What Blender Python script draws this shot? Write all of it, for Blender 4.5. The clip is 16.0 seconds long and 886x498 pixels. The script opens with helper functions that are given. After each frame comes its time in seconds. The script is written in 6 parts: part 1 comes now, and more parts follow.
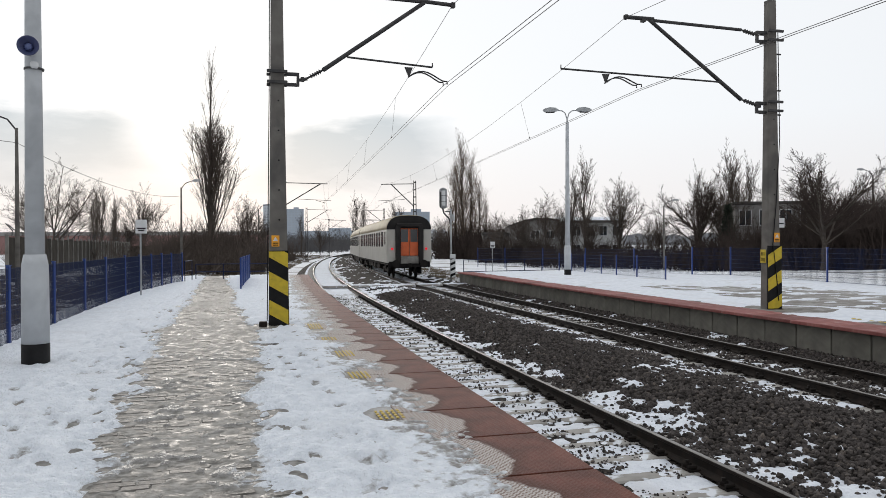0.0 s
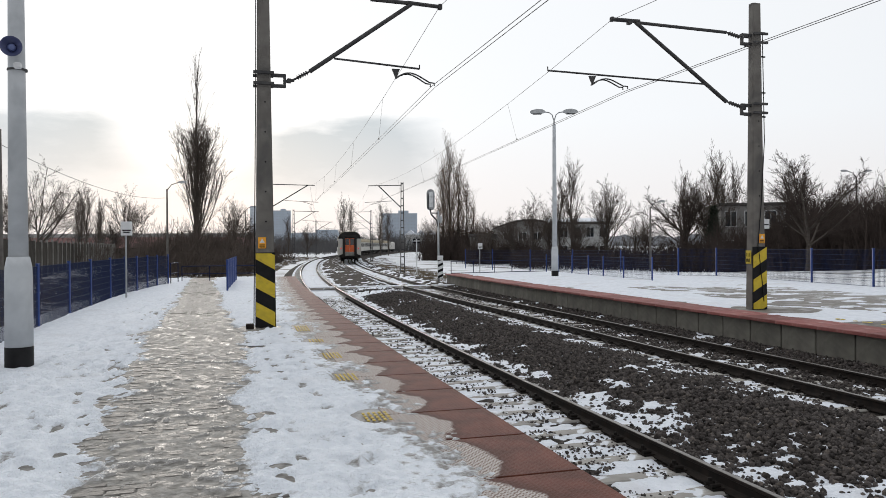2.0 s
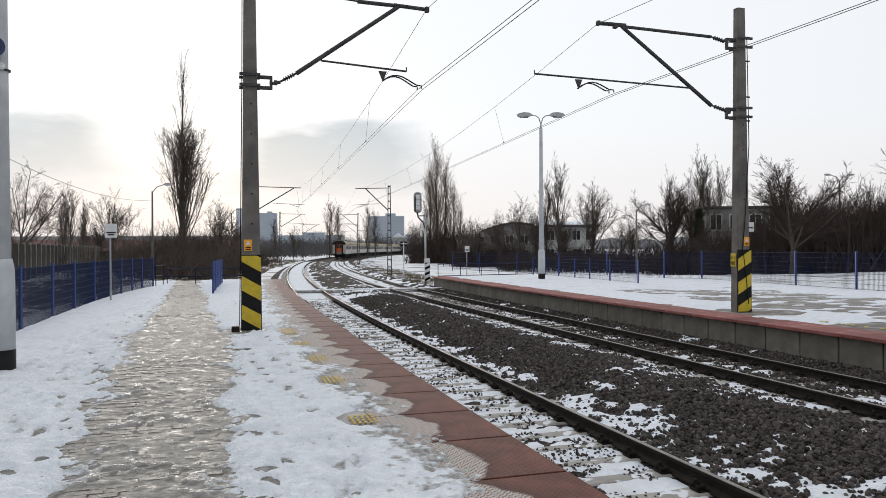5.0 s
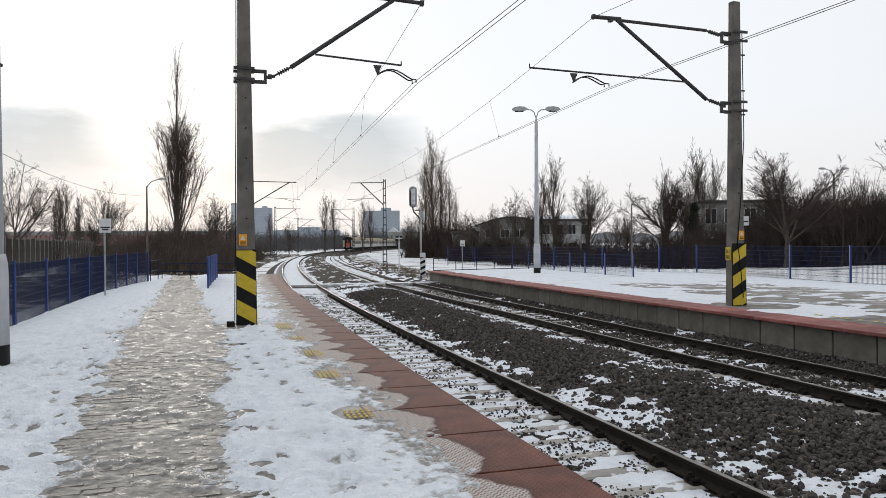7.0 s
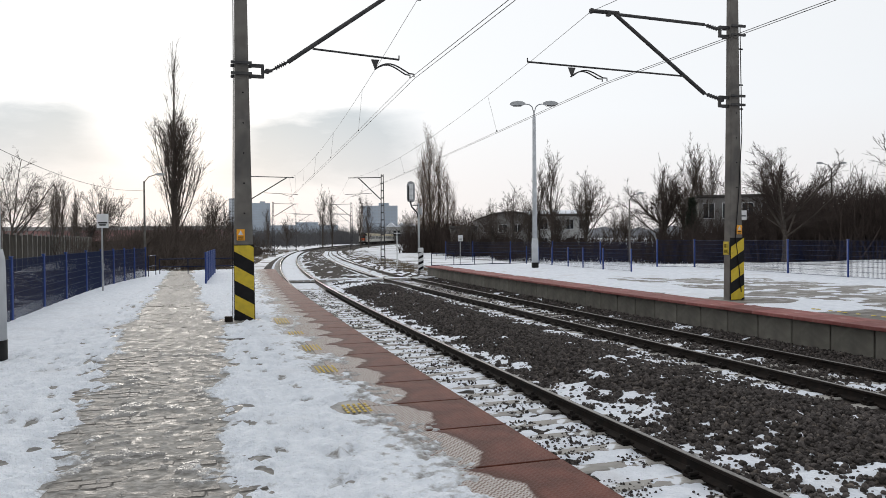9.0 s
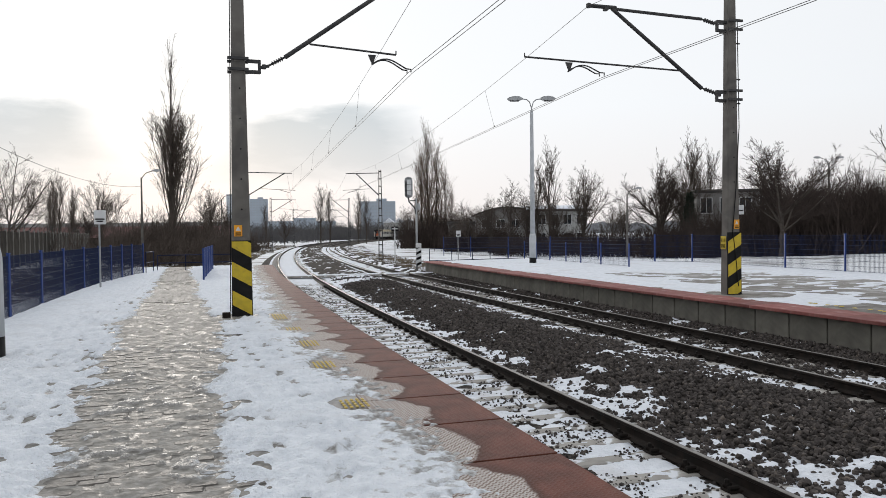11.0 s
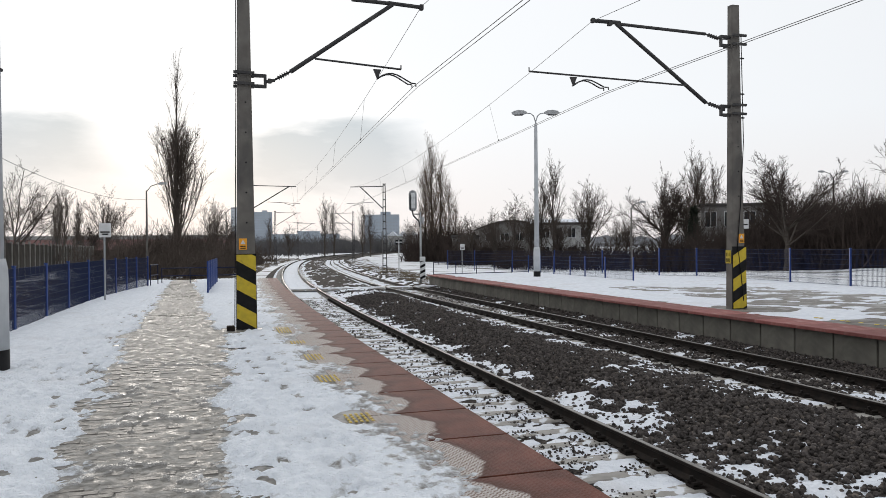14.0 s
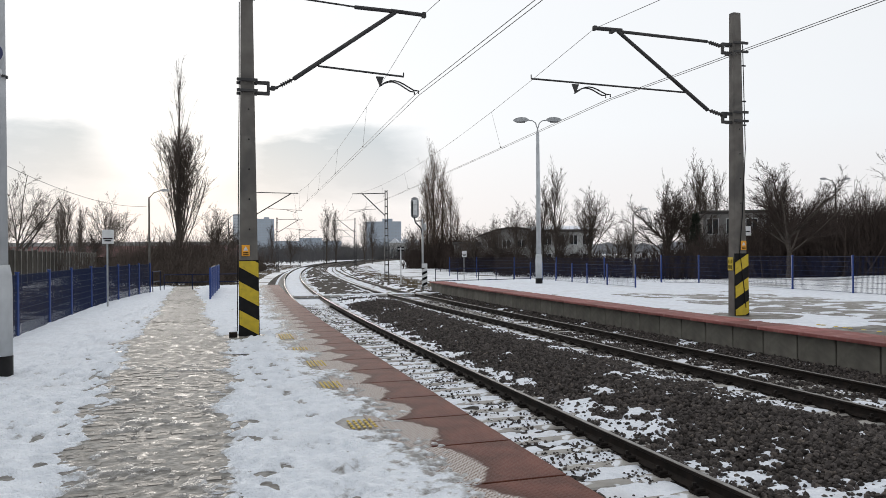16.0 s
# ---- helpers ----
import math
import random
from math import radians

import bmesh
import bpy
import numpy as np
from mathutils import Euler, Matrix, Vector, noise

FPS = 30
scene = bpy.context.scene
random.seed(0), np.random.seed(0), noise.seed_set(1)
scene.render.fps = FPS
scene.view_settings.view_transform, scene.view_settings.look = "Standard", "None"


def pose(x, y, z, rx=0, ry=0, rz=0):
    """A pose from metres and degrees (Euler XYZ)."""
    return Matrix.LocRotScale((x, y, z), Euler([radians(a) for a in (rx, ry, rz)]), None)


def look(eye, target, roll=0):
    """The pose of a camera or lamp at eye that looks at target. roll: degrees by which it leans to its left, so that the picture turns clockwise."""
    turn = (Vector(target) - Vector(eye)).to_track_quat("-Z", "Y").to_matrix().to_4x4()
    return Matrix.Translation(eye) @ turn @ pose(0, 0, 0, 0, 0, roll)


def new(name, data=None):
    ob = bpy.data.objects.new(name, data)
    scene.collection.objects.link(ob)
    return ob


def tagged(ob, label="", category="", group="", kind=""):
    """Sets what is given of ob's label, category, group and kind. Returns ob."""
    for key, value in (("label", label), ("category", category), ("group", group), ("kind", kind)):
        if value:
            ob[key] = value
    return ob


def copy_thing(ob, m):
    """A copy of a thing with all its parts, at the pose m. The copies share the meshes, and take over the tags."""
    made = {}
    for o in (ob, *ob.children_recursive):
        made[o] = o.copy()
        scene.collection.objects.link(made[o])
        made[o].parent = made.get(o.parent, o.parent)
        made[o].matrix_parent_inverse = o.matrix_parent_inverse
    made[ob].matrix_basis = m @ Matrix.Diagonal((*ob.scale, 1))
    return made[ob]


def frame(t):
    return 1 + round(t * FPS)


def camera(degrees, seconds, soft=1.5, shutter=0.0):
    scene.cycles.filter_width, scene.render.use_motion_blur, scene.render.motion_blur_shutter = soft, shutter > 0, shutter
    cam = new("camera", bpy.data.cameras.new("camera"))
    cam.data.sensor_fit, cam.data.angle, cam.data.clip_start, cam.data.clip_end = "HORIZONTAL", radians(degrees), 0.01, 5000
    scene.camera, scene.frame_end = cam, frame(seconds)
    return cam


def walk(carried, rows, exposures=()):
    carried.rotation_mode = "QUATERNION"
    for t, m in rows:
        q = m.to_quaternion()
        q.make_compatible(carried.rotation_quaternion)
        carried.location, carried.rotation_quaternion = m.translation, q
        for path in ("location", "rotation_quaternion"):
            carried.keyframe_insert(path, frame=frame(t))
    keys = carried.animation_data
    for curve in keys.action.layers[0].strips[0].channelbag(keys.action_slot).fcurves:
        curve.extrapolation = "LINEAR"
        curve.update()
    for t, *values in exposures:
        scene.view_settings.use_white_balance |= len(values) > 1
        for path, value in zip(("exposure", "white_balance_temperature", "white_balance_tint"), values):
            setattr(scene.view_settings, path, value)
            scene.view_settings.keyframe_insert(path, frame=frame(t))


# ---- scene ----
cam = camera(61.2, 16.0, soft=0.75)
# seconds, eye, then degrees: turn to the left, pitch up, lean
PATH = [(0, -0.016, -0.027, 1.677, 2.622, -0.370, -0.285), (0.5, -0.010, -0.028, 1.679, 2.671, -0.272, -0.459), (1, -0.010, -0.026, 1.677, 2.501, -0.255, -0.363), (1.5, -0.013, -0.026, 1.676, 2.037, -0.243, -0.276), (2, -0.013, -0.026, 1.679, 1.669, -0.265, -0.383), (2.5, -0.009, -0.024, 1.676, 1.195, -0.069, -0.375), (3, -0.005, -0.023, 1.677, 1.078, 0.016, -0.488), (3.5, -0.007, -0.023, 1.674, 1.026, 0.066, -0.370), (4, -0.007, -0.024, 1.673, 0.907, 0.099, -0.362), (6.5, -0.004, -0.016, 1.668, 0.401, -0.420, -0.336), (7, -0.003, -0.011, 1.669, 0.339, -0.476, -0.432), (7.5, -0.004, -0.004, 1.664, 0.367, -0.566, -0.510), (8, -0.004, -0.011, 1.664, 0.161, -0.763, -0.538), (8.5, -0.005, -0.005, 1.666, 0.129, -0.793, -0.577), (9, -0.006, -0.002, 1.663, 0.184, -0.858, -0.512), (11.5, 0.004, -0.008, 1.661, -0.015, -1.232, -0.741), (12, 0.001, -0.006, 1.666, -0.043, -1.099, -0.786), (12.5, -0.000, 0.000, 1.664, 0.000, -0.902, -0.739), (13, -0.001, 0.001, 1.665, 0.033, -0.791, -0.702), (13.5, -0.002, 0.002, 1.666, 0.114, -0.571, -0.689), (14, -0.010, -0.007, 1.669, 0.317, -0.187, -0.564), (14.5, -0.024, -0.013, 1.667, 0.488, 0.129, -0.419), (15, -0.030, -0.022, 1.667, 0.499, 0.276, -0.495), (15.5, -0.026, -0.034, 1.672, 0.513, 0.358, -0.450), (16, -0.021, -0.029, 1.663, 0.449, 0.346, -0.518)]


def aim(x, y, z, yaw, pitch, roll):
    a, b = radians(yaw), radians(pitch)
    return look((x, y, z), (x - math.sin(a) * math.cos(b), y + math.cos(a) * math.cos(b), z + math.sin(b)), roll)


walk(cam, [(r[0], aim(*r[1:])) for r in PATH])

# ---------------- sky and sun ----------------
SUN_AZ, SUN_EL = radians(-20), radians(9)
scene.view_settings.exposure = 0.0
world = bpy.data.worlds.new("sky")
scene.world = world
world.use_nodes = True
wn, wl = world.node_tree.nodes, world.node_tree.links
wn.clear()
w_out = wn.new("ShaderNodeOutputWorld")
w_bg = wn.new("ShaderNodeBackground")
w_sky = wn.new("ShaderNodeTexSky")
w_sky.sky_type, w_sky.sun_disc = "NISHITA", False
w_sky.sun_elevation, w_sky.sun_rotation = SUN_EL, SUN_AZ
w_sky.dust_density = 3.0
w_co = wn.new("ShaderNodeTexCoord")
w_map = wn.new("ShaderNodeMapping")
w_map.inputs["Scale"].default_value = (1.0, 1.0, 3.2)
w_map.inputs["Location"].default_value = (0.35, 0.1, 0.62)
w_map.inputs["Rotation"].default_value = (0, 0, radians(-38))
w_noise = wn.new("ShaderNodeTexNoise")
w_noise.inputs["Scale"].default_value = 2.6
w_noise.inputs["Detail"].default_value = 7
w_noise.inputs["Roughness"].default_value = 0.55
w_noise.inputs["Distortion"].default_value = 0.4
w_ramp = wn.new("ShaderNodeValToRGB")
w_ramp.color_ramp.elements[0].position = 0.34
w_ramp.color_ramp.elements[0].color = (1.0, 1.0, 1.0, 1)
w_ramp.color_ramp.elements[1].position = 0.92
w_ramp.color_ramp.elements[1].color = (0.60, 0.655, 0.69, 1)
# brightening around the veiled sun: the dot of the direction with the sun's
w_dot = wn.new("ShaderNodeVectorMath")
w_dot.operation = "DOT_PRODUCT"
w_dot.inputs[1].default_value = (math.sin(SUN_AZ) * math.cos(SUN_EL), math.cos(SUN_AZ) * math.cos(SUN_EL), math.sin(SUN_EL))
w_glow = wn.new("ShaderNodeMapRange")
w_glow.inputs["From Min"].default_value, w_glow.inputs["From Max"].default_value = -0.4, 1.0
w_glow.inputs["To Min"].default_value, w_glow.inputs["To Max"].default_value = 0.78, 1.10
w_mul = wn.new("ShaderNodeVectorMath")
w_mul.operation = "SCALE"
# a warm band low over the horizon
w_low = wn.new("ShaderNodeMapRange")
w_low.inputs["From Min"].default_value, w_low.inputs["From Max"].default_value = 0.02, 0.16
w_low.inputs["To Min"].default_value, w_low.inputs["To Max"].default_value = 0.75, 0.0
w_warm = wn.new("ShaderNodeMix")
w_warm.data_type = "RGBA"
w_warm.inputs["B"].default_value = (0.95, 0.87, 0.83, 1)
w_skys = wn.new("ShaderNodeVectorMath")
w_skys.operation = "SCALE"
w_skys.inputs["Scale"].default_value = 0.06
w_mix = wn.new("ShaderNodeMix")
w_mix.data_type = "RGBA"
w_mix.inputs["Factor"].default_value = 0.95
wl.new(w_co.outputs["Generated"], w_map.inputs["Vector"])
wl.new(w_map.outputs["Vector"], w_noise.inputs["Vector"])
# a bank of cloud low in the sky to both sides of the veiled sun, burnt through before it
def world_math(op, a, b):
    nd = wn.new("ShaderNodeMath")
    nd.operation = op
    for k, v in enumerate((a, b)):
        if isinstance(v, (int, float)):
            nd.inputs[k].default_value = v
        else:
            wl.new(v, nd.inputs[k])
    return nd.outputs[0]


def world_step(v, a, b):
    nd = wn.new("ShaderNodeMapRange")
    nd.interpolation_type = "SMOOTHSTEP"
    nd.inputs["From Min"].default_value, nd.inputs["From Max"].default_value = a, b
    wl.new(v, nd.inputs["Value"])
    return nd.outputs["Result"]


w_side = wn.new("ShaderNodeVectorMath")
w_side.operation = "DOT_PRODUCT"
w_side.inputs[1].default_value = (math.sin(radians(-24)), math.cos(radians(-24)), 0.0)
wl.new(w_co.outputs["Generated"], w_side.inputs[0])
w_fine = wn.new("ShaderNodeTexNoise")
w_fine.inputs["Scale"].default_value, w_fine.inputs["Detail"].default_value, w_fine.inputs["Roughness"].default_value = 7.0, 6, 0.6
wl.new(w_map.outputs["Vector"], w_fine.inputs["Vector"])
w_sep = wn.new("ShaderNodeSeparateXYZ")
w_warp = world_math("ADD", w_sep.outputs["Z"], world_math("MULTIPLY", world_math("SUBTRACT", w_noise.outputs["Fac"], 0.5), 0.16))
w_band = world_math("MULTIPLY", world_step(w_warp, 0.045, 0.10), world_math("SUBTRACT", 1.0, world_step(w_warp, 0.150, 0.180)))
w_hole = world_math("SUBTRACT", 1.0, world_step(w_dot.outputs["Value"], 0.9925, 0.9990))
w_bank = world_math("MULTIPLY", world_math("MULTIPLY", w_band, w_hole), world_step(w_side.outputs["Value"], 0.90, 0.945))
w_sum = world_math("ADD", world_math("MULTIPLY", w_bank, 0.42), world_math("MULTIPLY", w_fine.outputs["Fac"], world_math("ADD", world_math("MULTIPLY", w_bank, 0.55), 0.45)))
wl.new(w_sum, w_ramp.inputs["Fac"])
wl.new(w_co.outputs["Generated"], w_dot.inputs[0])
wl.new(w_dot.outputs["Value"], w_glow.inputs["Value"])
wl.new(w_co.outputs["Generated"], w_sep.inputs[0])
wl.new(w_sep.outputs["Z"], w_low.inputs["Value"])
wl.new(w_ramp.outputs["Color"], w_warm.inputs["A"])
wl.new(w_low.outputs["Result"], w_warm.inputs["Factor"])
wl.new(w_warm.outputs["Result"], w_mul.inputs[0])
wl.new(w_glow.outputs["Result"], w_mul.inputs["Scale"])
wl.new(w_sky.outputs["Color"], w_skys.inputs[0])
wl.new(w_skys.outputs["Vector"], w_mix.inputs["A"])
wl.new(w_mul.outputs["Vector"], w_mix.inputs["B"])
w_cool = wn.new("ShaderNodeVectorMath")
w_cool.operation = "MULTIPLY"
w_cool.inputs[1].default_value = (0.972, 1.0, 1.035)
wl.new(w_mix.outputs["Result"], w_cool.inputs[0])
wl.new(w_cool.outputs["Vector"], w_bg.inputs["Color"])
w_bg.inputs["Strength"].default_value = 0.93
wl.new(w_bg.outputs["Background"], w_out.inputs["Surface"])

sun = new("sun", bpy.data.lights.new("sun", "SUN"))
sun.data.energy, sun.data.angle, sun.data.color = 0.9, radians(9), (1.0, 0.93, 0.85)
sun.matrix_world = look((math.sin(SUN_AZ) * 50, math.cos(SUN_AZ) * 50, math.tan(SUN_EL) * 50), (0, 0, 0))


# ---------------- materials ----------------
def surf(name, c1, c2, scale=3.0, rough=0.8, metal=0.0, bump=0.3, bscale=40.0, depth=0.01, stain=None, sscale=0.8, smin=0.5, smax=0.7, rough2=None, spec=0.5, coat=0.0, random_tint=0.0, island=0.0):
    """Two colours mixed by noise, a second scale of stains, fine relief; all in object metres."""
    m = bpy.data.materials.new(name)
    m.use_nodes = True
    n, l = m.node_tree.nodes, m.node_tree.links
    b = n["Principled BSDF"]
    co = n.new("ShaderNodeTexCoord")
    n1 = n.new("ShaderNodeTexNoise")
    n1.inputs["Scale"].default_value, n1.inputs["Detail"].default_value = scale, 6
    l.new(co.outputs["Object"], n1.inputs["Vector"])
    mr = n.new("ShaderNodeMapRange")
    mr.inputs["From Min"].default_value, mr.inputs["From Max"].default_value = 0.35, 0.65
    l.new(n1.outputs["Fac"], mr.inputs["Value"])
    mix = n.new("ShaderNodeMix")
    mix.data_type = "RGBA"
    mix.inputs["A"].default_value, mix.inputs["B"].default_value = (*c1, 1), (*c2, 1)
    l.new(mr.outputs["Result"], mix.inputs["Factor"])
    col = mix.outputs["Result"]
    if stain:
        n2 = n.new("ShaderNodeTexNoise")
        n2.inputs["Scale"].default_value, n2.inputs["Detail"].default_value, n2.inputs["Distortion"].default_value = sscale, 5, 0.6
        l.new(co.outputs["Object"], n2.inputs["Vector"])
        r2 = n.new("ShaderNodeMapRange")
        r2.inputs["From Min"].default_value, r2.inputs["From Max"].default_value = smin, smax
        l.new(n2.outputs["Fac"], r2.inputs["Value"])
        m2 = n.new("ShaderNodeMix")
        m2.data_type = "RGBA"
        m2.inputs["B"].default_value = (*stain, 1)
        l.new(col, m2.inputs["A"])
        l.new(r2.outputs["Result"], m2.inputs["Factor"])
        col = m2.outputs["Result"]
        if rough2 is not None:
            r3 = n.new("ShaderNodeMapRange")
            r3.inputs["To Min"].default_value, r3.inputs["To Max"].default_value = rough, rough2
            l.new(r2.outputs["Result"], r3.inputs["Value"])
            l.new(r3.outputs["Result"], b.inputs["Roughness"])
    if random_tint:
        oi = n.new("ShaderNodeObjectInfo")
        rr = n.new("ShaderNodeMapRange")
        rr.inputs["To Min"].default_value, rr.inputs["To Max"].default_value = 1 - random_tint, 1 + random_tint
        l.new(oi.outputs["Random"], rr.inputs["Value"])
        sc = n.new("ShaderNodeVectorMath")
        sc.operation = "SCALE"
        l.new(col, sc.inputs[0])
        l.new(rr.outputs["Result"], sc.inputs["Scale"])
        col = sc.outputs["Vector"]
    if island:
        ge = n.new("ShaderNodeNewGeometry")
        ri = n.new("ShaderNodeMapRange")
        ri.inputs["To Min"].default_value, ri.inputs["To Max"].default_value = 1 - island, 1 + island
        l.new(ge.outputs["Random Per Island"], ri.inputs["Value"])
        si = n.new("ShaderNodeVectorMath")
        si.operation = "SCALE"
        l.new(col, si.inputs[0])
        l.new(ri.outputs["Result"], si.inputs["Scale"])
        col = si.outputs["Vector"]
    l.new(col, b.inputs["Base Color"])
    if rough2 is None or not stain:
        b.inputs["Roughness"].default_value = rough
    b.inputs["Metallic"].default_value = metal
    b.inputs["Specular IOR Level"].default_value = spec
    b.inputs["Coat Weight"].default_value = coat
    if bump:
        n3 = n.new("ShaderNodeTexNoise")
        n3.inputs["Scale"].default_value, n3.inputs["Detail"].default_value = bscale, 4
        l.new(co.outputs["Object"], n3.inputs["Vector"])
        bp = n.new("ShaderNodeBump")
        bp.inputs["Strength"].default_value, bp.inputs["Distance"].default_value = bump, depth
        l.new(n3.outputs["Fac"], bp.inputs["Height"])
        l.new(bp.outputs["Normal"], b.inputs["Normal"])
    return m


def glow(name, c, strength):
    m = bpy.data.materials.new(name)
    m.use_nodes = True
    b = m.node_tree.nodes["Principled BSDF"]
    b.inputs["Base Color"].default_value = (*c, 1)
    b.inputs["Emission Color"].default_value = (*c, 1)
    b.inputs["Emission Strength"].default_value = strength
    return m


def glass(name, c, rough=0.08):
    m = bpy.data.materials.new(name)
    m.use_nodes = True
    b = m.node_tree.nodes["Principled BSDF"]
    b.inputs["Base Color"].default_value = (*c, 1)
    b.inputs["Roughness"].default_value = rough
    b.inputs["Specular IOR Level"].default_value = 0.8
    return m


SNOW = surf("snow", (0.80, 0.83, 0.885), (0.68, 0.715, 0.775), 6, 0.8, bump=0.8, bscale=26, depth=0.03, stain=(0.62, 0.62, 0.64), sscale=0.9, smin=0.56, smax=0.75, spec=0.25)
SNOW_FAR = surf("old_snow", (0.80, 0.82, 0.86), (0.66, 0.68, 0.71), 0.5, 0.8, bump=0.3, bscale=3, depth=0.06, stain=(0.10, 0.085, 0.06), sscale=0.16, smin=0.56, smax=0.66)
PAVER = surf("wet_paver", (0.17, 0.158, 0.142), (0.10, 0.093, 0.084), 9, 0.55, bump=0.7, bscale=40, depth=0.008, stain=(0.27, 0.26, 0.245), sscale=5.5, smin=0.50, smax=0.64, rough2=0.65, random_tint=0.2, spec=0.22)
ICE = surf("dirty_ice", (0.155, 0.147, 0.132), (0.30, 0.292, 0.275), 13, 0.72, bump=0.9, bscale=19, depth=0.014, stain=(0.12, 0.112, 0.10), sscale=6, smin=0.50, smax=0.62, rough2=0.46, spec=0.26)
PAVEMENT = surf("damp_pavement", (0.22, 0.20, 0.18), (0.13, 0.12, 0.105), 7, 0.5, bump=0.5, bscale=40, depth=0.008, stain=(0.32, 0.31, 0.30), sscale=1.6, smin=0.5, smax=0.66, rough2=0.3)
CONCRETE = surf("weathered_concrete", (0.20, 0.19, 0.175), (0.27, 0.26, 0.24), 4, 0.9, bump=0.4, bscale=35, depth=0.006, stain=(0.12, 0.115, 0.105), sscale=1.3, random_tint=0.1, spec=0.15)
MAST_CONCRETE = surf("mast_concrete", (0.14, 0.13, 0.12), (0.19, 0.18, 0.165), 3, 0.9, bump=0.4, bscale=50, depth=0.005, stain=(0.11, 0.105, 0.10), sscale=1.1, smin=0.48, smax=0.62, spec=0.15)
PANEL_CONCRETE = surf("panel_concrete", (0.145, 0.137, 0.12), (0.195, 0.186, 0.16), 3, 0.9, bump=0.35, bscale=45, depth=0.005, stain=(0.10, 0.096, 0.085), sscale=1.6, random_tint=0.15, spec=0.15)
LAMP_CONCRETE = surf("lamp_concrete", (0.46, 0.48, 0.50), (0.56, 0.58, 0.60), 3, 0.85, bump=0.25, bscale=60, depth=0.003, stain=(0.36, 0.38, 0.40), sscale=1.2)
BLACK = surf("black_paint", (0.007, 0.007, 0.008), (0.014, 0.014, 0.015), 6, 0.55, bump=0.2, bscale=50, depth=0.003, spec=0.15)
YELLOW = surf("yellow_paint", (0.62, 0.46, 0.02), (0.50, 0.37, 0.02), 7, 0.5, bump=0.2, bscale=60, depth=0.003, stain=(0.30, 0.22, 0.03), sscale=5, smin=0.6, smax=0.72)
WORN_YELLOW = surf("worn_yellow_strip", (0.60, 0.43, 0.08), (0.48, 0.36, 0.10), 7, 0.6, bump=0.2, bscale=60, depth=0.003, stain=(0.34, 0.30, 0.22), sscale=5)
ORANGE = surf("orange_sign", (0.85, 0.38, 0.02), (0.80, 0.34, 0.02), 6, 0.45, bump=0.0)
WHITE = surf("white_paint", (0.72, 0.73, 0.74), (0.62, 0.63, 0.64), 4, 0.5, bump=0.1, bscale=40, depth=0.003, stain=(0.45, 0.44, 0.42), sscale=3, smin=0.6, smax=0.75)
BLUE = surf("blue_paint", (0.008, 0.034, 0.17), (0.012, 0.045, 0.21), 5, 0.4, bump=0.1, bscale=50, depth=0.002)
BLUE_WIRE = surf("blue_wire", (0.007, 0.014, 0.045), (0.009, 0.018, 0.06), 5, 0.5, bump=0, spec=0.15)
STEEL = surf("dark_steel", (0.055, 0.055, 0.058), (0.085, 0.083, 0.082), 5, 0.55, metal=0.4, bump=0.2, bscale=50, depth=0.003, spec=0.15)
GALV = surf("galvanised_steel", (0.40, 0.41, 0.42), (0.30, 0.31, 0.32), 6, 0.45, metal=0.5, bump=0.1, bscale=50, depth=0.002)
WIRE = surf("weathered_wire", (0.07, 0.065, 0.06), (0.10, 0.09, 0.085), 5, 0.6, metal=0.3, bump=0)
RAIL = surf("rusty_rail", (0.011, 0.009, 0.008), (0.022, 0.016, 0.013), 8, 0.75, bump=0.3, bscale=60, depth=0.003, spec=0.15)
RAIL_TOP = surf("polished_rail_head", (0.25, 0.24, 0.23), (0.18, 0.17, 0.16), 12, 0.42, metal=1.0, bump=0.05, bscale=60, depth=0.001)
SLEEPER = surf("sleeper_concrete", (0.36, 0.345, 0.32), (0.28, 0.265, 0.245), 5, 0.9, bump=0.4, bscale=35, depth=0.005, stain=(0.70, 0.72, 0.76), sscale=3.5, smin=0.57, smax=0.64, random_tint=0.12)
STONE = surf("ballast_stone", (0.046, 0.040, 0.038), (0.080, 0.070, 0.066), 9, 0.85, bump=0.4, bscale=70, depth=0.004, stain=(0.125, 0.105, 0.09), sscale=11, smin=0.55, smax=0.7, spec=0.15, island=0.55)
BALLAST = surf("ballast_bed", (0.014, 0.012, 0.011), (0.050, 0.042, 0.037), 20, 0.95, bump=1.0, bscale=16, depth=0.05, stain=(0.085, 0.072, 0.063), sscale=14, smin=0.52, smax=0.62, spec=0.15)
RED_SLAB = surf("red_edge_slab", (0.19, 0.060, 0.056), (0.25, 0.092, 0.082), 5, 0.7, bump=0.3, bscale=40, depth=0.004, stain=(0.30, 0.16, 0.145), sscale=3, random_tint=0.24, spec=0.2)
TWIG = surf("bare_twigs", (0.085, 0.069, 0.060), (0.12, 0.097, 0.083), 2, 0.9, bump=0, spec=0.15)
TWIG_WARM = surf("reddish_twigs", (0.15, 0.108, 0.084), (0.19, 0.14, 0.108), 2, 0.9, bump=0, spec=0.15)
# twigs greyed for distance, haze painted into the base colour
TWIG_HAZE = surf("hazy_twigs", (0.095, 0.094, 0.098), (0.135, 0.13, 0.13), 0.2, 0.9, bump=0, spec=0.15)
BARK = surf("dark_bark", (0.065, 0.055, 0.048), (0.10, 0.086, 0.074), 6, 0.95, bump=0.6, bscale=18, depth=0.02, spec=0.15)
SHRUB = surf("shrub_twigs", (0.044, 0.034, 0.030), (0.068, 0.052, 0.045), 2, 0.9, bump=0, spec=0.15)
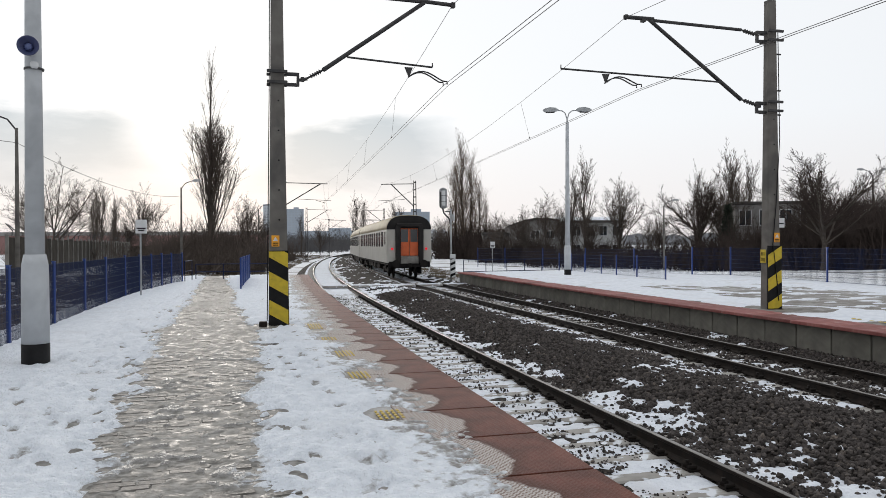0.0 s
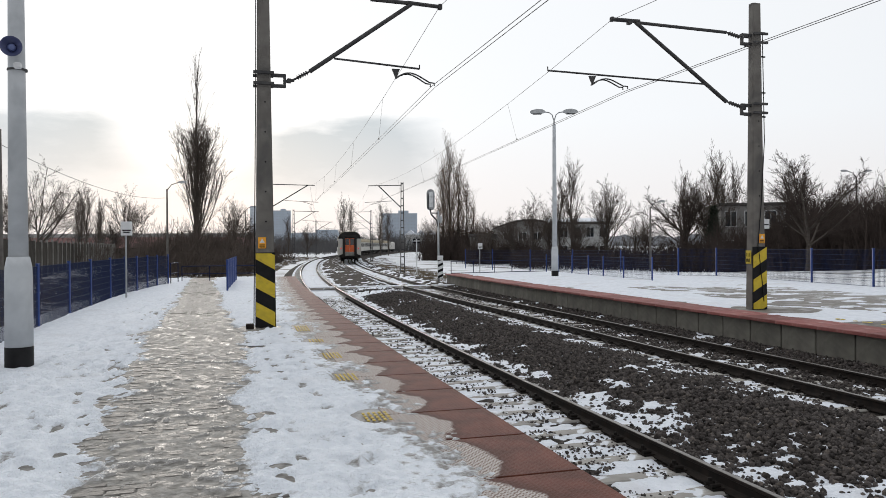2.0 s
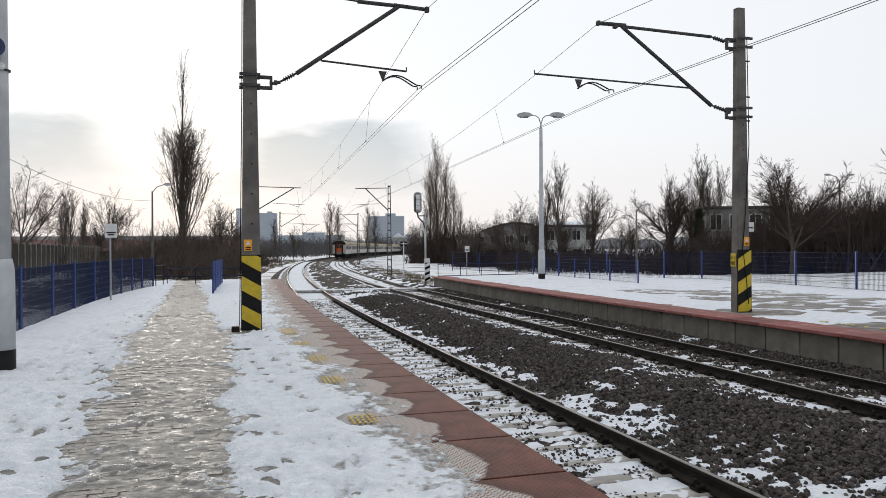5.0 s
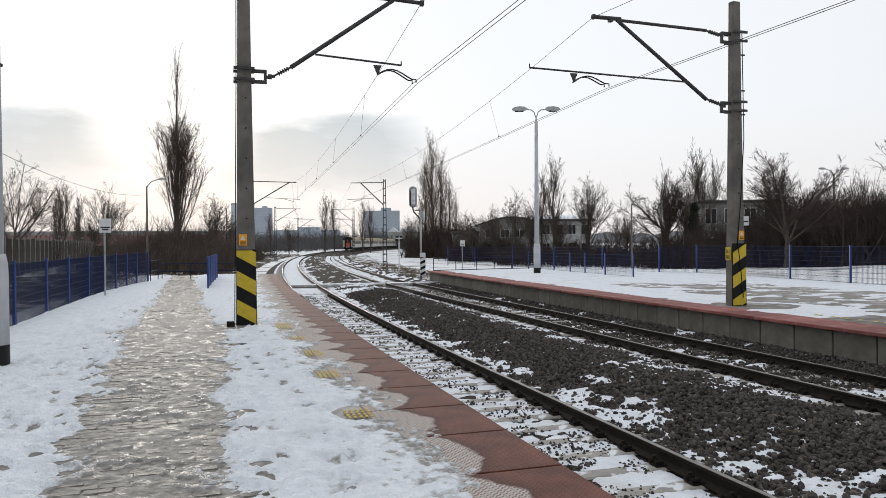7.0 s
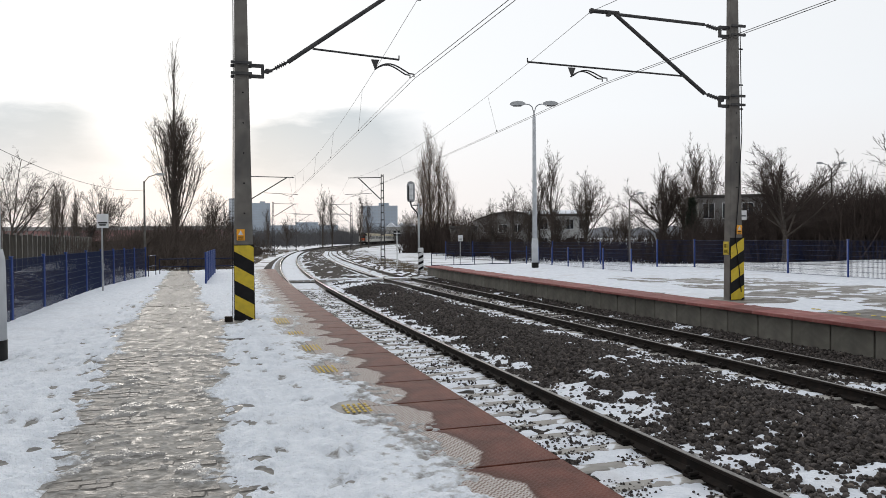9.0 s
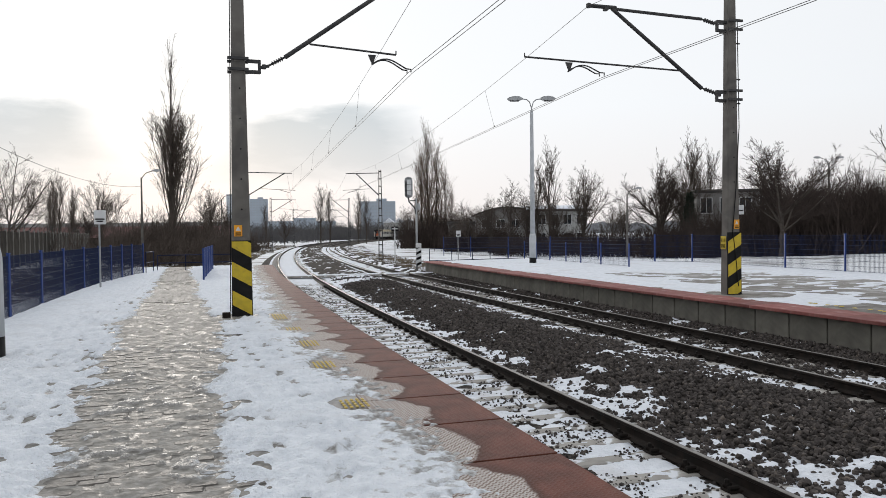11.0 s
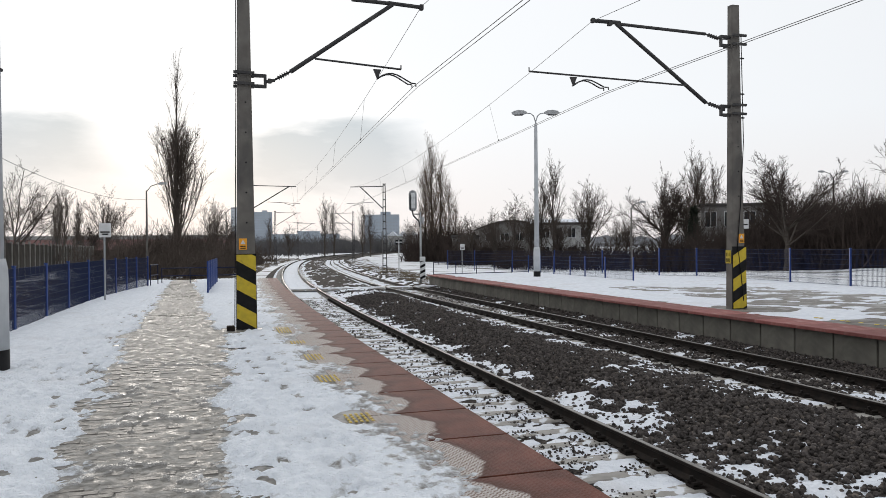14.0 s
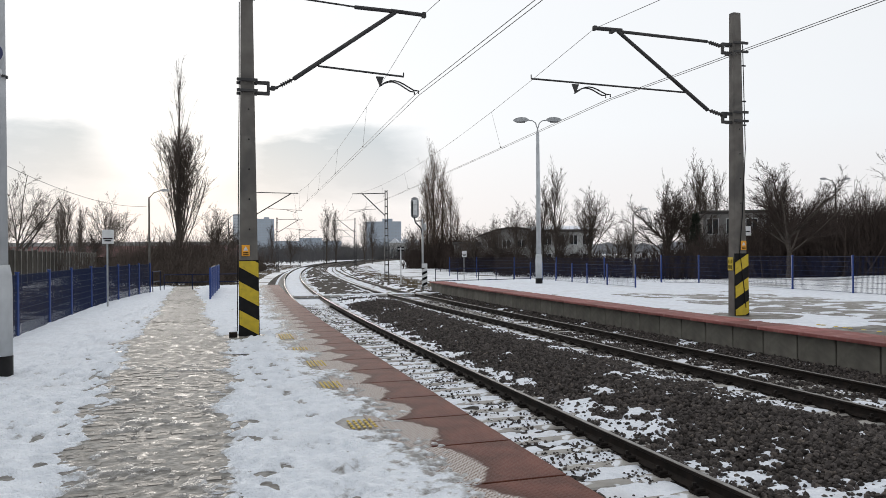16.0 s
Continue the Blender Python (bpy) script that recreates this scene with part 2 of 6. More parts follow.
PINE = surf("dark_needles", (0.016, 0.024, 0.015), (0.026, 0.036, 0.022), 3, 0.9, bump=0)
SOIL = surf("frozen_soil", (0.065, 0.052, 0.038), (0.11, 0.085, 0.058), 2.5, 0.95, bump=0.9, bscale=9, depth=0.08, stain=(0.66, 0.68, 0.72), sscale=0.7, smin=0.54, smax=0.60, spec=0.15)
SOIL_SNOWY = surf("snowy_soil", (0.075, 0.060, 0.044), (0.13, 0.10, 0.07), 1.6, 0.95, bump=0.8, bscale=6, depth=0.08, stain=(0.70, 0.72, 0.76), sscale=0.55, smin=0.46, smax=0.53, spec=0.15)
GRASS = surf("dry_grass", (0.16, 0.12, 0.07), (0.10, 0.08, 0.05), 3, 0.95, bump=0)
# bare woods paled to bluish grey: the distance haze is in the colour
HAZED_WOOD = surf("hazed_wood", (0.25, 0.26, 0.28), (0.31, 0.315, 0.33), 0.08, 0.95, bump=0.5, bscale=0.5, depth=0.8)
WALL_DARK = surf("grimy_wall", (0.030, 0.026, 0.022), (0.048, 0.042, 0.035), 1.5, 0.95, bump=0.4, bscale=15, depth=0.01, stain=(0.05, 0.045, 0.04), sscale=0.8, random_tint=0.15, spec=0.15)
PLASTER = surf("pale_plaster", (0.50, 0.50, 0.49), (0.42, 0.42, 0.41), 0.8, 0.9, bump=0.2, bscale=10, depth=0.01, stain=(0.32, 0.31, 0.30), sscale=0.35)
PLASTER_GREY = surf("grey_plaster", (0.30, 0.29, 0.28), (0.24, 0.235, 0.23), 0.8, 0.9, bump=0.2, bscale=10, depth=0.01, stain=(0.18, 0.17, 0.165), sscale=0.4)
# skyline walls: aerial haze painted in as pale, bluish colour
TOWER_A = surf("hazed_pale_tower_wall", (0.55, 0.58, 0.61), (0.48, 0.51, 0.54), 0.1, 0.9, bump=0)
TOWER_B = surf("hazed_blue_grey_tower_wall", (0.40, 0.45, 0.51), (0.35, 0.40, 0.46), 0.1, 0.9, bump=0)
ROOF_DARK = surf("dark_roof", (0.07, 0.065, 0.065), (0.10, 0.095, 0.09), 1, 0.9, bump=0.3, bscale=8, depth=0.02, spec=0.15)
RED_ROOF = surf("red_shed", (0.30, 0.17, 0.16), (0.26, 0.15, 0.14), 0.5, 0.9, bump=0.1, bscale=6, depth=0.02)
PANE = glass("window_glass", (0.03, 0.035, 0.04))
# distant panes kept near the wall tone, low contrast painted for haze
PANE_HAZED = surf("hazed_window", (0.33, 0.36, 0.40), (0.37, 0.40, 0.44), 0.4, 0.35, bump=0)
TRAIN_WHITE = surf("coach_white", (0.52, 0.51, 0.47), (0.46, 0.45, 0.41), 0.8, 0.35, bump=0.05, bscale=8, depth=0.004, stain=(0.36, 0.34, 0.30), sscale=0.7, smin=0.55, smax=0.75)
# beige roof yellowed in its colour for warm low light; the stains are weathering
TRAIN_ROOF = surf("coach_roof", (0.40, 0.345, 0.24), (0.33, 0.285, 0.20), 0.7, 0.7, spec=0.15, bump=0.15, bscale=6, depth=0.01, stain=(0.24, 0.21, 0.16), sscale=0.6)
TRAIN_DARK = surf("coach_underframe", (0.010, 0.009, 0.009), (0.020, 0.018, 0.016), 2, 0.8, bump=0.3, bscale=20, depth=0.01, spec=0.15)
TRAIN_END = surf("coach_end_grey", (0.016, 0.015, 0.015), (0.028, 0.026, 0.025), 2, 0.6, bump=0.1, bscale=20, depth=0.005, spec=0.15)
DOOR_ORANGE = surf("coach_orange_door", (0.62, 0.12, 0.03), (0.55, 0.10, 0.025), 3, 0.45, bump=0)
TAIL_RED = glow("tail_light_red", (0.75, 0.01, 0.02), 0.7)
HORN = surf("horn_blue", (0.035, 0.045, 0.12), (0.05, 0.06, 0.15), 6, 0.45, bump=0)


def trodden_material():
    """Snow with slush and grit where feet have worn it thin (the sheet's own wear)."""
    m = surf("trodden_snow", (0.84, 0.875, 0.93), (0.74, 0.78, 0.84), 9, 0.8, bump=1.0, bscale=34, depth=0.04, stain=(0.72, 0.745, 0.79), sscale=0.9, smin=0.56, smax=0.75, spec=0.25)
    n, l = m.node_tree.nodes, m.node_tree.links
    b = n["Principled BSDF"]
    clean = b.inputs["Base Color"].links[0].from_socket
    co = n.new("ShaderNodeTexCoord")
    at_wear = n.new("ShaderNodeAttribute")
    at_wear.attribute_name = "wear"
    grit = n.new("ShaderNodeTexNoise")
    grit.inputs["Scale"].default_value, grit.inputs["Detail"].default_value, grit.inputs["Roughness"].default_value = 14, 6, 0.7
    l.new(co.outputs["Object"], grit.inputs["Vector"])
    add = n.new("ShaderNodeMath")
    add.operation = "MULTIPLY_ADD"
    add.inputs[1].default_value = 1.1
    l.new(grit.outputs["Fac"], add.inputs[0])
    l.new(at_wear.outputs["Fac"], add.inputs[2])
    fac = n.new("ShaderNodeMapRange")
    fac.inputs["From Min"].default_value, fac.inputs["From Max"].default_value = 0.86, 1.20
    fac.inputs["To Max"].default_value = 0.92
    l.new(add.outputs[0], fac.inputs["Value"])
    tone = n.new("ShaderNodeMix")
    tone.data_type = "RGBA"
    tone.inputs["A"].default_value, tone.inputs["B"].default_value = (0.36, 0.345, 0.325, 1), (0.15, 0.135, 0.118, 1)
    l.new(grit.outputs["Fac"], tone.inputs["Factor"])
    mix = n.new("ShaderNodeMix")
    mix.data_type = "RGBA"
    l.new(clean, mix.inputs["A"])
    l.new(tone.outputs["Result"], mix.inputs["B"])
    l.new(fac.outputs["Result"], mix.inputs["Factor"])
    l.new(mix.outputs["Result"], b.inputs["Base Color"])
    ro = n.new("ShaderNodeMapRange")
    ro.inputs["To Min"].default_value, ro.inputs["To Max"].default_value = 0.8, 0.45
    l.new(fac.outputs["Result"], ro.inputs["Value"])
    l.new(ro.outputs["Result"], b.inputs["Roughness"])
    return m


TRODDEN = trodden_material()


def plate_material():
    """Rust-red checkered plate; melt water leaves the outer strip wet and bare, thin frost lies on the rest in scallops."""
    m = bpy.data.materials.new("checkered_plate")
    m.use_nodes = True
    n, l = m.node_tree.nodes, m.node_tree.links
    b = n["Principled BSDF"]
    co = n.new("ShaderNodeTexCoord")
    sp = n.new("ShaderNodeSeparateXYZ")
    l.new(co.outputs["Object"], sp.inputs[0])
    oi = n.new("ShaderNodeObjectInfo")
    # relief: two crossing waves give short raised bars
    mp = n.new("ShaderNodeMapping")
    mp.inputs["Rotation"].default_value = (0, 0, radians(45))
    l.new(co.outputs["Object"], mp.inputs["Vector"])
    ck = n.new("ShaderNodeTexChecker")
    ck.inputs["Scale"].default_value = 30
    l.new(mp.outputs["Vector"], ck.inputs["Vector"])
    wa = n.new("ShaderNodeTexWave")
    wa.inputs["Scale"].default_value = 9.5
    l.new(mp.outputs["Vector"], wa.inputs["Vector"])
    wb = n.new("ShaderNodeTexWave")
    wb.bands_direction = "Y"
    wb.inputs["Scale"].default_value = 9.5
    l.new(mp.outputs["Vector"], wb.inputs["Vector"])
    sel = n.new("ShaderNodeMix")
    l.new(ck.outputs["Fac"], sel.inputs["Factor"])
    l.new(wa.outputs["Fac"], sel.inputs["A"])
    l.new(wb.outputs["Fac"], sel.inputs["B"])
    bar = n.new("ShaderNodeMapRange")
    bar.inputs["From Min"].default_value, bar.inputs["From Max"].default_value = 0.55, 0.85
    l.new(sel.outputs["Result"], bar.inputs["Value"])
    # scallop: the frost's edge bulges towards the rim in the middle of each plate
    n1 = n.new("ShaderNodeTexNoise")
    n1.noise_dimensions = "4D"
    n1.inputs["Scale"].default_value, n1.inputs["Detail"].default_value = 2.2, 5
    l.new(co.outputs["Object"], n1.inputs["Vector"])
    ws = n.new("ShaderNodeMath")
    ws.operation = "MULTIPLY"
    ws.inputs[1].default_value = 40
    l.new(oi.outputs["Random"], ws.inputs[0])
    l.new(ws.outputs[0], n1.inputs["W"])
    yy = n.new("ShaderNodeMath")
    yy.operation = "MULTIPLY"
    l.new(sp.outputs["Y"], yy.inputs[0])
    l.new(sp.outputs["Y"], yy.inputs[1])
    y2 = n.new("ShaderNodeMath")
    y2.operation = "MULTIPLY_ADD"
    y2.inputs[1].default_value = 0.75
    l.new(yy.outputs[0], y2.inputs[0])
    l.new(sp.outputs["X"], y2.inputs[2])
    nz = n.new("ShaderNodeMath")
    nz.operation = "MULTIPLY_ADD"
    nz.inputs[1].default_value = 0.55
    l.new(n1.outputs["Fac"], nz.inputs[0])
    l.new(y2.outputs[0], nz.inputs[2])
    fr = n.new("ShaderNodeMapRange")
    fr.inputs["From Min"].default_value, fr.inputs["From Max"].default_value = 0.31, 0.27
    l.new(nz.outputs[0], fr.inputs["Value"])
    # rust, wet rim of the frost
    n2 = n.new("ShaderNodeTexNoise")
    n2.inputs["Scale"].default_value, n2.inputs["Detail"].default_value = 3.0, 6
    l.new(co.outputs["Object"], n2.inputs["Vector"])
    ru = n.new("ShaderNodeMix")
    ru.data_type = "RGBA"
    ru.inputs["A"].default_value, ru.inputs["B"].default_value = (0.082, 0.025, 0.015, 1), (0.155, 0.050, 0.032, 1)
    rr = n.new("ShaderNodeMapRange")
    rr.inputs["From Min"].default_value, rr.inputs["From Max"].default_value = 0.35, 0.65
    l.new(n2.outputs["Fac"], rr.inputs["Value"])
    l.new(rr.outputs["Result"], ru.inputs["Factor"])
    fn = n.new("ShaderNodeMix")
    fn.data_type = "RGBA"
    fn.inputs["A"].default_value, fn.inputs["B"].default_value = (0.50, 0.465, 0.44, 1), (0.20, 0.135, 0.11, 1)
    l.new(bar.outputs["Result"], fn.inputs["Factor"])
    mx = n.new("ShaderNodeMix")
    mx.data_type = "RGBA"
    l.new(fr.outputs["Result"], mx.inputs["Factor"])
    # melt water draws a darker rusty seam along the frost
    seam = n.new("ShaderNodeMapRange")
    seam.inputs["From Min"].default_value, seam.inputs["From Max"].default_value = 0.42, 0.31
    l.new(nz.outputs[0], seam.inputs["Value"])
    wet = n.new("ShaderNodeMix")
    wet.data_type = "RGBA"
    wet.inputs["B"].default_value = (0.070, 0.020, 0.010, 1)
    l.new(ru.outputs["Result"], wet.inputs["A"])
    l.new(seam.outputs["Result"], wet.inputs["Factor"])
    l.new(wet.outputs["Result"], mx.inputs["A"])
    l.new(fn.outputs["Result"], mx.inputs["B"])
    l.new(mx.outputs["Result"], b.inputs["Base Color"])
    ro = n.new("ShaderNodeMapRange")
    ro.inputs["To Min"].default_value, ro.inputs["To Max"].default_value = 0.55, 0.8
    l.new(fr.outputs["Result"], ro.inputs["Value"])
    l.new(ro.outputs["Result"], b.inputs["Roughness"])
    b.inputs["Specular IOR Level"].default_value = 0.2
    bp = n.new("ShaderNodeBump")
    bp.inputs["Strength"].default_value, bp.inputs["Distance"].default_value = 0.6, 0.004
    l.new(bar.outputs["Result"], bp.inputs["Height"])
    l.new(bp.outputs["Normal"], b.inputs["Normal"])
    return m


PLATE = plate_material()


# ---------------- building blocks ----------------
class Shape:
    """Collects vertices and faces."""

    def __init__(self):
        self.v, self.f = [], []

    def add(self, verts, faces):
        k = len(self.v)
        self.v += [tuple(p) for p in verts]
        self.f += [tuple(i + k for i in q) for q in faces]
        return self

    def box(self, c, size, m=None, ch=0.0):
        """A box about c; ch bevels its edges."""
        if ch:
            bm = bmesh.new()
            bmesh.ops.create_cube(bm, size=1.0)
            bmesh.ops.scale(bm, vec=size, verts=bm.verts)
            bmesh.ops.bevel(bm, geom=list(bm.edges), offset=ch, segments=1, affect="EDGES")
            bm.verts.index_update()
            vs = [v.co + Vector(c) for v in bm.verts]
            fs = [[v.index for v in f.verts] for f in bm.faces]
            bm.free()
        else:
            x, y, z = (s / 2 for s in size)
            vs = [Vector((a * x, b * y, d * z)) + Vector(c) for d in (-1, 1) for a, b in ((-1, -1), (1, -1), (1, 1), (-1, 1))]
            fs = [(3, 2, 1, 0), (4, 5, 6, 7), (0, 1, 5, 4), (1, 2, 6, 5), (2, 3, 7, 6), (3, 0, 4, 7)]
        return self.add([m @ v for v in vs] if m else vs, fs)

    def cone(self, p0, p1, r0, r1=None, n=10, caps=True):
        """A tapered round bar between two points."""
        p0, p1 = Vector(p0), Vector(p1)
        r1 = r0 if r1 is None else r1
        q = (p1 - p0).to_track_quat("Z", "Y")
        ring = [(math.cos(2 * math.pi * i / n), math.sin(2 * math.pi * i / n)) for i in range(n)]
        vs = [p + q @ Vector((a * r, b * r, 0)) for p, r in ((p0, r0), (p1, r1)) for a, b in ring]
        fs = [(i, (i + 1) % n, n + (i + 1) % n, n + i) for i in range(n)]
        if caps:
            fs += [tuple(range(n))[::-1], tuple(range(n, 2 * n))]
        return self.add(vs, fs)

    def tube(self, pts, r, n=6):
        """A round bar bent through the points."""
        pts = [Vector(p) for p in pts]
        rings = []
        for i, p in enumerate(pts):
            d = pts[min(i + 1, len(pts) - 1)] - pts[max(i - 1, 0)]
            ref = Vector((0, 0, 1)) if abs(d.normalized().z) < 0.97 else Vector((1, 0, 0))
            u = d.cross(ref).normalized()
            w = u.cross(d).normalized()
            rings.append([p + (u * math.cos(2 * math.pi * k / n) + w * math.sin(2 * math.pi * k / n)) * r for k in range(n)])
        return self.loft(rings)

    def lathe(self, rings, n=16, c=(0, 0, 0), m=None):
        """Rings of (radius, z) about the z axis."""
        vs = [Vector((r * math.cos(2 * math.pi * i / n), r * math.sin(2 * math.pi * i / n), z)) + Vector(c) for r, z in rings for i in range(n)]
        fs = [(k * n + i, k * n + (i + 1) % n, (k + 1) * n + (i + 1) % n, (k + 1) * n + i) for k in range(len(rings) - 1) for i in range(n)]
        fs += [tuple(range(n))[::-1], tuple(range((len(rings) - 1) * n, len(rings) * n))]
        return self.add([m @ v for v in vs] if m else vs, fs)

    def loft(self, sections, closed=True, caps=True):
        n = len(sections[0])
        vs = [p for s in sections for p in s]
        fs = [(k * n + i, k * n + (i + 1) % n, (k + 1) * n + (i + 1) % n, (k + 1) * n + i) for k in range(len(sections) - 1) for i in range(n if closed else n - 1)]
        if caps:
            fs += [tuple(range(n))[::-1], tuple(range((len(sections) - 1) * n, len(sections) * n))]
        return self.add(vs, fs)

    def mesh(self, name, mat, smooth=False):
        me = bpy.data.meshes.new(name)
        me.from_pydata([tuple(p) for p in self.v], [], self.f)
        me.materials.append(mat)
        if smooth:
            me.polygons.foreach_set("use_smooth", [True] * len(me.polygons))
        me.update()
        return me


def part(name, shape, mat, parent, label="", smooth=False, m=None):
    ob = new(name, shape if isinstance(shape, bpy.types.Mesh) else shape.mesh(name, mat, smooth))
    ob.parent = parent
    if m:
        ob.matrix_basis = m
    if label:
        ob["label"] = label
    return ob


def thing(name, m, label, category, group="", kind=""):
    ob = new(name)
    ob.empty_display_size = 0.2
    ob.matrix_basis = m
    return tagged(ob, label, category, group, kind)


def grid_mesh(name, mat, P, smooth=True):
    """A sheet from an array of points, rows by columns."""
    r, c = P.shape[:2]
    i = np.arange(r * c).reshape(r, c)
    q = np.stack([i[:-1, :-1], i[:-1, 1:], i[1:, 1:], i[1:, :-1]], -1).reshape(-1, 4)
    return raw_mesh(name, mat, P.reshape(-1, 3), q, smooth)


def raw_mesh(name, mat, verts, quads, smooth=False):
    me = bpy.data.meshes.new(name)
    quads = np.asarray(quads)
    k = quads.shape[1]
    me.vertices.add(len(verts))
    me.vertices.foreach_set("co", np.asarray(verts, np.float32).ravel())
    me.loops.add(quads.size)
    me.loops.foreach_set("vertex_index", quads.ravel().astype(np.int32))
    me.polygons.add(len(quads))
    me.polygons.foreach_set("loop_start", np.arange(0, quads.size, k, dtype=np.int32))
    me.polygons.foreach_set("use_smooth", np.full(len(quads), smooth))
    me.materials.append(mat)
    me.update(calc_edges=True)
    return me


# ---------------- the line: distance s along the first track, offset o to its right ----------------
S_KEYS = (-60, 0, 15, 30, 45, 60, 85, 120, 180, 236, 290, 340, 420, 700)
H_KEYS = (-20, -18.2, -16.8, -15.5, -14, -12.6, -11, -9, -4.7, 0, 2, 6, 8, 8)
S_TAB = np.arange(-60, 700, 0.25)
H_TAB = np.radians(np.interp(S_TAB, S_KEYS, H_KEYS))
X_TAB, Y_TAB = np.cumsum(np.sin(H_TAB)) * 0.25, np.cumsum(np.cos(H_TAB)) * 0.25
X_TAB += 3.672 - X_TAB[240]
Y_TAB += 1.206 - Y_TAB[240]
TRACK2 = 5.674          # offset of the second track
DRAW_S, DRAW_O = (22, 36, 45, 60, 85, 100, 140), (0, -0.30, -0.60, -0.66, -0.80, -0.9, -1.05)
EDGE1, EDGE2 = -1.33, 7.27   # the two platform edges
RAIL_Z = -0.53


def draw_in(s):
    """The second track closes in on the first beyond the platforms."""
    return np.interp(s, DRAW_S, DRAW_O)


def line_xy(s, o):
    h = np.interp(s, S_TAB, H_TAB)
    return np.interp(s, S_TAB, X_TAB) + o * np.cos(h), np.interp(s, S_TAB, Y_TAB) - o * np.sin(h)


def at(s, o, z=0.0):
    x, y = line_xy(s, o)
    return Vector((float(x), float(y), z))


def turn(s):
    return -math.degrees(float(np.interp(s, S_TAB, H_TAB)))


def on_line(s, o, z=0.0, rz=0.0):
    """A pose whose y axis runs along the line and x axis across it."""
    p = at(s, o, z)
    return pose(p.x, p.y, p.z, 0, 0, turn(s) + rz)


def to_line(x, y):
    """s and o of points, for arrays."""
    T = np.arange(0, len(S_TAB), 8)
    d = (x[..., None] - X_TAB[T]) ** 2 + (y[..., None] - Y_TAB[T]) ** 2
    i = T[d.argmin(-1)]
    return S_TAB[i], (x - X_TAB[i]) * np.cos(H_TAB[i]) - (y - Y_TAB[i]) * np.sin(H_TAB[i])


def rough_noise(x, y, size, seed=0, octaves=3):
    """Smooth random heights about 0, roughly -1 to 1."""
    rng = np.random.RandomState(seed)
    total, amp, out = 0.0, 1.0, 0.0
    for _ in range(octaves):
        lat = rng.rand(256, 256)
        u, v = x / size + 300.37, y / size + 300.71
        iu, iv = np.floor(u).astype(int), np.floor(v).astype(int)
        fu, fv = u - iu, v - iv
        fu, fv = fu * fu * (3 - 2 * fu), fv * fv * (3 - 2 * fv)
        g = lambda a, b: lat[a % 256, b % 256]
        out = out + amp * ((g(iu, iv) * (1 - fu) + g(iu + 1, iv) * fu) * (1 - fv) + (g(iu, iv + 1) * (1 - fu) + g(iu + 1, iv + 1) * fu) * fv - 0.5) * 2
        total, amp, size = total + amp, amp * 0.5, size * 0.47
    return out / total * 1.5


def step(v, a, b):
    t = np.clip((v - a) / (b - a), 0, 1)
    return t * t * (3 - 2 * t)


def strip(name, mat, s_list, profile, smooth=True, shift=0.0):
    """A profile of (o, z) carried along the line."""
    P = np.zeros((len(s_list), len(profile), 3))
    for j, (o, z) in enumerate(profile):
        P[:, j, 0], P[:, j, 1] = line_xy(np.asarray(s_list, float), o + shift)
        P[:, j, 2] = z
    return grid_mesh(name, mat, P, smooth)


def spaced(a, b, first, grow):
    out, d = [a], first
    while out[-1] < b:
        out.append(out[-1] + d)
        d *= grow
    return np.array(out)


# ---------------- ground ----------------
def ground():
    u = np.sinh(np.linspace(-1, 1, 181) * 5.2) / np.sinh(5.2) * 2600
    x, y = np.meshgrid(u, u + 30)
    s, o = to_line(x, y)
    z = -0.95 + 0.75 * step(-o, 8.3, 10.5) * step(55 - s, 0, 18) + 0.85 * step(o, 15.5, 19) * step(60 - s, 0, 20)
    z = z + 0.12 * rough_noise(x, y, 9.0, 3) * step(np.abs(o - 3), 6, 14)
    z = z - 0.25 * step(np.hypot(x, y), 200, 900)
    ob = new("ground", grid_mesh("ground", SNOW_FAR, np.stack([x, y, z], -1)))
    tagged(ob, "flat ground under patchy old snow with dark grass", "ground", kind="structure")


ground()


def ballast():
    s = np.concatenate([np.arange(-12, 45, 0.6), spaced(45, 560, 0.8, 1.03)])
    prof = [(-2.4, -1.0), (-1.5, -0.74), (-0.8, -0.72), (0.8, -0.72), (1.5, -0.70), (2.1, -0.60), (3.0, -0.55), (3.9, -0.62), (4.4, -0.72), (6.5, -0.71), (6.9, -0.60), (7.3, -0.53), (7.6, -0.62), (8.0, -0.78), (9.6, -1.0)]
    tagged(new("track_bed", strip("track_bed", BALLAST, s, prof)), "dark crushed stone track bed", "track bed", kind="structure")


ballast()


def bed_z(o):
    return np.interp(o, (-2.4, -1.5, -0.8, 0.8, 1.5, 2.1, 3.0, 3.9, 4.4, 6.5, 6.9, 7.3, 7.6, 8.0, 9.6), (-1.0, -0.74, -0.72, -0.72, -0.70, -0.60, -0.55, -0.62, -0.72, -0.71, -0.60, -0.53, -0.62, -0.78, -1.0))


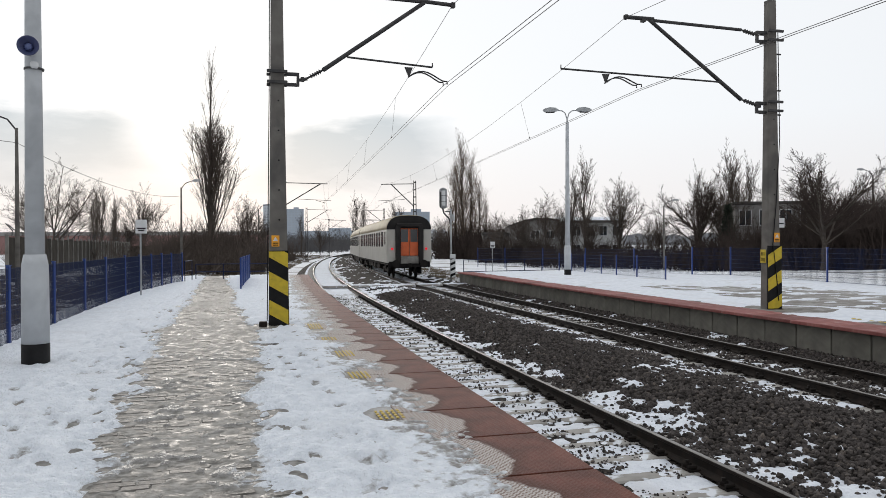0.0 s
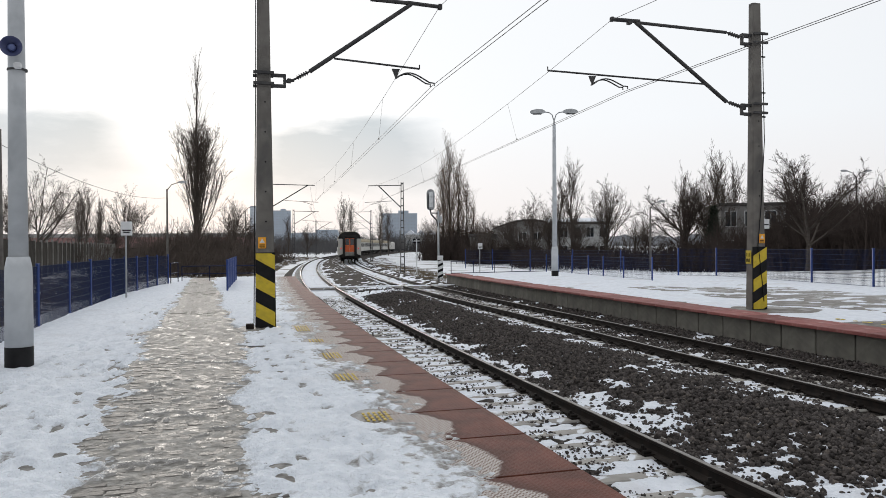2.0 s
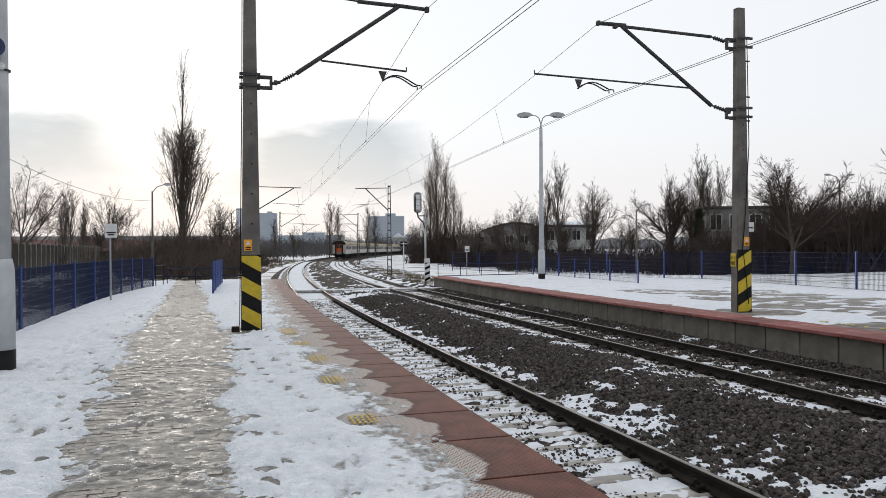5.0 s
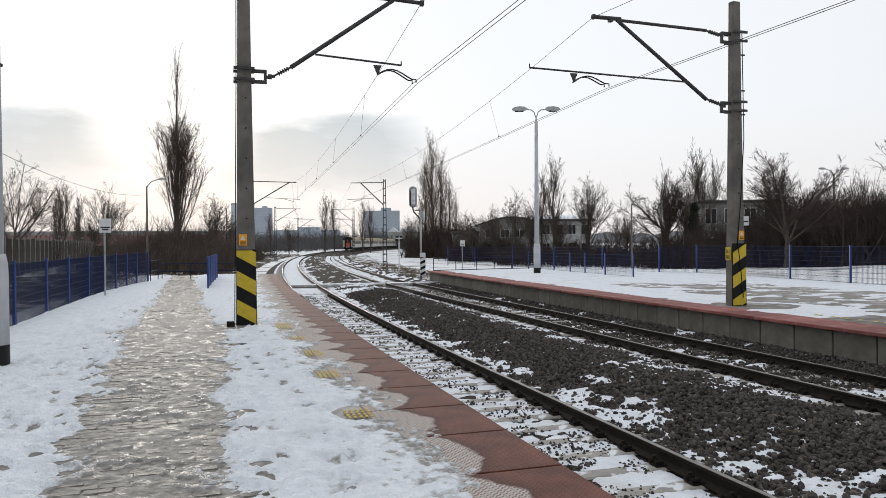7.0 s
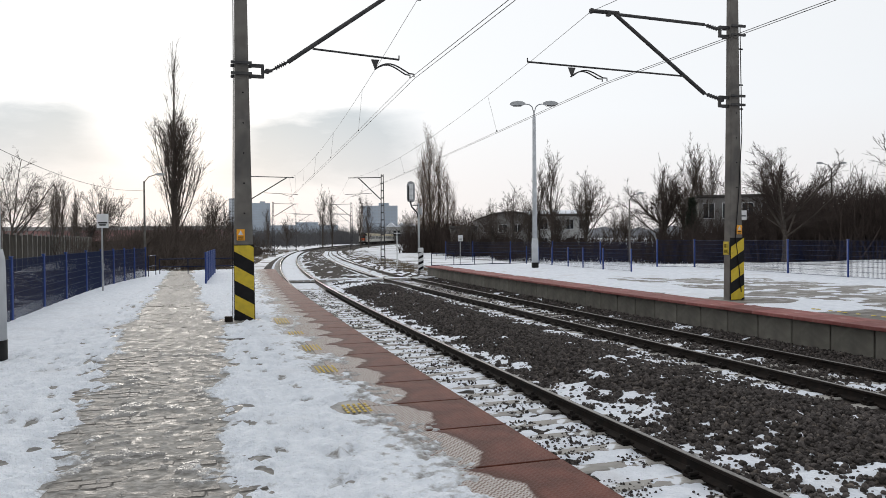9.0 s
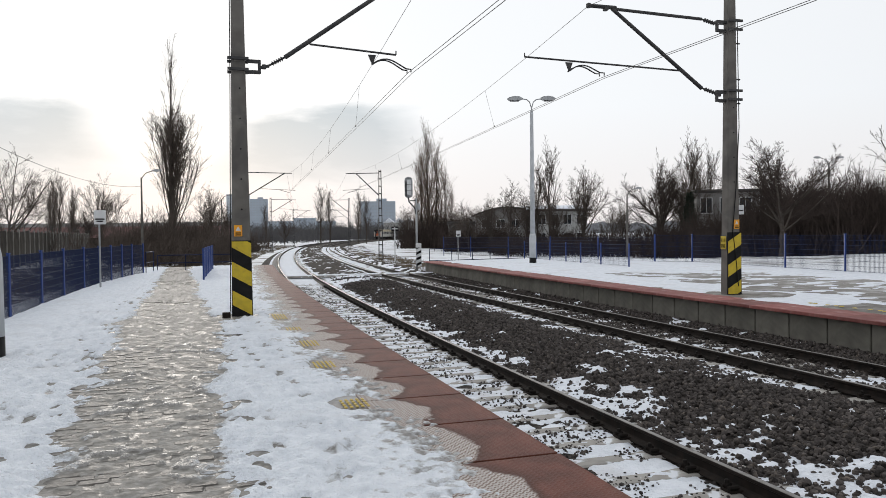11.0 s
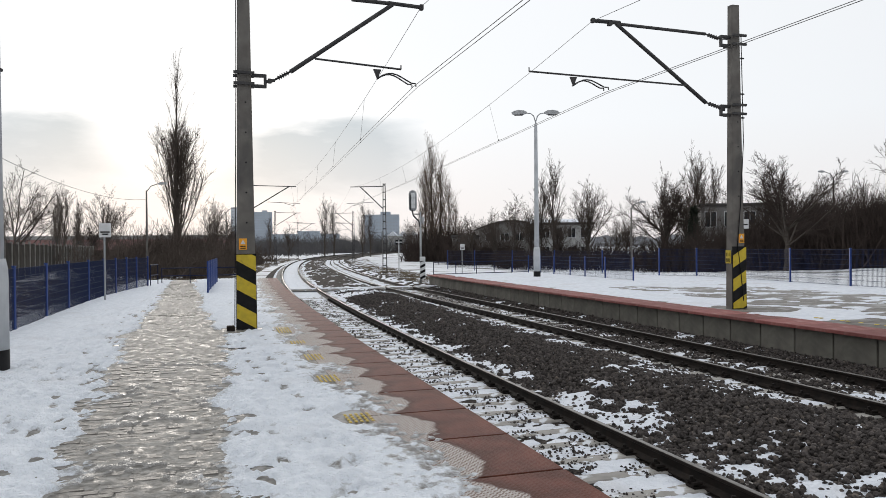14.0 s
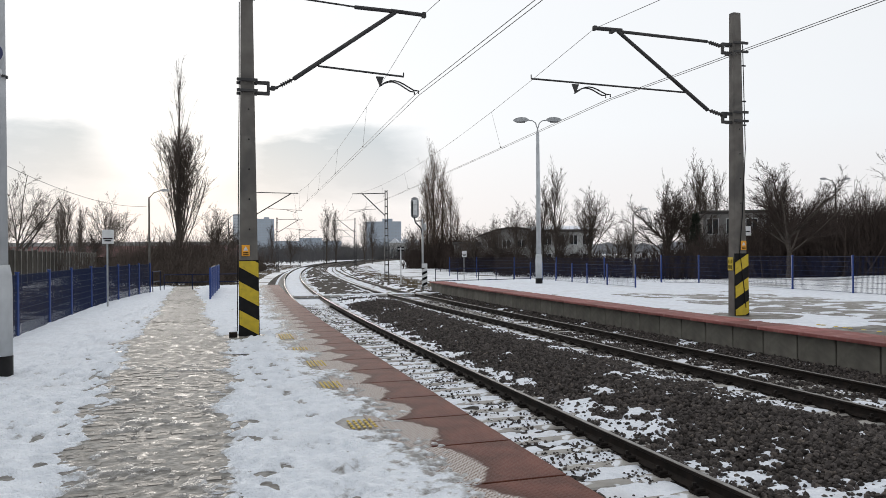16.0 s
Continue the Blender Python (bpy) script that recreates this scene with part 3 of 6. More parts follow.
def bed_snow_mask(s, o):
    """How much snow lies on the track bed: strips beside the rails, little on the heap between the tracks."""
    x, y = line_xy(s, o)
    base = np.interp(o, (-1.6, -0.7, 0.7, 0.9, 1.2, 1.45, 1.7, 2.1, 3.3, 3.8, 4.15, 4.7, 4.95, 6.4, 6.6, 7.3), (0.8, 0.85, 0.85, 0.80, 0.70, 0.50, 0.12, -0.2, -0.2, 0.30, 0.66, 0.78, 0.25, 0.25, -0.2, -0.3))
    base = base + 0.42 * step(10.5 - s, 0, 3.5) * step(o, 1.2, 1.8) * step(4.2 - o, 0, 1.0)
    far = step(s, 30, 50)
    base = base * (1 - far) + far * np.interp(o, (-3, -1, 1.2, 1.7, 3.9, 4.4, 6.6, 7.4), (0.9, 0.9, 0.75, -0.35, -0.4, 0.62, 0.62, 0.2))
    base = np.maximum(base, 0.85 * step(s, 33.5, 36) * step(41.5 - s, 0, 1) * step(o, 0.9, 1.4) * step(4.6 - o, 0, 0.5))
    n = rough_noise(x, y, 0.75, 11) * 0.55 + rough_noise(x, y, 0.17, 12, 2) * 0.38
    return base - 0.42 + n


def bed_snow():
    s = np.concatenate([np.arange(1.5, 13, 0.055), spaced(13, 140, 0.06, 1.02)])
    o = np.concatenate([np.arange(-1.45, 7.2, 0.055)])
    S, O = np.meshgrid(s, o, indexing="ij")
    x, y = line_xy(S, O)
    m = bed_snow_mask(S, O)
    z = bed_z(O) + np.clip(m * 0.10, -0.06, 0.022) + 0.012 * rough_noise(x, y, 0.10, 15, 2) + 0.008
    z = z - 0.017 * step(1.35 - np.abs(O), 0, 0.3) - 0.014 * step(1.3 - np.abs(O - TRACK2), 0, 0.3) + 0.055 * step(S, 32, 44) * step(0.95 - np.abs(O), 0, 0.3) + 0.03 * step(S, 40, 50) * step(1.2 - np.abs(O - TRACK2 + 0.5), 0, 0.3)
    rail = np.minimum.reduce([np.abs(O - k) for k in (-0.75, 0.75, TRACK2 - 0.75, TRACK2 + 0.75)])
    z = z - 0.05 * step(0.12 - rail, 0, 0.06)
    ob = new("track_snow", grid_mesh("track_snow", SNOW, np.stack([x, y, z], -1)))
    tagged(ob, "thin patchy snow between the rails", "snow", kind="stuff")


bed_snow()


def stone_shapes(count):
    bm = bmesh.new()
    bmesh.ops.create_icosphere(bm, subdivisions=1, radius=1.0)
    bm.verts.index_update()
    v = np.array([p.co[:] for p in bm.verts])
    f = np.array([[p.index for p in q.verts] for q in bm.faces])
    bm.free()
    rng = np.random.RandomState(5)
    return [v * (1 + rng.uniform(-0.24, 0.14, (len(v), 1))) * rng.uniform(0.62, 1.2, 3) for _ in range(count)], f


def stones():
    shapes, f = stone_shapes(14)
    rng = np.random.RandomState(8)
    V, F = [], []
    k = 0
    # (s0, s1, o0, o1, stones per square metre, least, most size, on bare bed only)
    zones = [(1.5, 11, 1.0, 4.6, 400, 0.018, 0.044, True), (11, 18, 1.0, 4.6, 360, 0.020, 0.044, True), (18, 28, 1.2, 4.4, 260, 0.024, 0.046, True), (28, 40, 1.4, 4.2, 150, 0.028, 0.052, True),
             (2, 14, -1.4, 1.6, 240, 0.006, 0.022, False), (2, 12, -1.4, 1.6, 18, 0.02, 0.034, False), (3, 16, 3.8, 5.0, 130, 0.010, 0.032, False), (5, 20, 6.5, 7.28, 330, 0.018, 0.036, True), (2, 10, 1.0, 2.2, 120, 0.010, 0.03, False), (4, 20, 4.85, 7.25, 230, 0.018, 0.038, True),
             (20, 42, 6.4, 7.25, 130, 0.024, 0.045, True), (14, 34, -1.4, 1.6, 60, 0.012, 0.03, False), (14, 36, 4.0, 6.4, 30, 0.02, 0.04, False)]
    for s0, s1, o0, o1, dens, r0, r1, bare in zones:
        n = int((s1 - s0) * (o1 - o0) * dens)
        s, o = rng.uniform(s0, s1, n), rng.uniform(o0, o1, n)
        m = bed_snow_mask(s, o)
        rail = np.minimum.reduce([np.abs(o - q) for q in (-0.75, 0.75, TRACK2 - 0.75, TRACK2 + 0.75)])
        keep = rail > 0.10
        if not bare:
            keep &= rough_noise(s, o, 0.35, 71) > -0.1
        if bare:
            keep &= (m < 0.16) | (rng.rand(n) < 0.06)
        s, o = s[keep], o[keep]
        x, y = line_xy(s, o)
        r = rng.uniform(r0, r1, len(s)) ** 1.0
        z = bed_z(o) + r * rng.uniform(0.05, 0.9, len(s)) + (0.0 if bare else 0.010)
        for i in range(len(s)):
            a, b = rng.uniform(0, 6.28), rng.uniform(-0.6, 0.6)
            ca, sa, cb, sb = math.cos(a), math.sin(a), math.cos(b), math.sin(b)
            R = np.array([[ca, -sa * cb, sa * sb], [sa, ca * cb, -ca * sb], [0, sb, cb]])
            V.append(shapes[i % 14] @ R.T * r[i] + (x[i], y[i], z[i]))
            F.append(f + k)
            k += len(shapes[0])
    ob = new("ballast_stones", raw_mesh("ballast_stones", STONE, np.concatenate(V), np.concatenate(F)))
    tagged(ob, "dark grey-brown angular ballast stones, wet and loose", "ballast", kind="stuff")


stones()


# ---------------- tracks ----------------
RAIL_PROFILE = [(-0.075, -0.172), (0.075, -0.172), (0.075, -0.160), (0.020, -0.140), (0.010, -0.125), (0.010, -0.050), (0.036, -0.034), (0.036, -0.006), (-0.036, -0.006), (-0.036, -0.034), (-0.010, -0.050), (-0.010, -0.125), (-0.020, -0.140), (-0.075, -0.160)]


def track(centre, s0, s1, label):
    root = thing("railway_track", Matrix(), label, "railway track", "two tracks")
    ss = np.concatenate([np.arange(s0, 60, 0.75), spaced(60, s1, 1, 1.02)])
    shift = draw_in(ss) if centre > 1 else 0.0
    for side in (-0.75, 0.75):
        o = centre + side
        rail = part("rail", strip("rail", RAIL, ss, [(o + a, RAIL_Z + b) for a, b in RAIL_PROFILE + RAIL_PROFILE[:1]], False, shift), RAIL, root, "rust-brown steel rail")
        part("rail_head", strip("rail_head", RAIL_TOP, ss, [(o - 0.026, RAIL_Z - 0.006), (o - 0.022, RAIL_Z - 0.001), (o - 0.012, RAIL_Z), (o + 0.012, RAIL_Z), (o + 0.022, RAIL_Z - 0.001), (o + 0.026, RAIL_Z - 0.006)], True, shift), RAIL_TOP, rail, "polished running surface")
    sl = Shape()
    sl.loft([[(x, -w, -0.17), (x, w, -0.17), (x, w, zt - 0.02), (x, w - 0.02, zt), (x, -w + 0.02, zt), (x, -w, zt - 0.02)] for x, w, zt in ((-1.25, 0.13, 0.0), (-0.55, 0.13, 0.0), (-0.4, 0.12, -0.008), (0.4, 0.12, -0.008), (0.55, 0.13, 0.0), (1.25, 0.13, 0.0))])
    slm = sl.mesh("sleeper", SLEEPER)
    cl = Shape()
    for x in (-0.13, 0.13):
        cl.box((x * 0.8, 0, 0.012), (0.14, 0.15, 0.024), ch=0.006)
        cl.lathe([(0.030, 0.0), (0.030, 0.045), (0.022, 0.055), (0.022, 0.085), (0.012, 0.09)], 8, (x, 0.035, 0.015))
        cl.cone((x - 0.05, -0.05, 0.05), (x + 0.05, -0.05, 0.05), 0.022, n=8)
        cl.cone((x - 0.05, 0.05, 0.05), (x + 0.05, 0.05, 0.05), 0.022, n=8)
    clm = cl.mesh("fastening", RAIL)
    s = s0 + 0.3
    while s < 100:
        m = on_line(s, centre + (float(draw_in(s)) if centre > 1 else 0.0), RAIL_Z - 0.163)
        p = part("sleeper", slm, SLEEPER, root, m=m)
        if s < 34:
            for side in (-0.75, 0.75):
                part("fastening", clm, RAIL, p, m=pose(side, 0, 0))
        s += 0.62


track(0.0, -9.0, 420, "railway track on concrete sleepers dusted with snow")
track(TRACK2, -9.0, 520, "railway track with dark rails beside the far platform")


def crossing():
    """Boards across both tracks at the platforms' end."""
    root = thing("board_crossing", Matrix(), "snowy timber board crossing over both tracks", "level crossing")
    o2 = TRACK2 + float(draw_in(40.5))
    for a, b in ((-1.9, -0.86), (-0.66, 0.66), (0.86, o2 - 0.86), (o2 - 0.66, o2 + 0.66), (o2 + 0.86, o2 + 3.6)):
        for k in range(3):
            sh = Shape()
            sh.box((0, 0, 0), (b - a, 0.30, 0.10), ch=0.012)
            part("board", sh, SLEEPER, root, m=on_line(40.2 + 0.33 * k, (a + b) / 2, RAIL_Z - 0.05))
        sn = Shape()
        sn.box((0, 0, 0), (b - a - 0.05, 0.8, 0.025), ch=0.012)
        part("snow_cover", sn, SNOW, root, "thin trodden snow", m=on_line(40.5, (a + b) / 2, RAIL_Z + 0.012))


crossing()


# ---------------- platforms ----------------
def path_centre(s):
    return np.interp(s, (0, 5, 9, 14, 20, 28, 34, 42), (-4.25, -4.3, -4.35, -4.5, -4.85, -5.2, -5.7, -6.2))


def path_half(s):
    return np.interp(s, (0, 5, 9, 13, 15, 18, 28, 42), (0.55, 0.55, 0.62, 0.78, 0.95, 0.72, 0.6, 0.5))


YELLOW_SPOTS = [(15.5, -2.50, 0.75), (13.4, -2.42, 0.35), (11.5, -2.37, 0.45), (9.55, -2.43, 0.42), (7.25, -2.47, 0.30)]


def platform_left():
    ss = np.arange(-8, 42.6, 0.6)
    root = tagged(new("platform_1", strip("platform_1", PAVEMENT, ss, [(-8.6, -1.1), (-8.6, -0.012), (-2.40, -0.012), (-2.395, -0.012), (-1.42, -0.012), (-1.42, -1.1)], False)), "paved railway platform under trodden snow", "platform", kind="structure")
    end = Shape()
    p, q = at(42.5, -8.6), at(42.5, -1.42)
    end.add([(p.x, p.y, -1.1), (q.x, q.y, -1.1), (q.x, q.y, -0.012), (p.x, p.y, -0.012)], [(0, 1, 2, 3)])
    part("end_wall", end, CONCRETE, root)
    # snow sheet with footprints, worn through along the walked path and towards the edge
    s = np.concatenate([np.arange(2.6, 10, 0.035), spaced(10, 42.5, 0.036, 1.0105)])
    o = np.arange(-8.5, -1.75, 0.036)
    S, O = np.meshgrid(s, o, indexing="ij")
    x, y = line_xy(S, O)
    big, mid, fine = rough_noise(x, y, 1.1, 21), rough_noise(x, y, 0.28, 22), rough_noise(x, y, 0.07, 23, 2)
    d = np.abs(O - path_centre(S)) - path_half(S)
    m = step(d + 0.15 * big + 0.13 * mid + 0.13 * fine, -0.22, 0.34)
    # islands of ice inside the path
    m = np.maximum(m, 0.60 * step(mid + 0.6 * big + 0.55 * fine, 0.10, 0.75) * (0.35 + 0.65 * step(16 - S, 0, 5)))
    edge = O + 0.20 * rough_noise(x, y, 0.8, 24) + 0.18 * mid + 0.30 * fine + 0.14 * step(S, 8, 14)
    m = m * step(-2.16 - edge, -0.28, 0.34)
    wear = 0.86 * step(0.34 - d - 0.10 * big - 0.12 * mid, 0, 0.62) + 0.66 * step(edge, -2.85, -2.15) * step(S, 2, 6)
    for a, b, r in YELLOW_SPOTS:
        rr = np.hypot((S - a) / (1.5 * r), (O - b) / 0.24) + 0.25 * mid
        m = m * (0.35 + 0.65 * step(rr, 0.75, 1.15)) - 0.4 * step(1.0 - rr, 0, 0.4)
    for a, b, r in ((5.75, -3.49, 0.12), (12.75, -3.47, 0.20), (15.4, -3.6, 0.42), (16.0, -3.25, 0.45), (7.6, -3.55, 0.16)):
        rr = np.hypot(S - a, O - b) / r + 0.25 * mid
        m = m * step(rr, 0.7, 1.2)
    z = -0.022 + 0.056 * m + m * (0.010 * big + 0.012 * mid + 0.017 * fine)
    rng = np.random.RandomState(31)
    prints = []
    for i in range(34):
        prints.append((3.2 + i * 0.62 + rng.uniform(-0.1, 0.1), -5.35 - 0.018 * i + (0.14 if i % 2 else -0.14) + rng.uniform(-0.1, 0.1)))
        prints.append((3.0 + i * 0.66 + rng.uniform(-0.2, 0.2), -5.9 - 0.03 * i + (0.12 if i % 2 else -0.12) + rng.uniform(-0.15, 0.15)))
    for i in range(17):
        prints.append((4.6 + i * 0.6 + rng.uniform(-0.15, 0.15), -3.15 + 0.03 * i * 0.3 + (0.12 if i % 2 else -0.12) + rng.uniform(-0.12, 0.12)))
    for i in range(300):
        prints.append((rng.uniform(4, 26), rng.uniform(-6.5, -5.1) if i % 3 else rng.uniform(-3.7, -2.7)))
    for a, b in prints:
        ang = rng.uniform(-0.35, 0.35)
        sel = (np.abs(S - a) < 0.4) & (np.abs(O - b) < 0.3)
        ds, do = S[sel] - a, O[sel] - b
        u, v = ds * math.cos(ang) + do * math.sin(ang), -ds * math.sin(ang) + do * math.cos(ang)
        r = np.sqrt((u / 0.16) ** 2 + (v / 0.068) ** 2)
        wear[sel] += 0.60 * step(1.1 - r, 0, 0.5) * rng.uniform(0.3, 1.0)
        z[sel] += -0.046 * step(1.15 - r, 0, 0.5) * rng.uniform(0.45, 1.0) + 0.006 * np.exp(-((r - 1.35) / 0.25) ** 2)
    sheet = grid_mesh("snow_sheet", TRODDEN, np.stack([x, y, z], -1))
    sheet.attributes.new("wear", "FLOAT", "POINT").data.foreach_set("value", np.clip(wear, 0, 1).astype(np.float32).ravel())
    part("snow_sheet", sheet, TRODDEN, root, "white trodden snow with footprints")
    # a film of dirty ice over the walked path, paving stones showing through
    ice = 0.0055 + 0.006 * mid + 0.007 * fine + 0.004 * big - 0.006 * step(rough_noise(x, y, 0.45, 27), 0.35, 0.7)
    ice = np.where(d < 0.6, ice, -0.05)
    part("ice_film", grid_mesh("ice_film", ICE, np.stack([x, y, ice], -1)), ICE, root, "grey dirty ice on the walked path")
    # rust-red checkered plates along the edge
    pl = Shape()
    pl.box((0, 0, -0.03), (1.05, 1.085, 0.06), ch=0.004)
    plm = pl.mesh("edge_plate", PLATE)
    for k in range(40):
        part("edge_plate", plm, PLATE, root, m=on_line(-1.62 + 1.11 * k + 0.555, EDGE1 - 0.525, 0.0))
    kerb = strip("edge_support", CONCRETE, ss, [(-1.44, -0.95), (-1.38, -0.95), (-1.38, -0.062), (-1.44, -0.062)], False)
    part("edge_support", kerb, CONCRETE, root)
    # pieces of the yellow guide strip
    for a, b, r in YELLOW_SPOTS:
        n = max(3, int(r / 0.075))
        for i in range(n):
            tb = Shape()
            for j in range(5):
                tb.box(((j - 2) * 0.055, 0, 0.0), (0.030, 0.055, 0.014), ch=0.005)
            part("guide_strip", tb, WORN_YELLOW, root, m=on_line(a + (i - n / 2) * 0.10, b, 0.003))
    return root


PLATFORM_1 = platform_left()


def platform_right():
    ss = np.arange(-12, 42.6, 0.6)
    root = tagged(new("platform_2", strip("platform_2", PAVEMENT, ss, [(EDGE2 + 0.17, -1.1), (EDGE2 + 0.17, 0.03), (19.6, 0.0), (20.4, -0.35)], True)), "raised railway platform under smooth snow", "platform", kind="structure")
    end = Shape()
    p, q = at(42.5, EDGE2 + 0.12), at(42.5, 20.0)
    end.add([(p.x, p.y, -1.1), (q.x, q.y, -1.1), (q.x, q.y, 0.0), (p.x, p.y, 0.03)], [(0, 1, 2, 3)])
    part("end_wall", end, CONCRETE, root)
    s = np.concatenate([np.arange(3, 26, 0.11), spaced(26, 42.5, 0.12, 1.01)])
    o = np.arange(EDGE2 + 0.5, 19.5, 0.10)
    S, O = np.meshgrid(s, o, indexing="ij")
    x, y = line_xy(S, O)
    big, mid = rough_noise(x, y, 1.8, 41), rough_noise(S, O, 0.4, 42)
    # streaks worn along the walking line
    worn = step(29 - S + 2.5 * big + 2 * mid, 0, 6) * step(O + 0.8 * big, 9.9, 11.2) * step(17.5 - O + big, 0, 1.4)
    m = 1 - 1.0 * worn * step(rough_noise(S, O / 1.6, 0.45, 43, 4) + 0.35 * big, -1.25, 0.0)
    m = m * step(O - (EDGE2 + 0.95) + 0.25 * mid + 0.2 * big, -0.25, 0.15)
    m = m * (1 - 0.9 * step(1.3 - np.hypot(S - 15.8, (O - 9.2)) + 0.3 * mid, 0, 0.5))
    m = m * (1 - 0.85 * step(13.4 - S + 0.8 * big, 0, 1.2) * step(10.1 - O + 0.3 * big, 0, 0.5))
    z = 0.008 + 0.040 * m + m * (0.012 * big + 0.010 * mid)
    part("snow_sheet", grid_mesh("snow_sheet", SNOW, np.stack([x, y, z], -1)), SNOW, root, "smooth white snow, worn to ice in streaks")
    pn = Shape()
    pn.box((0, 0, -0.5), (0.10, 0.955, 0.94), ch=0.012)
    pnm = pn.mesh("concrete_panel", PANEL_CONCRETE)
    sb = Shape()
    sb.box((0.40, 0, -0.034), (1.0, 1.19, 0.068), ch=0.008)
    sbm = sb.mesh("edge_slab", RED_SLAB)
    for k in range(52):
        part("concrete_panel", pnm, PANEL_CONCRETE, root, m=on_line(-9.2 + k, EDGE2 + 0.10, 0.0))
    for k in range(43):
        part("edge_slab", sbm, RED_SLAB, root, m=on_line(-8.9 + 1.2 * k, EDGE2, 0.05))
    rng = random.Random(6)
    for k in range(70):
        if rng.random() < 0.45:
            continue
        tb = Shape()
        tb.lathe([(0.05, 0), (0.045, 0.008), (0.02, 0.012)], 8)
        part("guide_stud", tb, YELLOW, root, m=on_line(5.2 + k * 0.12, 8.62 + 0.02 * (k % 2), 0.05))
    return root


PLATFORM_2 = platform_right()


def soil():
    """Rough frozen ground beside the platforms."""
    for name, s0, s1, o0, o1, z0, label in (("verge", -5, 62, -19.5, -8.65, -0.17, "dark frozen verge with dead grass and patches of snow"), ("embankment", 43, 170, 7.7, 13.0, -0.80, "brown earth beside the track with patches of snow"), ("bank", 44, 190, -15.0, -2.7, -0.78, "low bank of dark earth and dead grass with snow")):
        S, O = np.meshgrid(np.arange(s0, s1, 0.4), np.linspace(o0, o1, 34), indexing="ij")
        x, y = line_xy(S, O)
        z = z0 + 0.11 * rough_noise(x, y, 1.4, 51) + 0.05 * rough_noise(x, y, 0.4, 52)
        z = z - 0.6 * step(S, s1 - 15, s1) - (0.5 * step(O, o1 - 1.5, o1) if z0 < -0.5 else 0.0) - (0.5 * step(-O, 12, 15) if name == "bank" else 0.0)
        tagged(new(name, grid_mesh(name, SOIL_SNOWY if name == "embankment" else SOIL, np.stack([x, y, z], -1))), label, "ground", kind="structure")


soil()


# ---------------- catenary masts ----------------
def clip_band(w, h, lo, hi, slope):
    """The part of a slanting band inside an upright board of width w and height h."""
    pts = [(-w / 2, lo - slope * w / 2), (w / 2, lo + slope * w / 2), (w / 2, hi + slope * w / 2), (-w / 2, hi - slope * w / 2)]
    for limit, keep_above in ((0.0, True), (h, False)):
        out = []
        for a, b in zip(pts, pts[1:] + pts[:1]):
            ina, inb = ((p[1] >= limit) == keep_above or p[1] == limit for p in (a, b))
            if ina:
                out.append(a)
            if ina != inb:
                t = (limit - a[1]) / (b[1] - a[1])
                out.append((a[0] + (b[0] - a[0]) * t, limit))
        pts = out
    return pts


def stripes(parent, w, h, y, mat, slope, band, gap, start, z0=0.0):
    lo = start
    while lo < h + w:
        pts = clip_band(w, h, lo, lo + band, slope)
        if len(pts) > 2:
            sh = Shape()
            n = len(pts)
            sh.add([(a, y, z0 + b) for a, b in pts] + [(a, y + 0.006, z0 + b) for a, b in pts], [tuple(range(n)), tuple(range(n, 2 * n))[::-1]] + [(i, n + i, n + (i + 1) % n, (i + 1) % n) for i in range(n)])
            part("stripe", sh, mat, parent, "yellow slanting stripe" if mat == YELLOW else "")
        lo += band + gap


def hazard_sign(parent, x, y, z):
    sh = Shape()
    sh.box((x, y, z), (0.16, 0.008, 0.23), ch=0.003)
    sign = part("warning_sign", sh, ORANGE, parent, "small orange warning sign with triangle")
    tr = Shape()
    tr.add([(x - 0.05, y - 0.007, z + 0.0), (x + 0.05, y - 0.007, z + 0.0), (x, y - 0.007, z + 0.09), (x - 0.05, y - 0.003, z + 0.0), (x + 0.05, y - 0.003, z + 0.0), (x, y - 0.003, z + 0.09)], [(0, 1, 2), (5, 4, 3), (0, 3, 4, 1), (1, 4, 5, 2), (2, 5, 3, 0)])
    part("triangle", tr, WHITE, sign)
    for k in range(2):
        br = Shape()
        br.box((x, y - 0.006, z - 0.045 - 0.04 * k), (0.11, 0.004, 0.02))
        part("text_bar", br, BLACK, sign)


def insulator(shape, p0, p1, r=0.055):
    p0, p1 = Vector(p0), Vector(p1)
    shape.cone(p0, p1, 0.022, n=8)
    for k in range(5):
        a, b = p0.lerp(p1, 0.25 + 0.12 * k), p0.lerp(p1, 0.31 + 0.12 * k)
        shape.cone(a, b, r, r * 0.55, n=10)


def bracket(parent, x, z, side):
    """A steel bracket held by clamps; x is the mast's face, side the way it sticks out."""
    br = part("bracket", Shape().box((x + side * 0.27, -0.02, z), (0.06, 0.07, 0.28), ch=0.006), STEEL, parent, "dark steel bracket")
    for dz in (0.11, -0.11):
        part("bracket_bar", Shape().box((x + side * 0.14, -0.02, z + dz), (0.30, 0.068, 0.07), ch=0.006), STEEL, br)
        for y in (-0.17, 0.17):
            part("clamp", Shape().box((x - side * 0.16, y, z + dz + 0.02), (0.42, 0.05, 0.06), ch=0.006), STEEL, br)


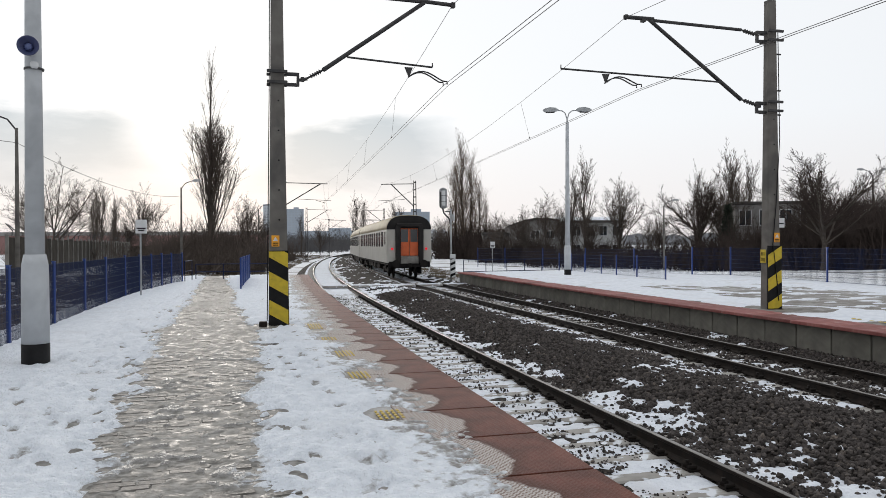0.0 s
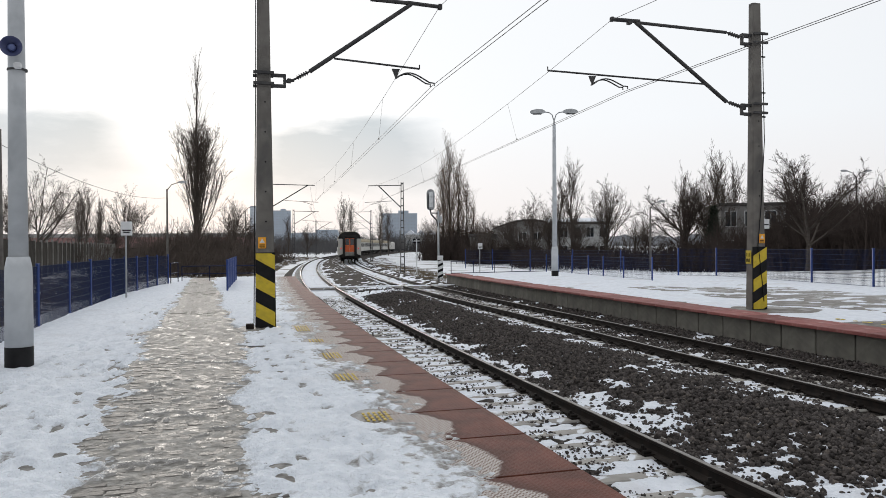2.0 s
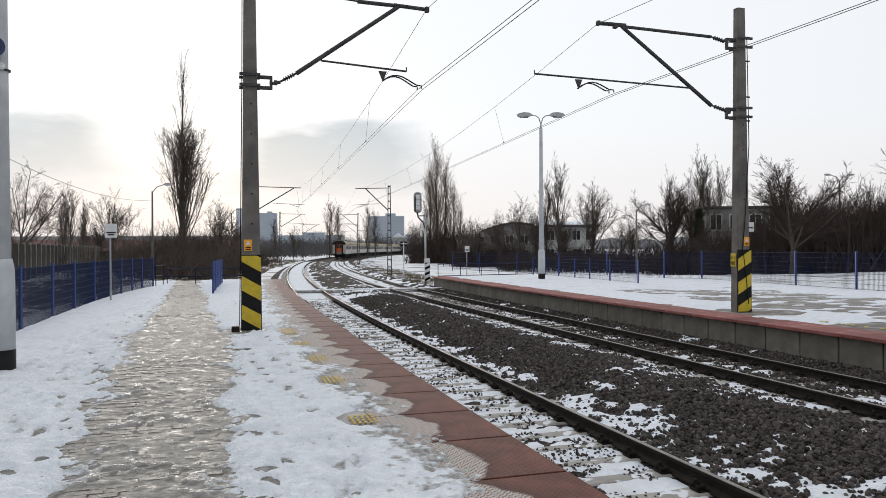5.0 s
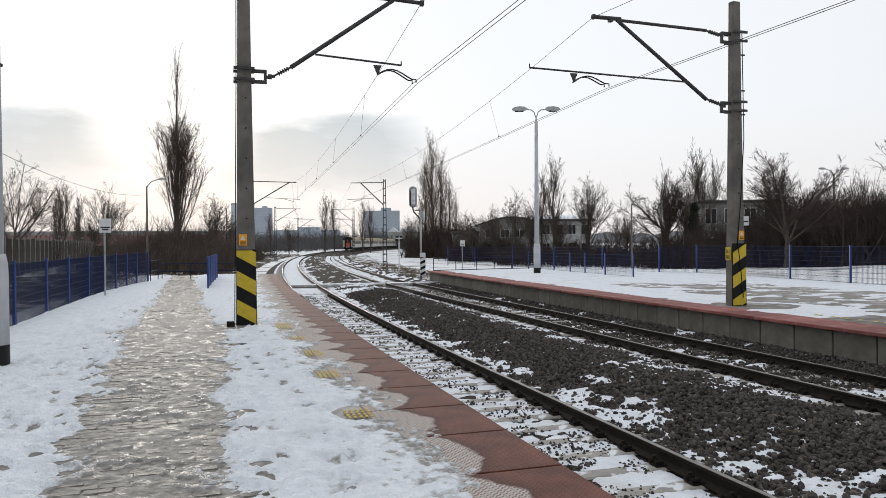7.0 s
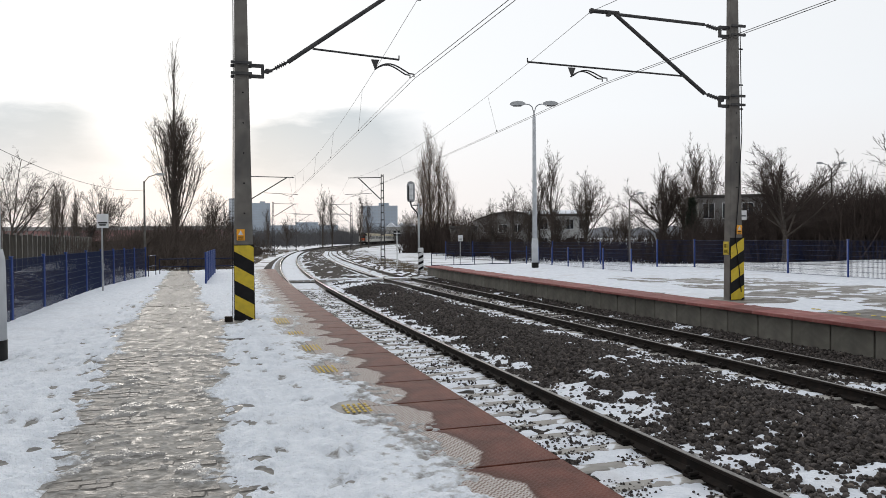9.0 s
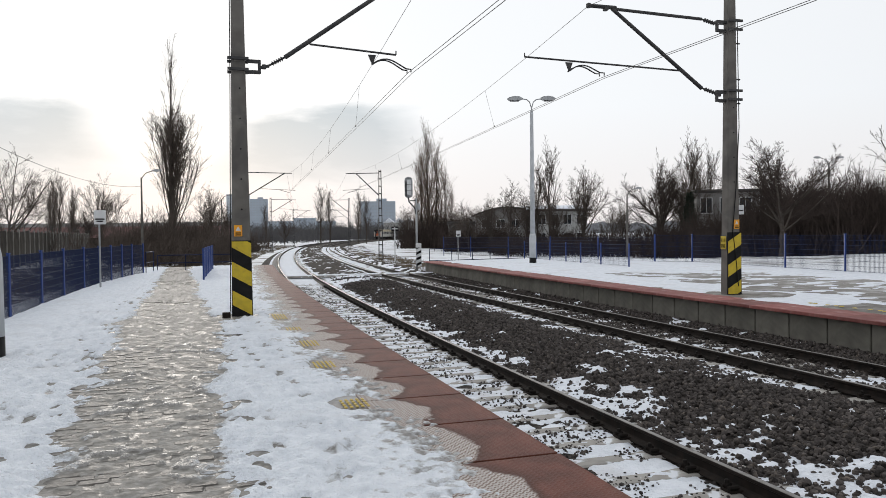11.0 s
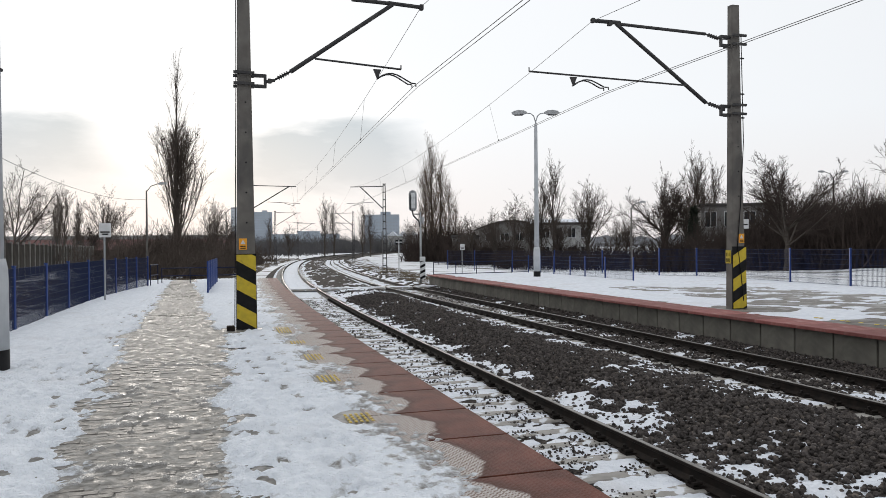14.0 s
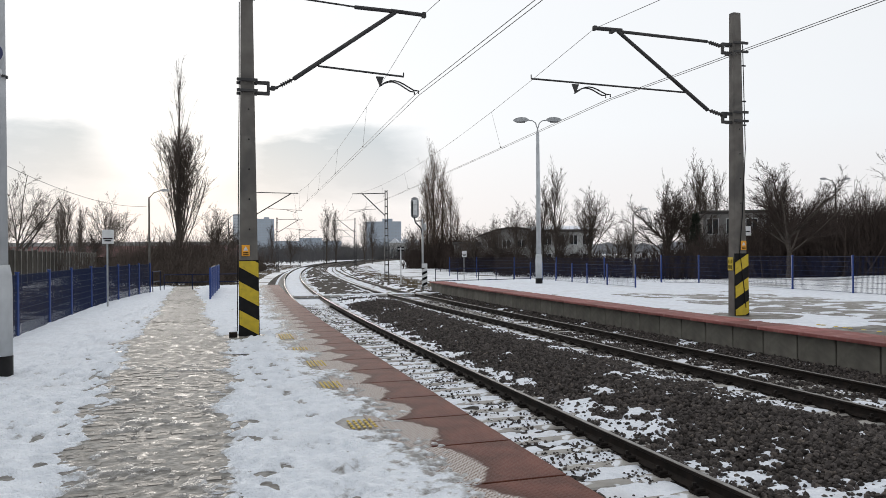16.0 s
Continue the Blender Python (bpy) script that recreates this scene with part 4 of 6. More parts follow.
def mast_body(m, label, top_z, mirror):
    root = thing("catenary_mast", m, label, "catenary mast", "concrete masts on the platforms")
    sh = Shape()
    sec = []
    for z, w, d in ((-0.9, 0.43, 0.29), (0.0, 0.41, 0.285), (2.5, 0.345, 0.25), (5.0, 0.285, 0.22), (top_z, 0.24 if top_z < 8 else 0.19, 0.19)):
        a, b, c = w / 2, d / 2, 0.03
        sec.append([(-a, -b + c, z), (-a + c, -b, z), (a - c, -b, z), (a, -b + c, z), (a, b - c, z), (a - c, b, z), (-a + c, b, z), (-a, b - c, z)])
    sh.loft(sec)
    part("shaft", sh, MAST_CONCRETE, root)
    board = Shape()
    board.add([(-0.21, -0.158, 0.0), (0.21, -0.158, 0.0), (0.195, -0.152, 1.56), (-0.195, -0.152, 1.56), (-0.21, -0.138, 0.0), (0.21, -0.138, 0.0), (0.195, -0.128, 1.56), (-0.195, -0.128, 1.56)], [(0, 1, 2, 3), (5, 4, 7, 6), (1, 5, 6, 2), (4, 0, 3, 7), (3, 2, 6, 7), (4, 5, 1, 0)])
    b = part("striped_board", board, BLACK, root, "black board with yellow slanting stripes")
    stripes(b, 0.385, 1.53, -0.166, YELLOW, mirror * 0.58, 0.30, 0.29, 0.12 if mirror < 0 else -0.05, 0.012)
    hazard_sign(root, 0.06 if mirror > 0 else -0.06, -0.16, 1.76)
    hl = Shape()
    for k in range(9):
        hl.cone((0.02, -0.136 + 0.006 * k, 2.2 + 0.62 * k), (0.02, -0.10 + 0.006 * k, 2.2 + 0.62 * k), 0.018, n=8)
    part("bolt_holes", hl, BLACK, root)
    cb = Shape()
    cb.tube([(-0.235, -0.05, 0.1), (-0.20, -0.08, 2.6), (-0.165, -0.08, 5.0), (-0.15, -0.08, 6.9)] if mirror < 0 else [(0.10, -0.175, 0.2), (0.02, -0.17, 1.0), (-0.06, -0.165, 1.6), (0.05, -0.15, 2.6), (0.175, -0.12, 4.2), (0.16, -0.08, 6.9)], 0.011, 6)
    part("earth_cable", cb, BLACK, root)
    return root


def registration(parent, a, b, drop, tip, side):
    """A level tube from the strut with a hanging bracket and the two curved arms that hold the contact wires."""
    sh = Shape()
    sh.cone(a, b, 0.022, n=8)
    sh.cone(Vector(b) + Vector((0, 0, 0.0)), Vector(b) + Vector((0, 0, 0.09)), 0.014, n=6)
    part("registration_tube", sh, STEEL, parent)
    sh = Shape()
    d = Vector(drop)
    sh.add([d + Vector(v) for v in ((-0.09, -0.02, 0.0), (0.09, -0.02, 0.0), (0.0, -0.02, -0.22), (-0.09, 0.02, 0.0), (0.09, 0.02, 0.0), (0.0, 0.02, -0.22))], [(0, 1, 2), (5, 4, 3), (0, 3, 4, 1), (1, 4, 5, 2), (2, 5, 3, 0)])
    part("drop_bracket", sh, STEEL, parent)
    for dy, dx in ((-0.05, 0.0), (0.07, -0.06)):
        sh = Shape()
        t = Vector(tip) + Vector((dx, dy, 0))
        p0 = d + Vector((0, dy, -0.20))
        pts = []
        for k in range(9):
            u = k / 8
            p = p0.lerp(t, u)
            p.z += 0.19 * math.sin(math.pi * min(1, u * 1.15)) * (1 - 0.55 * u)
            pts.append(p)
        sh.tube(pts + [t + Vector((0, 0, -0.06))], 0.016, 6)
        part("steady_arm", sh, STEEL, parent)


def mast_1():
    """Arm pushed out: bracket low on the mast, strut rising over the track."""
    root = mast_body(on_line(15.95, -3.21), "grey concrete catenary mast with striped foot on snowy platform", 9.6, -1)
    bracket(root, 0.155, 5.15, 1)
    x = 3.21
    sh = Shape()
    sh.cone((0.44, -0.02, 5.14), (0.62, -0.02, 5.18), 0.035, n=8)
    sh.box((0.52, -0.02, 5.16), (0.08, 0.06, 0.1), ch=0.01)
    insulator(sh, (0.60, -0.02, 5.18), (0.98, -0.02, 5.40))
    part("insulator", sh, STEEL, root)
    sh = Shape()
    sh.cone((0.95, -0.02, 5.38), (x - 0.05, -0.02, 6.97), 0.048, 0.045, n=10)
    part("strut", sh, STEEL, root)
    sh = Shape()
    sh.cone((0.16, -0.02, 7.16), (x - 0.85, -0.02, 7.01), 0.02, n=8)
    sh.cone((x - 0.15, -0.02, 7.0), (x + 0.64, -0.02, 6.96), 0.045, n=8)
    sh.box((x + 0.60, -0.02, 6.96), (0.09, 0.10, 0.12), ch=0.01)
    part("top_tube", sh, STEEL, root)
    sh = Shape()
    sh.cone((x - 0.95, -0.02, 7.01), (x - 0.1, -0.02, 6.99), 0.045, n=8)
    insulator(sh, (0.2, -0.02, 7.16), (0.7, -0.02, 7.13))
    part("top_insulator", sh, STEEL, root)
    bracket(root, 0.13, 7.16, 1)
    registration(root, (x - 1.75, -0.04, 5.68), (x + 0.12, -0.04, 5.56), (x - 0.41, -0.04, 5.53), (x + 0.44, -0.04, 5.25), 1)
    bx = Shape()
    bx.box((-0.32, -0.3, 0.03), (0.16, 0.16, 0.16), ch=0.01)
    part("cable_box", bx, RAIL, root, "rusty cable box at the foot")
    return root


def mast_2():
    root = mast_body(on_line(15.95, 8.74, 0.04), "grey concrete catenary mast with striped foot, number plate and small sign", 7.62, 1)
    x = 8.74
    for z in (6.79, 5.05):
        bracket(root, -0.12 if z > 6 else -0.135, z - 0.08, -1)
    sh = Shape()
    insulator(sh, (8.40 - x, -0.02, 6.74), (7.85 - x, -0.02, 6.86))
    part("top_insulator", sh, STEEL, root)
    sh = Shape()
    sh.cone((7.9 - x, -0.02, 6.85), (5.40 - x, -0.02, 6.92), 0.04, n=8)
    sh.cone((5.52 - x, -0.02, 6.95), (4.76 - x, -0.02, 6.95), 0.05, n=8)
    sh.box((4.80 - x, -0.02, 6.95), (0.08, 0.10, 0.11), ch=0.01)
    sh.box((5.25 - x, -0.02, 6.92), (0.1, 0.12, 0.12), ch=0.01)
    part("top_tube", sh, STEEL, root)
    sh = Shape()
    insulator(sh, (8.45 - x, -0.02, 5.00), (7.85 - x, -0.02, 5.16))
    sh.box((8.40 - x, -0.02, 5.01), (0.10, 0.06, 0.10), ch=0.01)
    part("insulator", sh, STEEL, root)
    sh = Shape()
    sh.cone((7.9 - x, -0.02, 5.14), (5.42 - x, -0.02, 6.92), 0.05, 0.045, n=10)
    part("strut", sh, STEEL, root)
    registration(root, (7.3 - x, -0.04, 5.54), (3.15 - x, -0.04, 5.65), (4.27 - x, -0.04, 5.58), (5.16 - x, -0.04, 5.37), -1)
    sh = Shape()
    sh.box((-0.226, -0.02, 1.30), (0.012, 0.20, 0.33), ch=0.003)
    pl = part("number_plate", sh, YELLOW, root, "yellow number plate")
    for k, n in ((0.06, 3), (-0.08, 4)):
        for j in range(n):
            br = Shape()
            br.box((-0.235, -0.09 + (j + 0.5) * 0.15 / n, 1.30 + k), (0.006, 0.012, 0.09))
            part("text_bar", br, BLACK, pl)
    sh = Shape()
    sh.box((0.32, 0.02, 2.13), (0.20, 0.012, 0.24), ch=0.003)
    sh.box((0.20, 0.03, 2.13), (0.14, 0.012, 0.03))
    sg = part("side_sign", sh, WHITE, root, "small white sign")
    br = Shape()
    br.box((0.32, 0.011, 2.11), (0.14, 0.006, 0.03))
    part("text_bar", br, BLACK, sg)
    for k in range(4):
        mk = Shape()
        mk.cone((0.15, -0.05, 6.9 - 0.6 * (k // 2) - 1.5 * (k % 2)), (0.26, -0.05, 6.9 - 0.6 * (k // 2) - 1.5 * (k % 2)), 0.02, n=6)
        part("cable_holder", mk, STEEL, root)
    return root


mast_1()
mast_2()


def lattice_mast(s, o, side, push):
    """A riveted steel mast of two legs with cross plates, an arm over the track."""
    root = thing("lattice_mast", on_line(s, o, -0.95), "dark steel lattice catenary mast beside the track", "catenary mast", "lattice masts along the line")
    h = 8.3
    for x in (-0.16, 0.16):
        sh = Shape()
        sh.loft([[(x * k - 0.035, -0.06, z), (x * k + 0.035, -0.06, z), (x * k + 0.035, 0.06, z), (x * k - 0.035, 0.06, z)] for z, k in ((-0.3, 1.15), (h, 0.55))])
        part("leg", sh, STEEL, root)
    for k in range(13):
        z = 0.35 + k * 0.65
        w = 0.34 * (1.15 - 0.6 * z / h)
        sh = Shape()
        sh.box((0, 0, z), (w, 0.05, 0.10), ch=0.005)
        part("cross_plate", sh, STEEL, root)
    base = Shape()
    base.box((0, 0, 0.05), (0.7, 0.6, 0.35), ch=0.03)
    part("footing", base, CONCRETE, root)
    reach = abs(o - (0 if o < 0 else TRACK2)) - 0.1
    z0, z1 = 6.05, 7.95
    sh = Shape()
    sh.cone((side * 0.12, 0, z0), (side * (reach if push else reach - 0.3), 0, z1), 0.045, n=8)
    part("strut", sh, STEEL, root)
    sh = Shape()
    sh.cone((side * 0.12, 0, 8.02), (side * (reach + 0.6), 0, 7.95), 0.035, n=8)
    part("top_tube", sh, STEEL, root)
    sh = Shape()
    sh.cone((side * reach * 0.38, 0, 6.62), (side * (reach + 0.9), 0, 6.48), 0.022, n=6)
    sh.cone((side * (reach - 0.4), 0, 6.50), (side * (reach + 0.4), 0, 6.28), 0.02, n=6)
    part("registration_tube", sh, STEEL, root)


for s in (66, 116, 166, 218):
    lattice_mast(s, -3.3, 1, True)
    lattice_mast(s + (0 if s < 70 else 2), TRACK2 + (2.5 if s < 70 else 2.9), -1, False)
lattice_mast(275, TRACK2 + 3.1, -1, False)


def wires():
    stops = (-34, 15.95, 66, 116, 166, 218, 275)
    for o0, zigs in ((0.0, (-0.3, 0.44, 0.05, 0.3, -0.3, 0.3, -0.3)), (TRACK2, (0.3, -0.5, 0.3, -0.3, 0.3, -0.3, 0.3))):
        root = thing("overhead_line", Matrix(), "thin overhead line with twin contact wires over the track", "overhead line", "overhead lines")
        dr_in = lambda v, far=o0 > 1: float(draw_in(v)) if far else 0.0
        zc = 5.19 if o0 == 0 else 5.31
        for twin in (-0.05, 0.05):
            sh = Shape()
            pts = []
            for (a, za), (b, zb) in zip(zip(stops, zigs), zip(stops[1:], zigs[1:])):
                for k in range(6):
                    u = k / 6
                    pts.append(at(a, o0 + za + twin + dr_in(a)).lerp(at(b, o0 + zb + twin + dr_in(b)), u) + Vector((0, 0, zc - 0.05 * math.sin(math.pi * u))))
            sh.tube(pts, 0.0065, 5)
            part("contact_wire", sh, WIRE, root)
        sh, dr = Shape(), Shape()
        pts = []
        for i, (a, b) in enumerate(zip(stops, stops[1:])):
            for k in range(12):
                u = k / 12
                z = 6.98 - 0.80 * (4 * u * (1 - u))
                mw = (0.2, 0.60, 0.1, 0.2, 0.0, 0.2, 0.0) if o0 == 0 else (0.2, -0.88, 0.25, 0.0, 0.2, 0.0, 0.2)
                p = at(a, o0 + mw[i] + dr_in(a)).lerp(at(b, o0 + mw[i + 1] + dr_in(b)), u) + Vector((0, 0, z))
                pts.append(p)
                if k in (2, 4, 6, 8, 10):
                    q = at(a, o0 + zigs[i] + dr_in(a)).lerp(at(b, o0 + zigs[i + 1] + dr_in(b)), u) + Vector((0, 0, zc))
                    dr.cone(p, q, 0.004, n=4)
                    dr.box(tuple(q + Vector((0, 0, 0.02))), (0.04, 0.03, 0.05))
        sh.tube(pts, 0.0065, 5)
        part("messenger_wire", sh, WIRE, root)
        part("dropper_set", dr, WIRE, root)["kind"] = "stuff"


wires()


# ---------------- platform lamps ----------------
def platform_lamp(m, label, rz=0.0):
    root = thing("platform_lamp", m, label, "lamp post", "platform lamps")
    part("foot_band", Shape().lathe([(0.185, -0.3), (0.185, 0.30)], 20), BLACK, root, "black painted foot", True)
    part("lower_shaft", Shape().lathe([(0.182, 0.29), (0.178, 1.25), (0.172, 1.42), (0.145, 1.56)], 20), LAMP_CONCRETE, root, "", True)
    part("shaft", Shape().lathe([(0.128, 1.55), (0.112, 4.0), (0.085, 7.9), (0.05, 8.0)], 18), LAMP_CONCRETE, root, "", True)
    sh = Shape()
    sh.cone((0, 0, 7.95), (0, 0, 8.2), 0.04, n=8)
    for d in (-1, 1):
        pts = [(d * 0.02, 0, 8.15), (d * 0.10, 0, 8.42), (d * 0.25, 0, 8.54), (d * 0.55, 0, 8.58)]
        sh.tube(pts, 0.028, 8)
    part("twin_arm", sh, GALV, root)
    for d in (-1, 1):
        hd = Shape()
        secs = []
        for x, w, h0, h1 in ((0.45, 0.05, 8.55, 8.62), (0.62, 0.13, 8.50, 8.70), (0.9, 0.16, 8.47, 8.72), (1.15, 0.12, 8.49, 8.67), (1.27, 0.03, 8.55, 8.60)):
            secs.append([(d * x, -w, h0), (d * x, w, h0), (d * x, w * 0.7, h1), (d * x, -w * 0.7, h1)])
        hd.loft(secs)
        head = part("lamp_head", hd, GALV, root, "grey rounded lamp head")
        ln = Shape()
        ln.box((d * 0.88, 0, 8.462), (0.45, 0.2, 0.02), ch=0.004)
        part("lens", ln, PANE, head)
    return root


lamp_l = platform_lamp(pose(-6.29, 10.33, 0.0, 0, 0, turn(11) + 8), "tall pale concrete lamp post with black foot and loudspeaker")
lamp_r = platform_lamp(pose(4.68, 39.2, 0.03, 0, 0, 2), "tall pale concrete lamp post with twin heads on far platform")


def loudspeaker():
    root = thing("loudspeaker", pose(-6.28, 10.33, 4.43, 0, 0, 26), "dark blue horn loudspeaker clamped to the lamp post", "loudspeaker")
    m = pose(-0.04, -0.22, 0, 90, 0, 0)
    part("horn", Shape().lathe([(0.04, -0.12), (0.045, -0.04), (0.075, 0.05), (0.125, 0.12), (0.138, 0.13), (0.138, 0.142), (0.120, 0.132), (0.06, 0.04)], 24, m=m), HORN, root, "", True)
    part("driver", Shape().lathe([(0.052, -0.02), (0.052, 0.07), (0.035, 0.09)], 16, m=m), surf("horn_centre", (0.10, 0.13, 0.28), (0.12, 0.15, 0.32), 5, 0.5, bump=0), root, "", True)
    sh = Shape()
    sh.box((0.02, -0.17, -0.22), (0.10, 0.08, 0.09), ch=0.02)
    part("junction_box", sh, WHITE, root, "small white junction box")
    part("clamp", Shape().lathe([(0.131, -0.26), (0.131, -0.235)], 16), STEEL, root)


loudspeaker()


# ---------------- fences and rails ----------------
def mesh_panel(p, q, z0, z1, mat, pitch_v, pitch_h, r=0.004):
    """Welded wire between two points: thin upright and level wires."""
    p, q = Vector(p), Vector(q)
    d, sh = (q - p).length, Shape()
    n = max(2, int(d / pitch_v))
    for i in range(1, n):
        a = p.lerp(q, i / n)
        sh.cone((a.x, a.y, a.z + z0), (a.x, a.y, a.z + z1), r, n=3, caps=False)
    k = max(2, int((z1 - z0) / pitch_h))
    for i in range(k + 1):
        z = z0 + (z1 - z0) * i / k
        sh.cone((p.x, p.y, p.z + z), (q.x, q.y, q.z + z), r * 1.3, n=3, caps=False)
    return sh


def fence(points, height, label, group, pitch=0.05, posts=0.06, wire=0.004):
    root = thing("mesh_fence", Matrix(), label, "fence", group)
    for i, p in enumerate(points):
        sh = Shape()
        sh.box((p.x, p.y, p.z + height / 2 - 0.05), (posts, posts, height + 0.1), ch=0.006)
        sh.box((p.x, p.y, p.z + height + 0.01), (posts + 0.015, posts + 0.015, 0.02), ch=0.005)
        part("post", sh, BLUE, root, "blue steel post")
    for p, q in zip(points, points[1:]):
        part("wire_panel", mesh_panel(p, q, 0.06, height - 0.04, BLUE_WIRE, pitch, 0.18, wire), BLUE_WIRE, root, "fine blue welded wire mesh")["kind"] = "stuff"
    return root


LEFT_POSTS = [(5.0, -7.6), (8.0, -7.66), (11.0, -7.72), (14.0, -7.74), (17.25, -7.82), (20.3, -7.86), (23.0, -7.88), (26.0, -7.88), (28.6, -7.85), (30.6, -7.75), (32.4, -7.62), (34.2, -7.48), (36.0, -7.25)]
fence([at(s, o, -0.02) for s, o in LEFT_POSTS], 1.36, "blue welded mesh fence along the snowy platform", "platform fences", 0.045, 0.06, 0.0046)
fence([at(s, o, 0.0) for s, o in ((4, 19.0), (7.8, 19.0), (11.5, 19.05), (15.2, 19.05), (19.0, 18.9), (22.75, 18.9), (26.25, 19.1), (29.9, 19.3), (33.6, 19.4), (34.9, 18.0))], 1.45, "blue welded mesh fence behind the far platform", "platform fences", 0.055, 0.07, 0.0054)
fence([at(s, 14.0, 0.02) for s in (30.3, 33.1, 35.4, 37.3, 39.6, 41.7, 43.8)], 1.05, "blue mesh barrier at the far platform exit", "platform fences", 0.08, 0.06, 0.0042)
fence([at(s, o, -0.1) for s, o in ((34.9, 18.0), (40, 17.2), (45, 16.2), (50, 15.0), (55, 13.6), (60, 12.6))], 1.45, "blue welded mesh fence at the field edge", "platform fences", 0.09, 0.06, 0.005)


def railing(points, height, label, rails=(1.0, 0.5), r=0.022):
    root = thing("railing", Matrix(), label, "railing", "platform railings")
    for p in points:
        part("post", Shape().cone((p.x, p.y, p.z - 0.1), (p.x, p.y, p.z + height), r, n=8), BLUE_WIRE, root)
    for k in rails:
        for p, q in zip(points, points[1:]):
            part("rail", Shape().cone((p.x, p.y, p.z + height * k), (q.x, q.y, q.z + height * k), r, n=8), BLUE_WIRE, root)
    return root


railing([at(s, o, 0.0) for s, o in ((42.4, 7.6), (42.6, 9.0), (43.0, 10.4), (43.3, 11.6), (43.6, 12.8), (43.8, 14.0))], 0.75, "dark blue tube railing at the far platform end", (1.0, 0.08))
railing([at(s, o, 0.0) for s, o in ((36.1, -7.15), (37.6, -7.0))], 0.95, "blue tube railing at the fence end")
railing([at(s, o, 0.0) for s, o in ((38.3, -6.9), (38.3, -5.6), (38.3, -4.4), (38.3, -3.2))], 0.75, "dark blue tube railing across the platform end")
q = [at(s, -4.35, 0.0) for s in (29.3, 31.6, 33.9, 36.2, 38.4)]
pf = thing("privacy_screen", Matrix(), "blue mesh screen standing on the snowy platform", "screen")
for p in q:
    part("post", Shape().box((p.x, p.y, 0.58), (0.06, 0.06, 1.26), ch=0.006), BLUE, pf)
for a, b in zip(q, q[1:]):
    part("wire_panel", mesh_panel(a, b, 0.05, 1.2, BLUE_WIRE, 0.05, 0.1, 0.006), BLUE, pf)["kind"] = "stuff"


def sign_post(m, h, label, w=0.36, hh=0.46):
    root = thing("sign_post", m, label, "sign", "small signs on posts")
    part("pole", Shape().cone((0, 0, -0.2), (0, 0, h), 0.03, n=10), GALV, root)
    sh = Shape()
    sh.box((0.03, -0.04, h - hh / 2 + 0.04), (w, 0.012, hh), ch=0.004)
    b = part("board", sh, WHITE, root, "white sign board")
    for k in range(2):
        br = Shape()
        br.box((0.03, -0.049, h - hh / 2 - 0.02 - 0.07 * k), (w * (0.8 - 0.25 * k), 0.004, 0.045))
        part("text_bar", br, BLACK if k else TRAIN_END, b)
    return root


sign_post(pose(-11.2, 24.4, 0.0, 0, 0, 12), 2.5, "white sign board on a grey post in the snow")
sign_post(pose(1.09, 55.5, -0.6, 0, 0, 0), 2.4, "white sign board on a thin post beyond the platform", 0.34, 0.44)


def drain(s, o, w):
    root = thing("drain_grate", on_line(s, o, 0.0), "dark iron drain grate showing through the snow", "drain", "drain grates")
    fr = Shape()
    for a, b, c, d in ((-w, 0, 0.03, 2 * w), (w, 0, 0.03, 2 * w), (0, -w, 2 * w, 0.03), (0, w, 2 * w, 0.03)):
        fr.box((a, b, -0.005), (c, d, 0.03), ch=0.004)
    part("frame", fr, STEEL, root)
    for k in range(6):
        part("bar", Shape().box((0, -w + (k + 0.5) * w / 3, -0.006), (2 * w, w / 6, 0.022), ch=0.003), STEEL, root)


drain(5.75, -3.49, 0.12)
drain(12.75, -3.47, 0.15)


